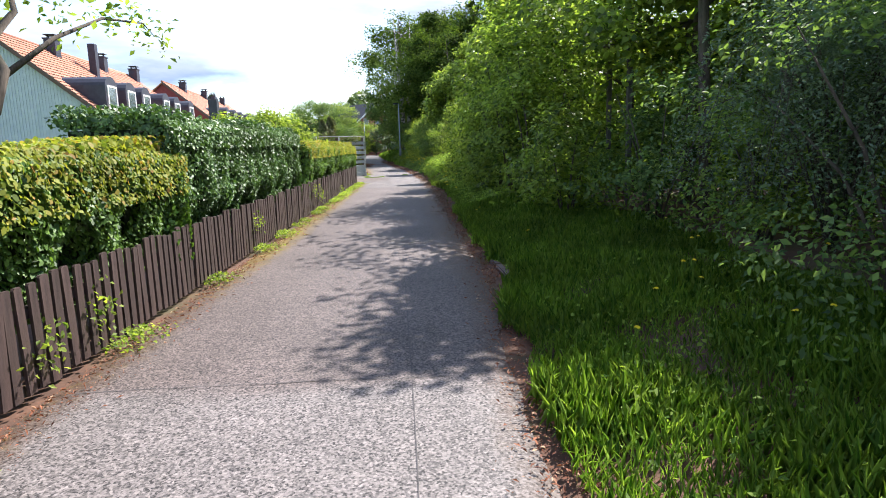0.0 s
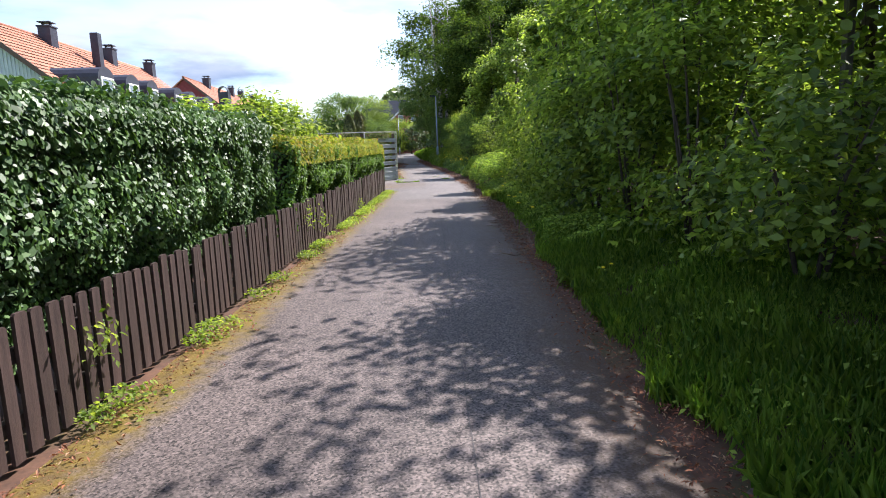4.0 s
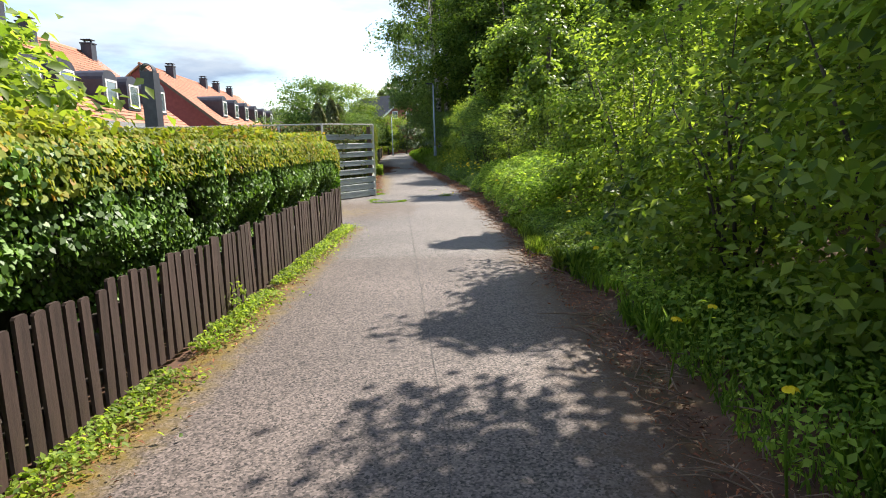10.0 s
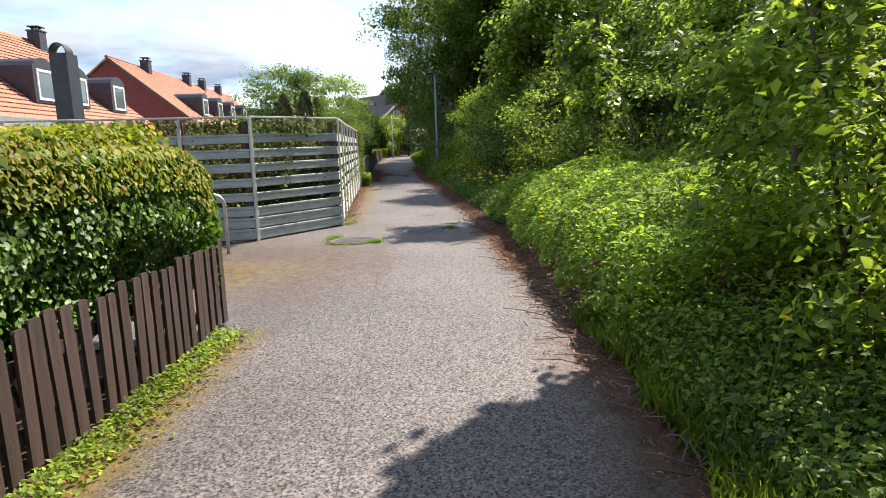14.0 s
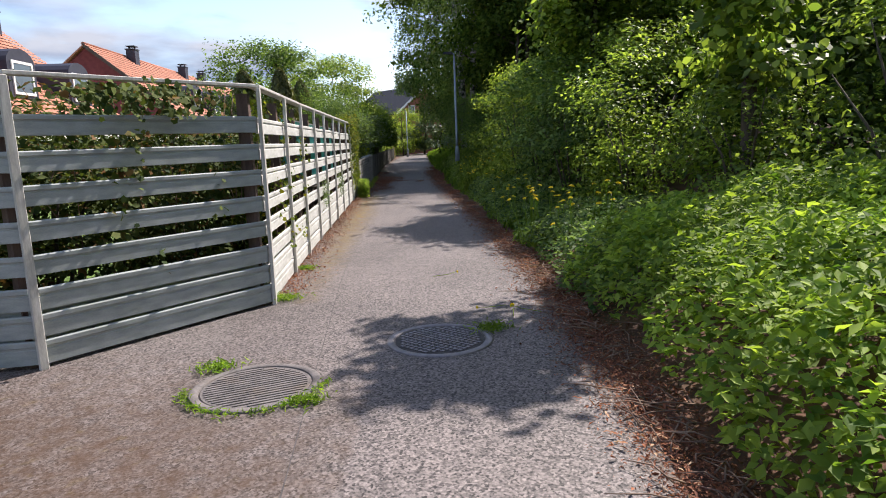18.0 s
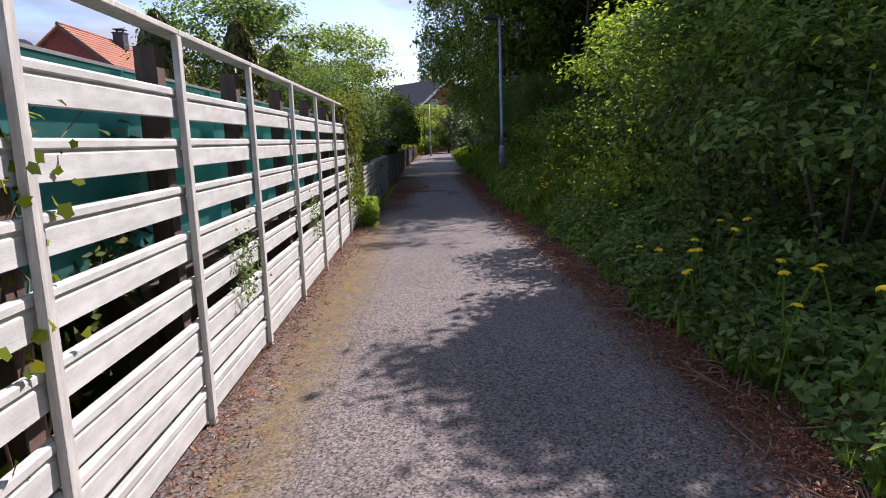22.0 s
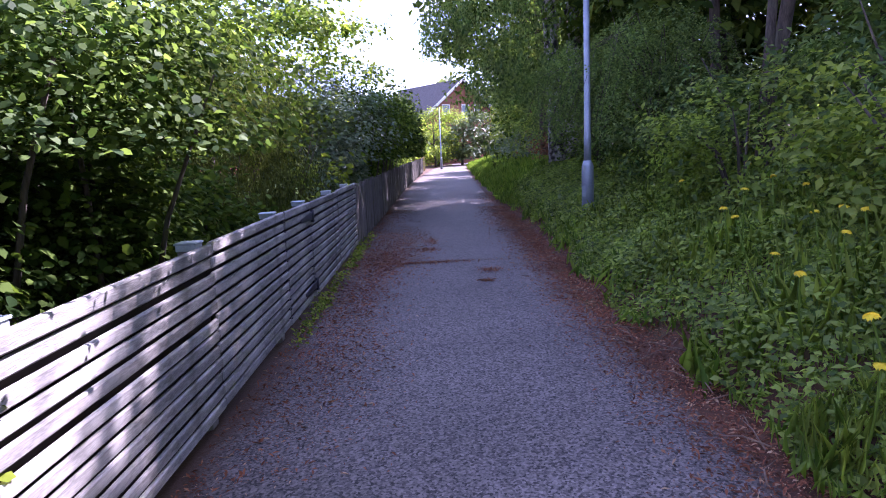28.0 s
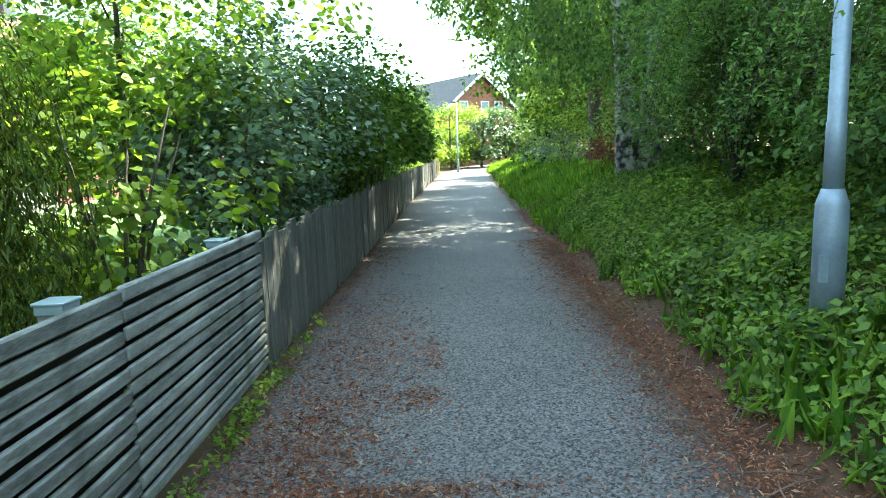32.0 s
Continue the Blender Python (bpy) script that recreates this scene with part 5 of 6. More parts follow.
    for y, d in [(-6, 4), (-14, 5), (-24, 6), (-3, 9), (-18, 10)]:
        tree("tall broadleaf tree deeper in the wood", float(right_edge(y)) + d, y, 9, (3, 3.2), 0.6, L_SHADE, 70, 30, 0.34, 0.16, 0.55)
    for k, y in enumerate(np.arange(0, 66, 2.2)):
        shrub("dark undergrowth shrub in the shade of the wood", float(right_edge(y)) + 5.6 + 0.8 * math.sin(k * 2.1), float(y), (1.4, 1.5, 1.5), L_SHADE, 64, 34, 0.17, 0.3)


def tall_end():
    for x, y, h, r, b, lm in [(6.6, 57.5, 10.5, 3.0, 1.4, L_DARK), (4.7, 67, 14, 4.1, 1.5, L_DARK), (5.2, 74, 15, 4.5, 1.5, L_DARK), (9.5, 63, 13, 3.7, 1.2, L_DARK), (9.5, 79, 13, 4.2, 1.2, L_DARK), (8.0, 87, 9, 3, 0.8, L_BRIGHT)]:
        tree("tall dark broadleaf tree leaning over the path", x, y, h, (r, r * 1.1), b, lm, 300, 52, 0.25, 0.2, 0.42, shell=0.4)


def birch():
    reseed(13)
    m, nt, b = node_mat("birch_bark")
    n, l = nt.nodes, nt.links
    co, mp, nz, rp = n.new("ShaderNodeTexCoord"), n.new("ShaderNodeMapping"), n.new("ShaderNodeTexNoise"), n.new("ShaderNodeValToRGB")
    mp.inputs["Scale"].default_value = (3.0, 3.0, 3.2)
    nz.inputs["Scale"].default_value, nz.inputs["Detail"].default_value = 2.2, 7
    rp.color_ramp.elements[0].color, rp.color_ramp.elements[1].color = (0.025, 0.022, 0.020, 1), (0.46, 0.43, 0.40, 1)
    rp.color_ramp.elements[0].position, rp.color_ramp.elements[1].position = 0.42, 0.60
    l.new(co.outputs["Object"], mp.inputs["Vector"])
    l.new(mp.outputs["Vector"], nz.inputs["Vector"])
    l.new(nz.outputs["Fac"], rp.inputs["Fac"])
    l.new(rp.outputs["Color"], b.inputs["Base Color"])
    b.inputs["Roughness"].default_value = 0.8
    x, y = 4.25, 61.6
    t = thing("birch_tree", "twin-stemmed birch with hanging leafy twigs", "tree", at=(x, y, float(bank(x, y))))
    for s, lean in ((-0.24, -0.5), (0.22, 0.35)):
        bm = bmesh.new()
        tube(bm, [(s * 0.7, 0, -0.3), (s, 0, 1.2), (s + lean * 0.25, 0.1, 4.5), (s + lean * 0.8, 0.2, 8), (s + lean * 1.2, 0.3, 12)], [0.27, 0.20, 0.17, 0.11, 0.02], 12)
        for k in range(7):
            a, z = 2.4 * k + s * 5, 3.5 + k * 1.1
            c = Vector((s + lean * 0.1 * k, 0.1, z))
            e = c + Vector((math.cos(a) * 2.1, math.sin(a) * 2.1, 0.9))
            tube(bm, [c, (c + e) / 2 + Vector((0, 0, 0.35)), e, e + Vector((math.cos(a) * 0.5, math.sin(a) * 0.5, -1.2))], [0.06, 0.04, 0.02, 0.006], 6)
        part("trunk", bm, m, t)
    strands = 1600
    a, r = RNG.random(strands) * 2 * math.pi, 3.6 * np.sqrt(RNG.random(strands))
    top = 10 - 0.6 * r + RNG.normal(0, 0.8, strands) - 6.5 * RNG.random(strands)
    ln = 1.2 + 2.6 * RNG.random(strands)
    u = RNG.random((strands, 34))
    px = (r * np.cos(a))[:, None] * (1 + 0.06 * u) + RNG.normal(0, 0.07, u.shape)
    py = (r * np.sin(a))[:, None] * (1 + 0.06 * u) + RNG.normal(0, 0.07, u.shape)
    pz = np.maximum(top[:, None] - ln[:, None] * u, np.where(px < -2.5, 3.0, 1.6) + RNG.random(u.shape))
    p = np.stack([px, py, pz], -1).reshape(-1, 3)
    p = p[(np.abs(p[:, 0]) > 0.6) | (p[:, 1] > 0.2) | (p[:, 2] > 7) | (RNG.random(len(p)) < 0.15)]  # thin before the stems
    foliage("hanging_crown", p, RNG.normal(size=p.shape) + np.array([0, 0, 0.2]), 0.085, L_SHADE, t, aspect=0.7, droop=np.array([0, 0, -1.0]) * np.ones((len(p), 1)))


wood()
tall_end()
birch()


def shelter():
    """A small old timber lean-to on posts among the shrubs."""
    t = thing("timber_shelter", "small old grey timber lean-to among the shrubs", "shelter", at=(4.1, 12.9, float(bank(4.1, 12.9))))
    for x, y in ((-0.55, 0), (0.55, 0), (-0.55, 0.9), (0.55, 0.9)):
        bm = bmesh.new()
        box(bm, x - 0.04, y - 0.04, -0.1, x + 0.04, y + 0.04, 2.92 + (0.22 if x > 0 else 0))
        part("post", bm, M_OLDBOARD, t)
    for y in (0, 0.9):
        bm = bmesh.new()
        tube(bm, [(-0.72, y - 0.06, 2.89), (0.72, y - 0.06, 3.19)], 0.05, 4)
        part("beam", bm, M_OLDBOARD, t)
        bm = bmesh.new()
        tube(bm, [(0.55, y - 0.05, 2.72), (0.25, y - 0.05, 3.07)], 0.025, 4)
        part("brace", bm, M_OLDBOARD, t)
    for k in range(8):
        bm = bmesh.new()
        box(bm, -0.78 + k * 0.195, -0.2, 0, -0.78 + k * 0.195 + 0.185, 1.1, 0.02, Matrix.Translation((0, 0, 3.09)) @ Matrix.Rotation(-0.2, 4, "Y"))
        part("roof_board", bm, M_OLDBOARD, t)


shelter()


# ---- shrubs along the wood's edge ----
def edge_shrubs():
    rows = [  # y, distance, radii, leaf, clumps, per, size
        (5.6, 3.0, (1.5, 1.6, 1.35), L_SHADE, 230, 60, 0.05), (8.4, 3.3, (1.1, 1.2, 1.0), L_TREE, 110, 45, 0.07),
        (10.2, 2.7, (0.9, 1.0, 1.2), L_SHADE, 110, 45, 0.075), (12.2, 1.9, (0.8, 1.0, 1.0), L_TREE, 120, 45, 0.085),
        (14.2, 1.9, (0.9, 1.1, 1.5), L_TREE, 130, 45, 0.095), (16.0, 1.75, (0.9, 1.0, 1.6), L_TREE, 130, 45, 0.10)]
    rows += [(17.8, 1.7, (0.85, 1.0, 1.45), L_TREE, 130, 45, 0.095), (19.4, 1.7, (0.85, 0.95, 1.3), L_BRIGHT, 120, 45, 0.085),
        (21.0, 1.5, (0.8, 0.9, 0.9), L_BRIGHT, 110, 45, 0.075), (22.8, 2.1, (0.85, 0.9, 1.35), L_BRIGHT, 130, 45, 0.075),
        (24.5, 1.8, (0.85, 0.95, 1.25), L_BRIGHT, 130, 45, 0.075), (26.2, 2.1, (0.9, 1.0, 1.15), L_BRIGHT, 120, 45, 0.075),
        (28.2, 4.3, (1.0, 1.2, 1.2), L_TREE, 100, 45, 0.08), (31.0, 3.8, (1.0, 1.2, 1.25), L_TREE, 110, 45, 0.075)]
    rows += [(29.2, 5.4, (1.2, 1.4, 1.9), L_TREE, 120, 45, 0.09), (32.0, 5.6, (1.2, 1.4, 2.0), L_TREE, 120, 45, 0.09), (34.8, 4.8, (1.1, 1.3, 1.8), L_TREE, 110, 45, 0.09),
        (33.4, 3.1, (0.9, 1.1, 1.1), L_TREE, 110, 45, 0.07), (35.4, 2.6, (0.8, 0.9, 0.95), L_TREE, 110, 45, 0.065),
        (37.6, 2.1, (0.9, 1.0, 1.2), L_TREE, 130, 45, 0.07), (39.4, 1.6, (0.85, 1.0, 1.35), L_SHADE, 150, 45, 0.075),
        (41.2, 1.5, (0.9, 0.95, 1.5), L_SHADE, 150, 45, 0.075), (43.4, 1.45, (0.85, 0.9, 1.65), L_BRIGHT, 160, 45, 0.07), (39.9, 2.9, (1.0, 1.1, 1.8), L_TREE, 130, 45, 0.08), (42.6, 3.0, (1.0, 1.1, 1.9), L_TREE, 130, 45, 0.08)]
    rows += [(45.0, 2.6, (0.9, 1.0, 1.1), L_SHADE, 110, 45, 0.07), (47.5, 3.0, (1.0, 1.1, 1.0), L_SHADE, 110, 45, 0.07),
        (48.7, 2.1, (0.8, 0.9, 0.85), L_BRIGHT, 110, 45, 0.065), (51.0, 1.9, (0.8, 0.9, 0.75), L_TREE, 110, 45, 0.065), (50.0, 3.0, (1.0, 1.2, 1.2), L_SHADE, 120, 45, 0.07), (52.4, 2.7, (1.0, 1.2, 1.1), L_SHADE, 130, 45, 0.07), (54.2, 2.2, (0.9, 1.1, 0.9), L_SHADE, 130, 45, 0.07)]
    rows += [(56.4, 2.5, (1.0, 1.3, 1.1), L_DARK, 140, 45, 0.075), (59.2, 2.4, (1.0, 1.3, 1.15), L_SHADE, 130, 45, 0.08), (62.0, 2.9, (1.0, 1.2, 1.2), L_DARK, 120, 45, 0.08),
        (64.6, 2.6, (0.9, 1.2, 1.1), L_RUSTY, 70, 40, 0.09), (67.5, 2.4, (1.0, 1.4, 1.0), L_TREE, 90, 40, 0.09),
        (71.5, 2.2, (1.0, 1.6, 0.9), L_BLUISH, 80, 40, 0.09), (77, 2.4, (1.2, 1.8, 1.2), L_TREE, 90, 40, 0.10), (83, 2.6, (1.2, 2, 1.2), L_BRIGHT, 90, 40, 0.10)]
    for y, d, r, lm, c, per, size in rows:
        if 13 < y < 27:
            r, d, c = (r[0], r[1], r[2] * 1.3), d - 0.15, int(c * 1.25)
        shrub("dense leafy shrub at the wood's edge", float(right_edge(y)) + d, y, r, lm, c, int(per * 0.82), size * 1.1, 0.20 if size < 0.08 else 0.24, stems=5)


edge_shrubs()


def arching_shrub(label, x, y, high, spread, stems, per, size, mat, lean=(0, 0)):
    """A shrub of long arching shoots set with small leaves on both sides."""
    reseed(x, y, high)
    z = float(bank(x, y))
    t = thing("arching_shrub", label, "shrub", at=(x, y, z))
    a = RNG.random(stems) * 2 * math.pi
    reach = spread * (0.35 + 0.75 * RNG.random(stems))
    rise = high * (0.55 + 0.5 * RNG.random(stems))
    u = RNG.random((stems, per)) ** 0.7
    side = RNG.normal(0, 0.05, (stems, per))
    px = np.cos(a)[:, None] * reach[:, None] * u + lean[0] * u - np.sin(a)[:, None] * side
    py = np.sin(a)[:, None] * reach[:, None] * u + lean[1] * u + np.cos(a)[:, None] * side
    pz = rise[:, None] * (1 - (1.35 * u - 0.75) ** 2 / 0.5625) * 1.0 + RNG.normal(0, 0.03, u.shape) + 0.1
    p = np.stack([px, py, pz], -1).reshape(-1, 3)
    out = RNG.normal(0, 0.5, p.shape) + np.array([0, 0, 0.8])
    keep = p[:, 2] > 0.05
    foliage("leaves", p[keep], out[keep], size, mat, t, aspect=0.5)
    for k in range(0, stems, 5):
        bm = bmesh.new()
        pts = [(math.cos(a[k]) * reach[k] * v + lean[0] * v, math.sin(a[k]) * reach[k] * v + lean[1] * v, rise[k] * (1 - (1.35 * v - 0.75) ** 2 / 0.5625) + 0.08) for v in (0.0, 0.25, 0.5, 0.75, 1.0)]
        tube(bm, pts, [0.010, 0.008, 0.006, 0.004, 0.002], 5)
        part("shoot", bm, M_BARK, t)
    return t


arching_shrub("arching grey-green small-leaved shrub above the verge", 2.75, 6.9, 2.3, 1.5, 190, 190, 0.036, L_BLUISH, (-0.2, -0.3))
arching_shrub("arching grey-green small-leaved shrub above the verge", 3.3, 5.2, 2.2, 1.4, 120, 170, 0.036, L_BLUISH, (-0.3, -0.1))
arching_shrub("dark arching shrub on the bank under the trees", 4.0, 57.0, 2.3, 1.7, 150, 170, 0.05, L_SHADE, (-0.3, -0.3))
arching_shrub("dark arching shrub on the bank under the trees", 4.3, 54.2, 2.2, 1.6, 150, 170, 0.045, L_SHADE, (-0.3, -0.4))


def leafy_branch(label, root, tip, sag, sprays, size, mat):
    """A branch reaching out of the wood, hung with large drooping leaves."""
    reseed(*root)
    root, tip = Vector(root), Vector(tip)
    t = thing("overhanging_branch", label, "branch", "overhanging branches", at=root)
    d = tip - root
    line = [d * u + Vector((0, 0, sag * 4 * u * (1 - u))) for u in np.linspace(0, 1, 7)]
    bm = bmesh.new()
    tube(bm, line, [0.022, 0.018, 0.014, 0.011, 0.008, 0.005, 0.003], 6)
    part("bough", bm, M_BARK, t)
    ps, dr = [], []
    for k in range(sprays):
        u = 0.3 + 0.7 * (k + RNG.random()) / sprays
        c = d * u + Vector((0, 0, sag * 4 * u * (1 - u)))
        e = Vector((RNG.normal(0, 0.22), RNG.normal(0, 0.22), RNG.normal(-0.05, 0.12)))
        bm = bmesh.new()
        tube(bm, [c, c + e * 0.6 + Vector((0, 0, 0.04)), c + e], [0.005, 0.004, 0.002], 4)
        part("twig", bm, M_BARK, t)
        for j in range(9):
            v = 0.25 + 0.75 * j / 8
            w = Vector((RNG.normal(), RNG.normal(), -0.6)).normalized()
            ps.append(c + e * v + w * size * 0.5)
            dr.append(w + e.normalized() * 0.8)
    p = np.array([tuple(q) for q in ps])
    foliage("leaves", p, RNG.normal(0, 0.4, p.shape) + np.array([-0.35, -0.35, 0.8]), size, mat, t, droop=np.array([tuple(q) for q in dr]), outline=OVAL, aspect=0.42)


leafy_branch("cherry branch with large drooping leaves over the verge", (4.1, 24.9, 1.4), (2.15, 23.3, 0.55), 0.25, 26, 0.125, L_TREE)
leafy_branch("cherry branch with large drooping leaves over the verge", (4.2, 24.0, 1.6), (2.5, 22.9, 1.15), 0.2, 22, 0.125, L_TREE)
leafy_branch("cherry branch with large drooping leaves over the verge", (3.4, 18.6, 1.0), (1.75, 17.3, 0.45), 0.2, 20, 0.12, L_TREE)
leafy_branch("cherry branch with large drooping leaves over the verge", (3.6, 19.6, 2.4), (1.7, 18.4, 2.2), 0.25, 26, 0.12, L_TREE)
leafy_branch("sunlit branch of broad leaves reaching over the herbs", (5.6, 32.6, 2.9), (4.2, 31.0, 2.6), 0.2, 20, 0.12, L_BRIGHT)


# ---- undergrowth ----
def cover(label, category, y0, y1, d0, d1, high, n, size, material, aspect=0.6, layers=0.6, upright=0.0, wave=1.3, name="undergrowth", lumps=0.55):
    """Herbs or grass between two lines along the path: d0 to d1 beyond its edge; leaves fill the upper share of their height."""
    reseed(y0, d0, size)
    y = y0 + (y1 - y0) * RNG.random(n)
    f = RNG.random(n)
    d = d0 + (d1 - d0) * f
    x = right_edge(y) + d
    wob = np.array([noise.noise((a * wave, b * wave, 4.0)) for a, b in zip(x, y)])
    fray = np.array([noise.noise((b * 1.1, 7.0, 2.0)) for b in y])
    keep = d > d0 + 0.22 * (fray + 0.4)
    h = high * (0.62 + lumps * wob) * np.clip((d - d0) / 0.45 + 0.30, 0.2, 1)
    z = bank(x, y) + (h * (1 - layers * RNG.random(n) ** 1.5) if upright == 0 else size * 0.42 * (1 + 0 * y))
    if upright:
        nrm = np.stack([RNG.normal(size=n), RNG.normal(size=n), 0.25 * RNG.normal(size=n)], 1)
        up = np.stack([RNG.normal(0, 0.45, n), RNG.normal(0, 0.45, n), np.ones(n)], 1)
    else:
        nrm = np.stack([-0.25 + RNG.normal(0, 0.45, n), -0.15 + RNG.normal(0, 0.45, n), np.ones(n)], 1)
        up = None
    p = np.stack([x, y, z], 1)[keep]
    grow = np.clip(0.9 + 1.3 * wob, 0.35, 1.8) if upright else 1.0
    me = leaf_mesh(name, p, nrm[keep], (size * grow * (0.6 + 0.8 * RNG.random(n)))[keep], material, aspect, None if up is None else up[keep])
    return tagged(new(name, me), label, category, kind="stuff")


cover("long green grass on the shaded verge", "grass", -3, 8.0, 0.03, 2.6, 0.3, 45000, 0.19, L_GRASS, 0.03, upright=1, name="grass")
cover("long green grass behind the timber edging", "grass", 8.0, 10.6, 0.18, 2.6, 0.3, 12000, 0.19, L_GRASS, 0.03, upright=1, name="grass")
cover("long green grass on the shaded verge", "grass", 10.6, 15.5, 0.05, 2.6, 0.3, 20000, 0.19, L_GRASS, 0.03, upright=1, name="grass")
cover("long green grass on the shaded verge", "grass", 15, 26, 0.20, 1.5, 0.3, 14000, 0.20, L_GRASS, 0.04, upright=1, name="grass")
cover("long green grass at the path's margin", "grass", 22.8, 27.2, 0.06, 1.0, 0.3, 9000, 0.19, L_BRIGHT, 0.035, upright=1, name="grass")
cover("small leafy weeds at the path's margin", "weeds", 22.8, 27.2, 0.08, 1.0, 0.3, 9000, 0.045, L_TREE, name="weeds")
cover("tall tufts of grass among the dandelions", "grass", 44.6, 47.2, 0.22, 1.1, 0.4, 2600, 0.27, L_BRIGHT, 0.025, upright=1, name="grass")
cover("low mixed weeds at the verge", "weeds", -3, 14, 0.12, 2.6, 0.22, 6000, 0.042, L_NETTLE, name="weeds")
cover("low leafy weeds below the shrubs", "weeds", 15, 27, 0.26, 2.2, 0.34, 26000, 0.05, L_NETTLE, name="weeds")
cover("dense bright green ground elder and nettles", "weeds", 26.2, 34, 0.15, 4.4, 0.95, 66000, 0.072, L_NETTLE, 0.5, 0.6, name="weeds", lumps=0.28, wave=2.2)
cover("dense green ground elder and nettles", "weeds", 33, 44.5, 0.12, 2.4, 0.45, 24000, 0.075, L_SHADE, 0.55, 0.8, name="weeds")
cover("tufts of grass between dandelions", "grass", 36, 52, 0.10, 2.2, 0.3, 9000, 0.20, L_GRASS, 0.04, upright=1, name="grass")
cover("tall tufts of grass on the bank", "grass", 45.5, 53, 0.5, 2.6, 0.45, 3600, 0.30, L_BRIGHT, 0.022, upright=1, name="grass")
cover("low leafy weeds on the bank", "weeds", 43.5, 52, 0.15, 3.0, 0.30, 40000, 0.055, L_TREE, name="weeds")
cover("rampant leafy groundcover on the bank", "weeds", 50.5, 62, 0.25, 3.6, 0.36, 62000, 0.062, L_TREE, 0.62, 0.85, name="weeds")
cover("tufts of grass on the bank", "grass", 50.5, 62, 0.2, 2.6, 0.35, 6000, 0.24, L_GRASS, 0.03, upright=1, name="grass")
cover("grassy far verge", "grass", 60, 96, 0.1, 3.0, 0.35, 24000, 0.30, L_GRASS, 0.10, upright=1, name="grass")


def litter():
    """Dead leaves, twigs and needles along the path's margins."""
    reseed(81)
    n = 130000
    y = np.r_[RNG.random(46000) * 66 - 1, 29 + 31 * RNG.random(n - 46000)]
    x = right_edge(y) + 0.10 + np.interp(y, [0, 25, 45, 60], [0.10, 0.13, 0.20, 0.26]) * RNG.normal(size=n)
    z = 0.028 + np.maximum(0, bank(x, y)) + 0.015 * RNG.random(n)
    p = np.stack([x, y, z], 1)
    m = 9000
    y2 = np.r_[RNG.random(m) * 27, 34.3 + RNG.random(m) * 12, 46 + RNG.random(m) * 14]
    x2 = np.where(y2 < 28, fence_x(y2) + 0.12, np.where(y2 < 46, -0.62, -0.50)) + np.abs(RNG.normal(0, np.where(y2 > 47, 0.33, 0.15)))
    p = np.r_[p, np.stack([x2, y2, 0.030 + 0.01 * RNG.random(3 * m)], 1)]
    for cx, cy, sx, sy, m in ((0.0, 52.7, 0.24, 0.7, 6500), (-0.1, 50.6, 0.2, 0.8, 3500), (0.45, 52.42, 0.42, 0.05, 1500), (0.55, 53.5, 0.09, 0.10, 420), (1.32, 51.75, 0.08, 0.09, 420), (1.22, 51.15, 0.045, 0.05, 180), (0.15, 54.6, 0.25, 0.8, 3200), (0.62, 54.3, 0.06, 0.2, 300), (0.0, 48.6, 0.22, 0.6, 1800)):
        q = np.stack([cx + sx * RNG.normal(size=m), cy + sy * RNG.normal(size=m), 0.030 + 0.006 * RNG.random(m)], 1)
        p = np.r_[p, q[q[:, 0] > -0.5]]
    nrm = RNG.normal(0, 0.35, p.shape) + np.array([0, 0, 1])
    me = leaf_mesh("leaf_litter", p, nrm, 0.013 + 0.036 * RNG.random(len(p)) ** 4, L_LITTER, 0.34)
    tagged(new("leaf_litter", me), "brown dead leaves and needles on the path margin", "leaf litter", kind="stuff")
    bm = bmesh.new()
    for k in range(1300):
        yy = RNG.random() * 30 + 15 if k % 3 else 18 + 44 * RNG.random()
        xx = float(right_edge(yy)) + 0.16 + 0.15 * RNG.normal()
        a, ln = RNG.random() * math.pi, 0.05 + 0.36 * RNG.random() ** 1.6
        zz = 0.036 + float(bank(xx, yy))
        d = Vector((math.cos(a) * ln, math.sin(a) * ln, 0.03 * RNG.random()))
        tube(bm, [Vector((xx, yy, zz)), Vector((xx, yy, zz)) + d * 0.5 + Vector((0.02 * RNG.normal(), 0.02 * RNG.normal(), 0.02)), Vector((xx, yy, zz)) + d], [0.005, 0.004, 0.002], 4)
    tagged(part("dry_twigs", bm, M_TWIG), "dry brown twigs heaped along the margin", "twigs", kind="stuff")


litter()


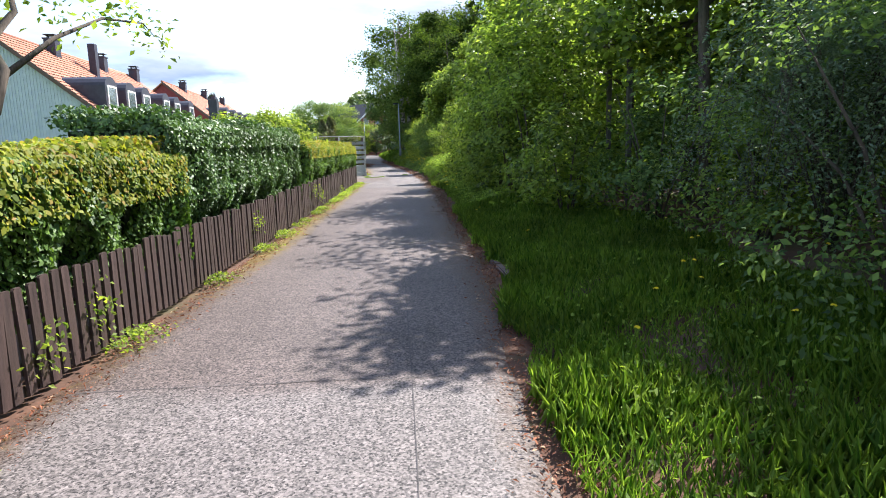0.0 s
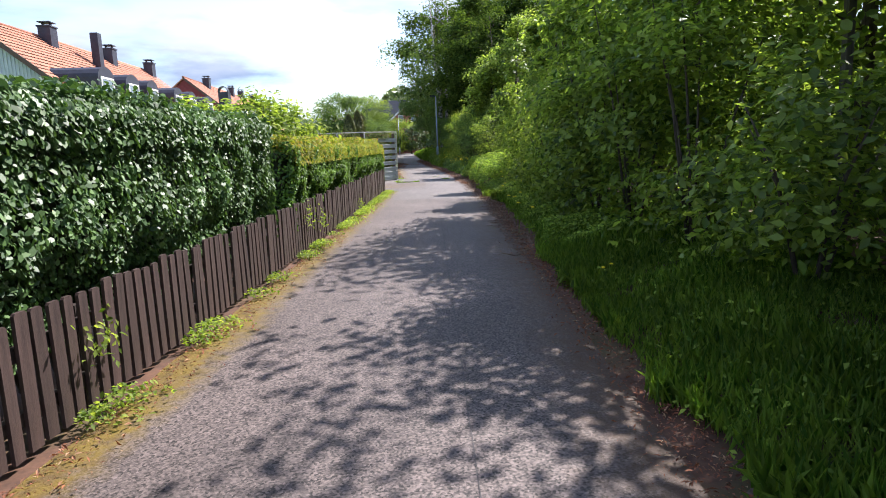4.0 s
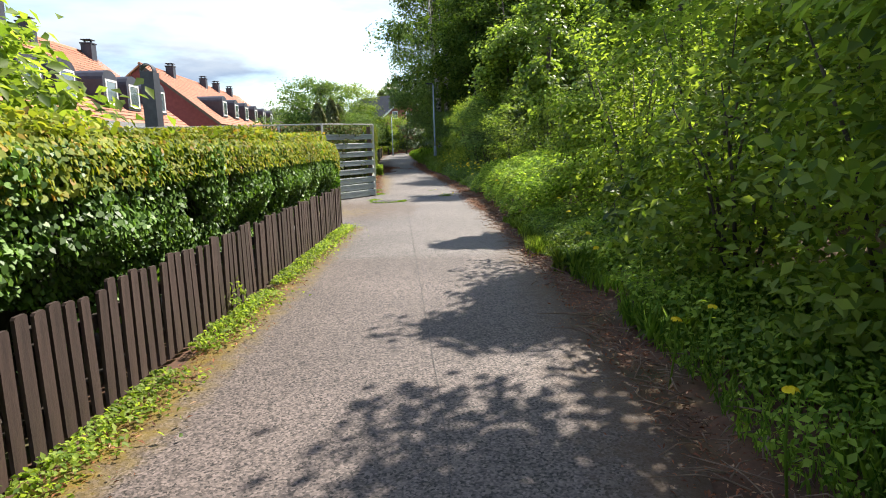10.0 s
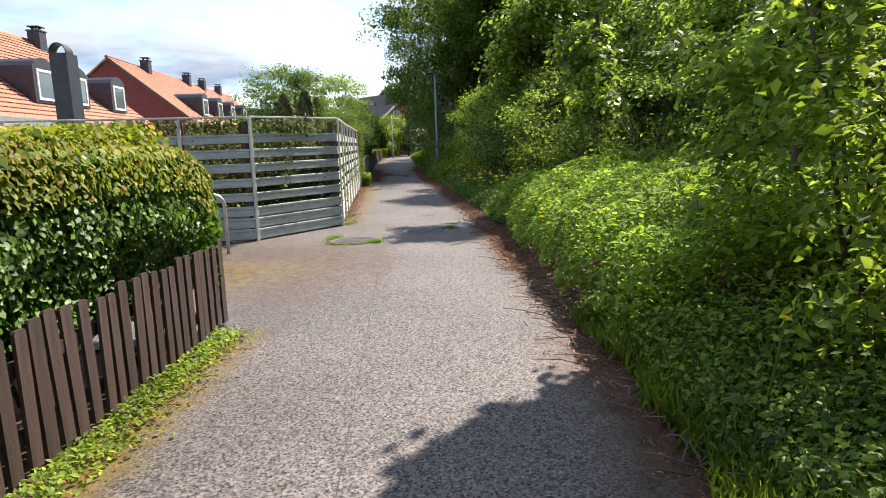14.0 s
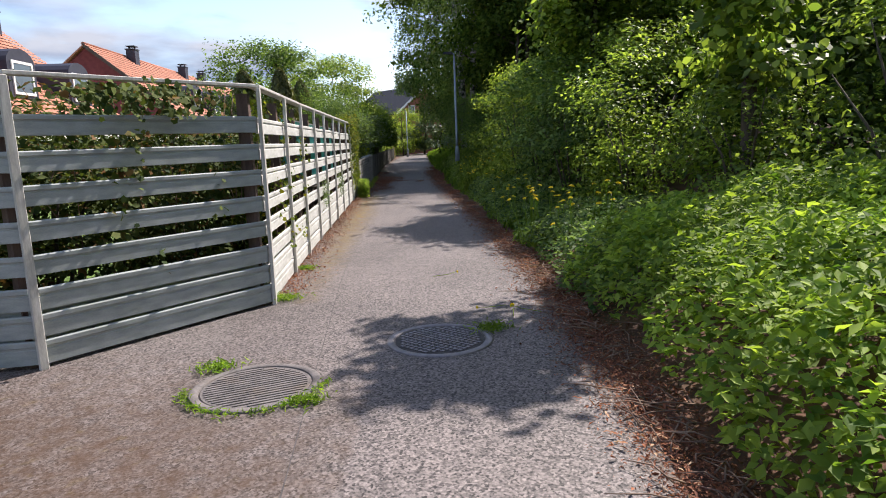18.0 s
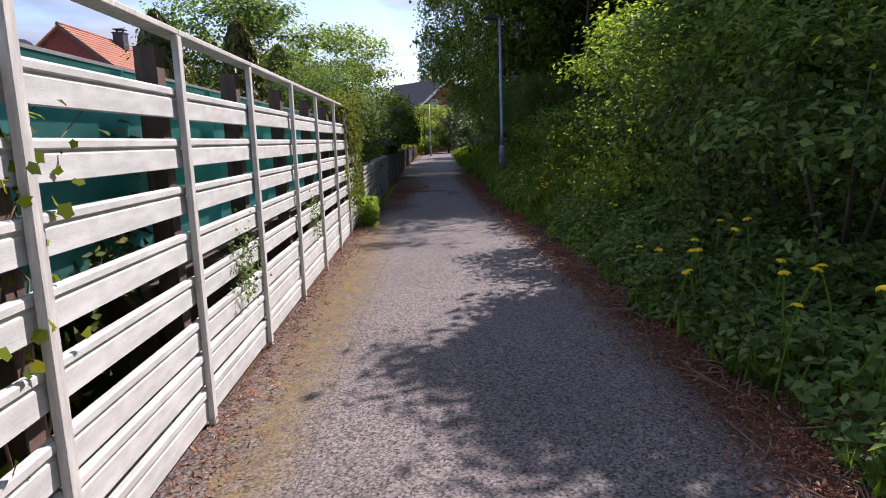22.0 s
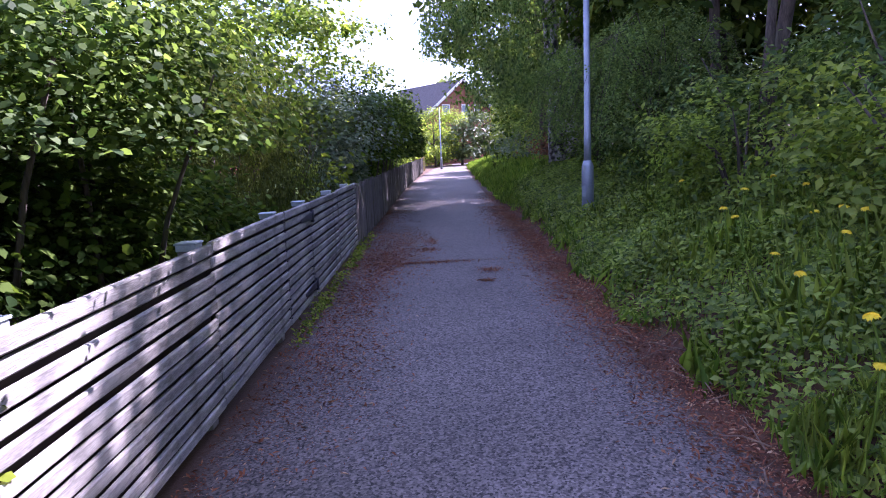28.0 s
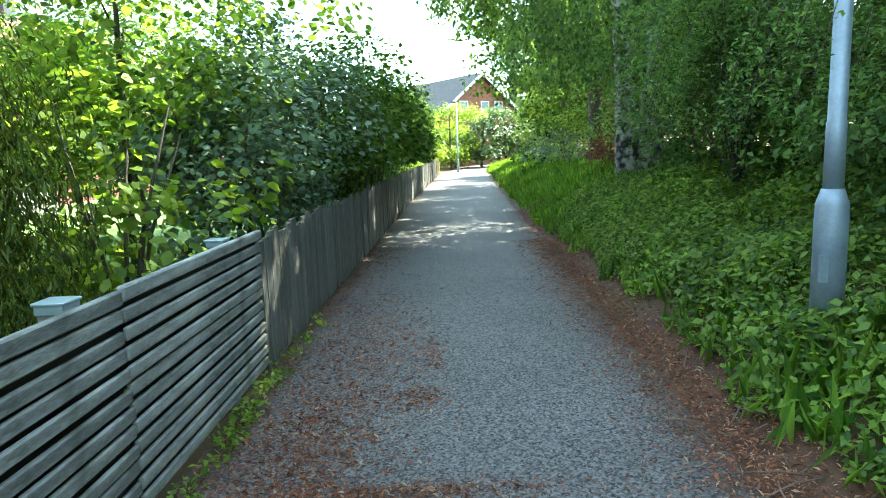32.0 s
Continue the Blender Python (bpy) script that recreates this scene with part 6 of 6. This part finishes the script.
def left_strip():
    """Weeds and moss tufts along the foot of the fences."""
    reseed(79)
    n = 17000
    y = 27.2 * RNG.random(n) ** 0.7
    x = fence_x(y) + 0.06 + 0.13 * np.abs(RNG.normal(size=n))
    w = np.array([noise.noise((0, b * 1.4, 8)) for b in y])
    k = w > np.interp(y, [0, 9, 16, 27], [0.15, 0.15, 0.06, -0.45])
    p = np.stack([x, y, 0.03 + 0.06 * RNG.random(n) * (1 + w)], 1)[k]
    me = leaf_mesh("fence_weeds", p, RNG.normal(0, 0.5, p.shape) + np.array([0.2, 0, 1]), 0.022 + 0.026 * RNG.random(len(p)), L_BRIGHT, 0.6)
    tagged(new("fence_weeds", me), "small green weeds along the fence foot", "weeds", kind="stuff")
    for yy, zz in ((5.9, 0.28), (6.6, 0.35), (16.6, 0.5), (17.4, 0.35), (21.7, 0.18), (11.2, 0.42)):
        m = 60
        q = np.stack([np.full(m, fence_x(yy) + 0.07), np.full(m, yy), np.full(m, zz)], 1) + RNG.normal(0, 1, (m, 3)) * np.array([0.05, 0.12, 0.09])
        me = leaf_mesh("hedge_sprig", q, RNG.normal(0, 0.5, q.shape) + np.array([0.8, 0, 0.4]), 0.05, L_BRIGHT, 0.55)
        tagged(new("hedge_sprig", me), "green hedge sprig poking through the pickets", "sprig", "hedge sprigs", kind="stuff")
    q = np.array([-0.42, 45.72, 0.25]) + RNG.normal(size=(1700, 3)).clip(-1.6, 1.7) * np.array([0.085, 0.19, 0.145])
    me = leaf_mesh("fence_foot_plant", q, RNG.normal(0, 0.5, q.shape) + np.array([0.4, 0, 0.8]), 0.075, L_TREE, 0.26)
    tagged(new("fence_foot_plant", me), "bright green leafy plant at the white fence's foot", "plant", kind="stuff")
    cy = np.r_[49.0 + 6.5 * RNG.random(26), 50.2, 52.9, 53.2, 53.0]
    q = np.stack([np.full(len(cy), SLAT_X + 0.09), cy, np.full(len(cy), 0.05)], 1)
    q = (q[:, None] + RNG.normal(0, 1, (len(cy), 34, 3)).clip(-1.6, 1.9) * np.array([0.045, 0.09, 0.035])).reshape(-1, 3)
    me = leaf_mesh("fence_weeds", q, RNG.normal(0, 0.5, q.shape) + np.array([0.4, 0, 0.9]), 0.028 + 0.03 * RNG.random(len(q)), L_BRIGHT, 0.6)
    tagged(new("fence_weeds", me), "small leafy weeds along the slat fence foot", "weeds", kind="stuff")
    for cx, cy, s in ((-0.62, 32.3, 0.45), (0.05, 31.65, 0.35), (1.27, 32.85, 0.5), (-0.5, 34.15, 0.5), (-0.52, 35.6, 0.35)):
        m = int(420 * s)
        a = RNG.random(m) * 2 * math.pi
        q = np.stack([cx + 0.16 * s * RNG.normal(size=m), cy + 0.12 * s * RNG.normal(size=m), 0.03 + 0.03 * RNG.random(m)], 1)
        me = leaf_mesh("grass_tuft", q, RNG.normal(0, 0.7, q.shape) + np.array([0, 0, 0.5]), 0.055, L_GRASS, 0.12)
        tagged(new("grass_tuft", me), "small grass tuft growing at a crack in the asphalt", "grass", "path tufts", kind="stuff")
    m = 330
    a = RNG.random(m) * math.pi * 1.0 + 3.2
    q = np.stack([-0.28 + (0.41 + 0.025 * RNG.normal(size=m)) * np.cos(a), 31.95 + (0.41 + 0.025 * RNG.normal(size=m)) * np.sin(a), 0.03 + 0.02 * RNG.random(m)], 1)
    me = leaf_mesh("grass_ring", q, RNG.normal(0, 0.7, q.shape) + np.array([0, 0, 0.6]), 0.042, L_GRASS, 0.14)
    tagged(new("grass_ring", me), "thin grass growing round the manhole rim", "grass", kind="stuff")


left_strip()


def timber_edging():
    """A low half-buried log edging between the path and the long grass."""
    t = thing("timber_edging", "low weathered timber edging beside the long grass", "edging", at=(0.15, 9.2, -0.04))
    for y0, y1 in ((-1.1, -0.22), (-0.18, 0.55)):
        bm = bmesh.new()
        box(bm, -0.045, y0, -0.04, 0.045, y1, 0.085, Matrix.Rotation(-0.05, 4, "Z"))
        bmesh.ops.bevel(bm, geom=bm.edges[:], offset=0.014, segments=2, affect="EDGES")
        part("log", bm, M_BROWNPOST, t)


timber_edging()


# ---- dandelions ----
def dandelions():
    reseed(18)
    t = thing("dandelion", "yellow dandelion on a thin green stalk", "flower", "dandelions", at=(0, 0, -5))
    bm = bmesh.new()
    tube(bm, [(0, 0, -0.1), (0.01, 0, 0.12), (0.0, 0.01, 0.25)], [0.004, 0.004, 0.003], 5)
    part("stalk", bm, L_GRASS, t)
    n = 60
    a, r = RNG.random(n) * 2 * math.pi, RNG.random(n) ** 0.5
    p = np.stack([0.017 * r * np.cos(a), 0.01 + 0.017 * r * np.sin(a), 0.252 + 0.006 * (1 - r)], 1)
    foliage("bloom", p, np.stack([0.8 * np.cos(a) * r, 0.8 * np.sin(a) * r, 0.6 + 0 * a], 1), 0.017, L_FLOWER, t, aspect=0.5)
    spots = [(24.5, 0.6, 2, 0.4), (22.5, 0.7, 3, 0.4), (19.5, 0.35, 3, 0.5), (17.2, 0.5, 2, 0.5), (28.4, 0.45, 3, 0.3), (29.8, 0.5, 1, 0.2), (35.4, 0.55, 5, 0.5), (36.2, 1.1, 14, 0.5), (37.0, 0.55, 12, 0.5), (38.0, 0.5, 7, 0.5),
             (39.4, 0.45, 10, 0.4), (42.4, 0.6, 5, 0.4), (46.2, 1.3, 12, 0.6), (45.6, 0.5, 9, 0.2), (46.8, 0.3, 3, 0.25), (47.3, 0.9, 10, 0.6), (48.4, 0.8, 10, 0.7), (50.2, 1.4, 4, 0.6), (9.3, 0.6, 1, 0.1), (13.1, 0.35, 2, 0.3), (4.6, 1.5, 6, 0.9), (6.5, 2.0, 6, 0.8)]
    for y, d, n, s in spots:
        for _ in range(n):
            yy, dd = y + RNG.normal() * s, d + RNG.normal() * s * 0.5
            x = float(right_edge(yy)) + max(dd, 0.1)
            copy_thing(t, pose(x, yy, float(bank(x, yy)) + np.interp(yy, [24, 25, 33, 44, 45], [0.10, 0.22, 0.36, 0.30, 0.25]) * RNG.random(), RNG.normal(0, 9), RNG.normal(0, 9), RNG.random() * 360) @ Matrix.Scale(1.0 if yy < 14 else 1.55, 4))
    for x, y, a in ((1.006, 34.81, 20), (1.50, 33.2, 80), (1.67, 33.26, 140), (1.41, 33.45, 200)):
        copy_thing(t, pose(x, y, 0.042, 0, 86, a) @ Matrix.Scale(0.8, 4))
    for o in list(t.children):
        bpy.data.objects.remove(o)
    bpy.data.objects.remove(t)


dandelions()


# ---- gardens on the left ----
def gardens():
    t = thing("garden_tree", "gnarled old fruit tree behind the hedge", "tree", at=(-5.0, 7.6, 0))
    bm = bmesh.new()
    tube(bm, [(0, 0, -0.1), (0.05, 0, 0.8), (-0.1, 0.05, 1.5)], [0.13, 0.105, 0.085], 10)
    tube(bm, [(-0.1, 0.05, 1.45), (0.25, 0.15, 1.75), (0.42, 0.30, 1.85), (0.50, 0.40, 2.2), (0.36, 0.5, 2.45), (0.52, 0.7, 2.75), (0.4, 0.9, 3.1)], [0.085, 0.075, 0.07, 0.055, 0.045, 0.03, 0.015], 9)
    tube(bm, [(0.50, 0.40, 2.15), (0.75, 0.9, 2.55), (0.9, 1.8, 2.9), (1.0, 2.9, 3.05), (0.95, 3.6, 3.0)], [0.032, 0.022, 0.016, 0.010, 0.005], 7)
    tube(bm, [(-0.1, 0.05, 1.45), (-0.5, -0.2, 2.0), (-0.8, -0.1, 2.7)], [0.1, 0.07, 0.03], 8)
    tube(bm, [(0.36, 0.5, 2.45), (0.1, 0.6, 2.6), (-0.2, 1.0, 2.7)], [0.05, 0.03, 0.012], 7)
    part("trunk", bm, M_BARK, t)
    cs = np.array([(0.45, 0.8, 2.95), (0.8, 1.2, 2.75), (0.9, 2.0, 2.95), (1.0, 3.0, 3.0), (0.95, 3.6, 2.95), (0.2, 0.7, 2.8), (-0.3, 1.0, 2.7), (0.6, 1.4, 3.1), (-0.7, 0, 2.7), (0.3, 0.3, 3.2), (0.95, 2.5, 3.1), (-0.2, 0.4, 3.0)])
    p = (cs[:, None] + RNG.normal(0, 0.14, (len(cs), 34, 3))).reshape(-1, 3)
    foliage("leaves", p, RNG.normal(0, 0.6, p.shape) + np.array([0, -0.3, 0.7]), 0.085, L_BRIGHT, t, aspect=0.6)
    shrub("bright green broad-leaved bush behind the hedge", -3.9, 21.0, (1.2, 1.35, 1.45), L_BRIGHT, 330, 46, 0.115, 0.2, 0.0)
    # behind the white fence
    # leaf colour darkened so that the gaps between the boards look shaded
    for x, y, r in [(-1.5, 34.9, (0.75, 0.8, 0.98)), (-1.5, 36.2, (0.7, 0.9, 0.98)), (-2.5, 34.0, (0.85, 0.8, 0.98)), (-3.6, 33.65, (0.85, 0.6, 0.98)), (-4.8, 33.35, (0.9, 0.6, 0.98)), (-6.2, 33.05, (0.9, 0.6, 0.98)), (-7.6, 32.75, (0.9, 0.6, 0.98)), (-1.6, 37.6, (0.7, 0.8, 0.95)), (-3.2, 35.2, (1.0, 1.0, 1.1)), (-5.4, 34.8, (1.1, 1.0, 1.1))]:
        shrub("garden shrub crowding behind the white fence, leaves darkened for shade", x, y, r, L_IVYDARK, 150, 38, 0.08, 0.2, 0.0, wall=(-0.72, 2.2) if y > 34.5 else None)
    for x, y, h, r in [(-2.9, 43.6, 3.1, 0.6), (-2.5, 46.0, 3.4, 0.62), (-2.3, 48.2, 3.3, 0.6)]:
        c = thing("conifer", "narrow dark green garden conifer", "tree", "conifers", at=(x, y, 0))
        bm = bmesh.new()
        tube(bm, [(0, 0, -0.1), (0, 0, h * 0.5), (0, 0, h * 0.95)], [0.07, 0.05, 0.01], 7)
        part("trunk", bm, M_BARK, c)
        n = 5200
        f = RNG.random(n) ** 0.8
        a = RNG.random(n) * 2 * math.pi
        rr = r * (1 - f) ** 0.5 * (0.65 + 0.45 * RNG.random(n)) * (1 + 0.2 * np.sin(a * 3 + f * 9))
        p = np.stack([rr * np.cos(a), rr * np.sin(a), 0.1 + f * h], 1)
        foliage("sprays", p, np.stack([np.cos(a), np.sin(a), 0.4 + 0 * a], 1) + RNG.normal(0, 0.4, p.shape), 0.13, L_CONIFER, c, aspect=0.35, droop=np.stack([0.5 * np.cos(a), 0.5 * np.sin(a), 1 + 0 * a], 1))
    tree("light green garden tree behind the fences", -3.6, 49.8, 5.0, (1.6, 1.6), 1.5, L_SHADE, 380, 60, 0.082, 0.06, 0.22, outline=OVAL)
    tree("light green garden tree behind the old fence", -2.3, 55.8, 5.3, (1.5, 1.7), 1.8, L_TREE, 260, 52, 0.085, 0.035, 0.22, outline=OVAL)
    tree("light green garden tree behind the fences", -5.4, 62.5, 5.2, (2.4, 2.4), 1.0, L_SHADE, 260, 50, 0.14, 0.1, 0.36)
    tree("light green garden tree behind the fences", -1.9, 81, 5.0, (1.8, 2.4), 1.0, L_DARK, 260, 60, 0.14, 0.1, 0.36)
    tree("light green garden tree behind the fences", 0.9, 101, 5.2, (2.4, 2.2), 0.3, L_BRIGHT, 160, 46, 0.16, 0.1, 0.4)
    # overhanging the slat fence
    for x, y, r, lm, c, size in [(-1.3, 46.9, (1.0, 0.8, 1.65), L_SHADE, 440, 0.075), (-1.15, 47.9, (1.0, 0.7, 1.75), L_DARK, 440, 0.075), (-2.2, 48.6, (0.9, 0.8, 1.7), L_DARK, 300, 0.085), (-3.3, 46.4, (1.3, 1.2, 1.25), L_SHADE, 260, 0.10), (-3.5, 48.6, (1.3, 1.3, 1.45), L_TREE, 260, 0.10), (-5.2, 47.5, (1.4, 1.6, 1.0), L_SHADE, 150, 0.13), (-5.4, 50.8, (1.4, 1.6, 1.1), L_SHADE, 150, 0.13), (-5.4, 54.5, (1.4, 1.6, 1.3), L_SHADE, 150, 0.13)]:
        shrub("dark leafy shrub leaning over the slat fence", x, y, r, lm, int(c * 1.15), 64, size * 0.52, 0.24, 0.0, stems=4, wall=(-1.15, 1.48, 1.25), outline=OVAL if x > -3 else None)
    # extra dark bushes that fill the shaded space under the leaning shrubs
    for x, y in ((-1.55, 46.3), (-1.65, 47.2), (-1.5, 48.1), (-1.7, 49.0), (-1.55, 49.9)):
        shrub("dense low bush added as darkness close behind the slat fence", x, y, (0.6, 0.65, 0.85), L_DARK, 150, 46, 0.06, 0.2, 0.0, stems=3, wall=(-0.72, 1.5), outline=OVAL)
    # a further dark layer, standing in for deep shade behind them
    for y in (46.6, 48.1, 49.2):
        shrub("inner bush added as darkness behind the slat fence", -2.5, y, (0.85, 1.0, 1.05), L_DARK, 230, 44, 0.10, 0.24, 0.0, wall=(-0.72, 1.05))
    y_ = thing("clipped_yew", "rounded fine-leaved evergreen bush behind the slat fence", "shrub", at=(-2.05, 52.3, 0))
    reseed(52.3)
    p, out = clumps((0, 0, 1.36), (1.10, 1.2, 1.36), 820, 0.11, 90, squash=1.3, shell=0.45)
    keep = p[:, 2] > 0.05
    out = out * np.array([1, 1, 0.4]) + RNG.normal(0, 0.5, out.shape)
    foliage("foliage", p[keep], out[keep], 0.052, L_YEW, y_, aspect=0.2, droop=np.array([0, 0, 1.0]) * np.ones((int(keep.sum()), 1)))
    for k in range(9):
        bm = bmesh.new()
        a = 0.7 * k
        tube(bm, [(0.03 * math.cos(a), 0.03 * math.sin(a), 0.1), (0.4 * math.cos(a), 0.4 * math.sin(a), 0.9), (0.85 * math.cos(a), 0.85 * math.sin(a), 2.0)], [0.022, 0.015, 0.005], 5)
        part("stem", bm, M_BARK, y_)
    bm = bmesh.new()
    tube(bm, [(0, 0, -0.1), (0.05, 0, 0.8), (0, 0, 1.9)], [0.09, 0.07, 0.03], 8)
    part("trunk", bm, M_BARK, y_)
    for x, y, r, lm, c, size, per in [(-1.6, 54.2, (0.75, 0.8, 1.2), L_BRIGHT, 80, 0.10, 26), (-2.9, 54.6, (1.0, 0.9, 1.4), L_BRIGHT, 80, 0.10, 26), (-1.5, 56.2, (0.85, 0.9, 1.45), L_BLUISH, 200, 0.075, 44),
                                 (-1.5, 57.9, (1.15, 1.0, 1.7), L_BLUISH, 240, 0.08, 44), (-0.9, 59.6, (1.3, 1.1, 1.75), L_DARK, 270, 0.085, 44), (-0.85, 62.0, (1.3, 1.2, 1.8), L_DARK, 270, 0.09, 44), (-0.9, 65, (1.25, 1.4, 1.8), L_DARK, 240, 0.09, 44),
                                 (-1.3, 69, (1.2, 1.8, 1.6), L_DARK, 240, 0.10, 44), (-1.2, 73.5, (1.2, 2, 1.6), L_DARK, 220, 0.11, 44), (-1.2, 79, (1.2, 2.4, 1.4), L_TREE, 110, 0.12, 40), (-1.2, 85, (1.2, 2.4, 1.2), L_BRIGHT, 110, 0.12, 40)]:
        shrub("tall garden shrub leaning over the old fence", x, y, r, lm, c, int(per * 0.9), size, 0.24, 0.0, stems=8, wall=(-0.68, 1.3, 1.15), outline=OVAL if y < 66 else None)
    for x, y in ((-3.4, 52.6), (-4.0, 54.0), (-4.6, 56.3)):
        s = shrub("lilac bush with purple bloom at its top", x, y, (0.8, 0.8, 1.8), L_TREE, 60, 34, 0.08, 0.22, 0.0)
        p, out = clumps((0, 0, 3.3), (0.6, 0.6, 0.3), 9, 0.08, 40)
        foliage("bloom", p, out, 0.03, L_LILAC, s, "purple flower heads", aspect=0.8, kind="stuff")


gardens()


# ---- ivy ----
def ivy(label, boxes, top, size, mat):
    reseed(*boxes[0])
    t = thing("ivy", label, "ivy", "ivy", at=(-0.6, 0.5 * (boxes[0][1] + boxes[0][4]), 0))
    ps = []
    for x0, y0, z0, x1, y1, z1, k in boxes:
        c = np.array([x0, y0, z0]) + np.array([x1 - x0, y1 - y0, z1 - z0]) * RNG.random((max(3, k // 14), 3))
        ps.append((c[:, None] + RNG.normal(0, 1, (len(c), 14, 3)) * np.array([0.04, 0.10, 0.10])).reshape(-1, 3))
    p = np.concatenate(ps)
    p[:, 2] = np.minimum(p[:, 2], top - 0.12 * RNG.random(len(p)))
    p -= np.array(t.location)
    foliage("leaves", p, RNG.normal(0, 0.45, p.shape) + np.array([0.8, -0.3, 0.5]), size, mat, t, outline=LOBED)
    bm = bmesh.new()
    for k in range(12):
        x0, y0, z0, x1, y1, z1, _ = boxes[k % len(boxes)]
        c = Vector((x0 - 0.03, y0 + (y1 - y0) * RNG.random(), z0)) - t.location
        pts = [c + Vector((0.02 * RNG.normal(), 0.06 * RNG.normal() * u * 4, (z1 - z0) * u)) for u in (0, 0.25, 0.5, 0.75, 1.0)]
        tube(bm, pts, [0.006, 0.005, 0.004, 0.003, 0.002], 5)
    part("vines", bm, M_TWIG, t)


ivy("dense ivy with pale new leaves draped over the white fence end", [(-0.66, 44.5, 1.3, -0.50, 46.0, 2.1, 2300), (-0.62, 45.3, 0.4, -0.52, 46.0, 1.4, 420), (-0.95, 44.1, 1.9, -0.5, 46.1, 2.15, 1000), (-0.60, 44.0, 0.45, -0.55, 45.4, 1.3, 300)], 2.3, 0.042, L_IVY)
ivy("loose ivy growing through the gaps of the white fence", [(-0.86, 34.2, 0.5, -0.72, 36.6, 1.95, 1500), (-0.63, 34.1, 0.4, -0.60, 36.4, 1.7, 130), (-0.66, 36.5, 0.5, -0.62, 36.75, 1.6, 70)], 1.95, 0.045, L_IVY)
ivy("ivy and dry vines behind the angled fence", [(-1.9, 33.15, 0.3, -1.2, 33.85, 1.95, 1000), (-1.3, 33.75, 0.3, -0.85, 34.1, 1.95, 600), (-2.9, 32.8, 0.4, -2.05, 33.0, 1.95, 900), (-4.0, 32.6, 0.5, -3.0, 32.8, 2.0, 900), (-6.2, 32.0, 0.6, -4.2, 32.5, 2.05, 1300), (-1.75, 32.9, 1.72, -0.9, 33.85, 1.97, 500), (-2.8, 32.62, 1.72, -1.95, 32.72, 1.97, 400), (-4.0, 32.35, 1.72, -2.9, 32.6, 1.97, 500)], 1.95, 0.055, L_IVYDARK)
ivy("little plants sprouting between the white boards", [(-0.66, 38.66, 0.58, -0.60, 38.84, 0.78, 420), (-0.66, 41.36, 0.56, -0.60, 41.56, 0.82, 460)], 1.9, 0.022, L_SHADE)


# ---- far distance ----
def distance():
    reseed(16)
    spots = [(-24, 118, 7), (-17, 112, 5.5), (-11, 120, 6.5), (-6.5, 108, 5.2), (-4.2, 99, 4.6), (-9, 101, 4.2), (-13, 99, 3.6), (-2.5, 118, 6), (3.4, 103.5, 4.4), (5.5, 104, 5.0), (-2.6, 91, 4.6), (-3.4, 95, 5.4), (9, 108, 6.5), (1.2, 106, 3.4), (12, 97, 6), (-30, 128, 8), (-38, 140, 9), (-20, 142, 8.5), (-8, 146, 9), (3, 148, 8)]
    for k, (x, y, h) in enumerate(spots):
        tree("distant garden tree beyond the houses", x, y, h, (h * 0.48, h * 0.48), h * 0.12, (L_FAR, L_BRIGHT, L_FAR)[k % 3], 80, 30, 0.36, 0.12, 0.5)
    n = 26000
    a = RNG.random(n)
    x = -130 + 250 * a
    y = 190 + 60 * RNG.random(n)
    top = 9 + 4 * np.sin(x * 0.06) + 3 * np.sin(x * 0.17 + 1) + 2 * np.sin(x * 0.41)
    z = top * RNG.random(n) ** 0.7 + 3
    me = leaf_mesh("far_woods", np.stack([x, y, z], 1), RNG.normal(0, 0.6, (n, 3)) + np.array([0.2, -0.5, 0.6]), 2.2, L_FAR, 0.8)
    tagged(new("far_woods", me), "distant wooded hillside below the sky", "woods", kind="stuff")


distance()
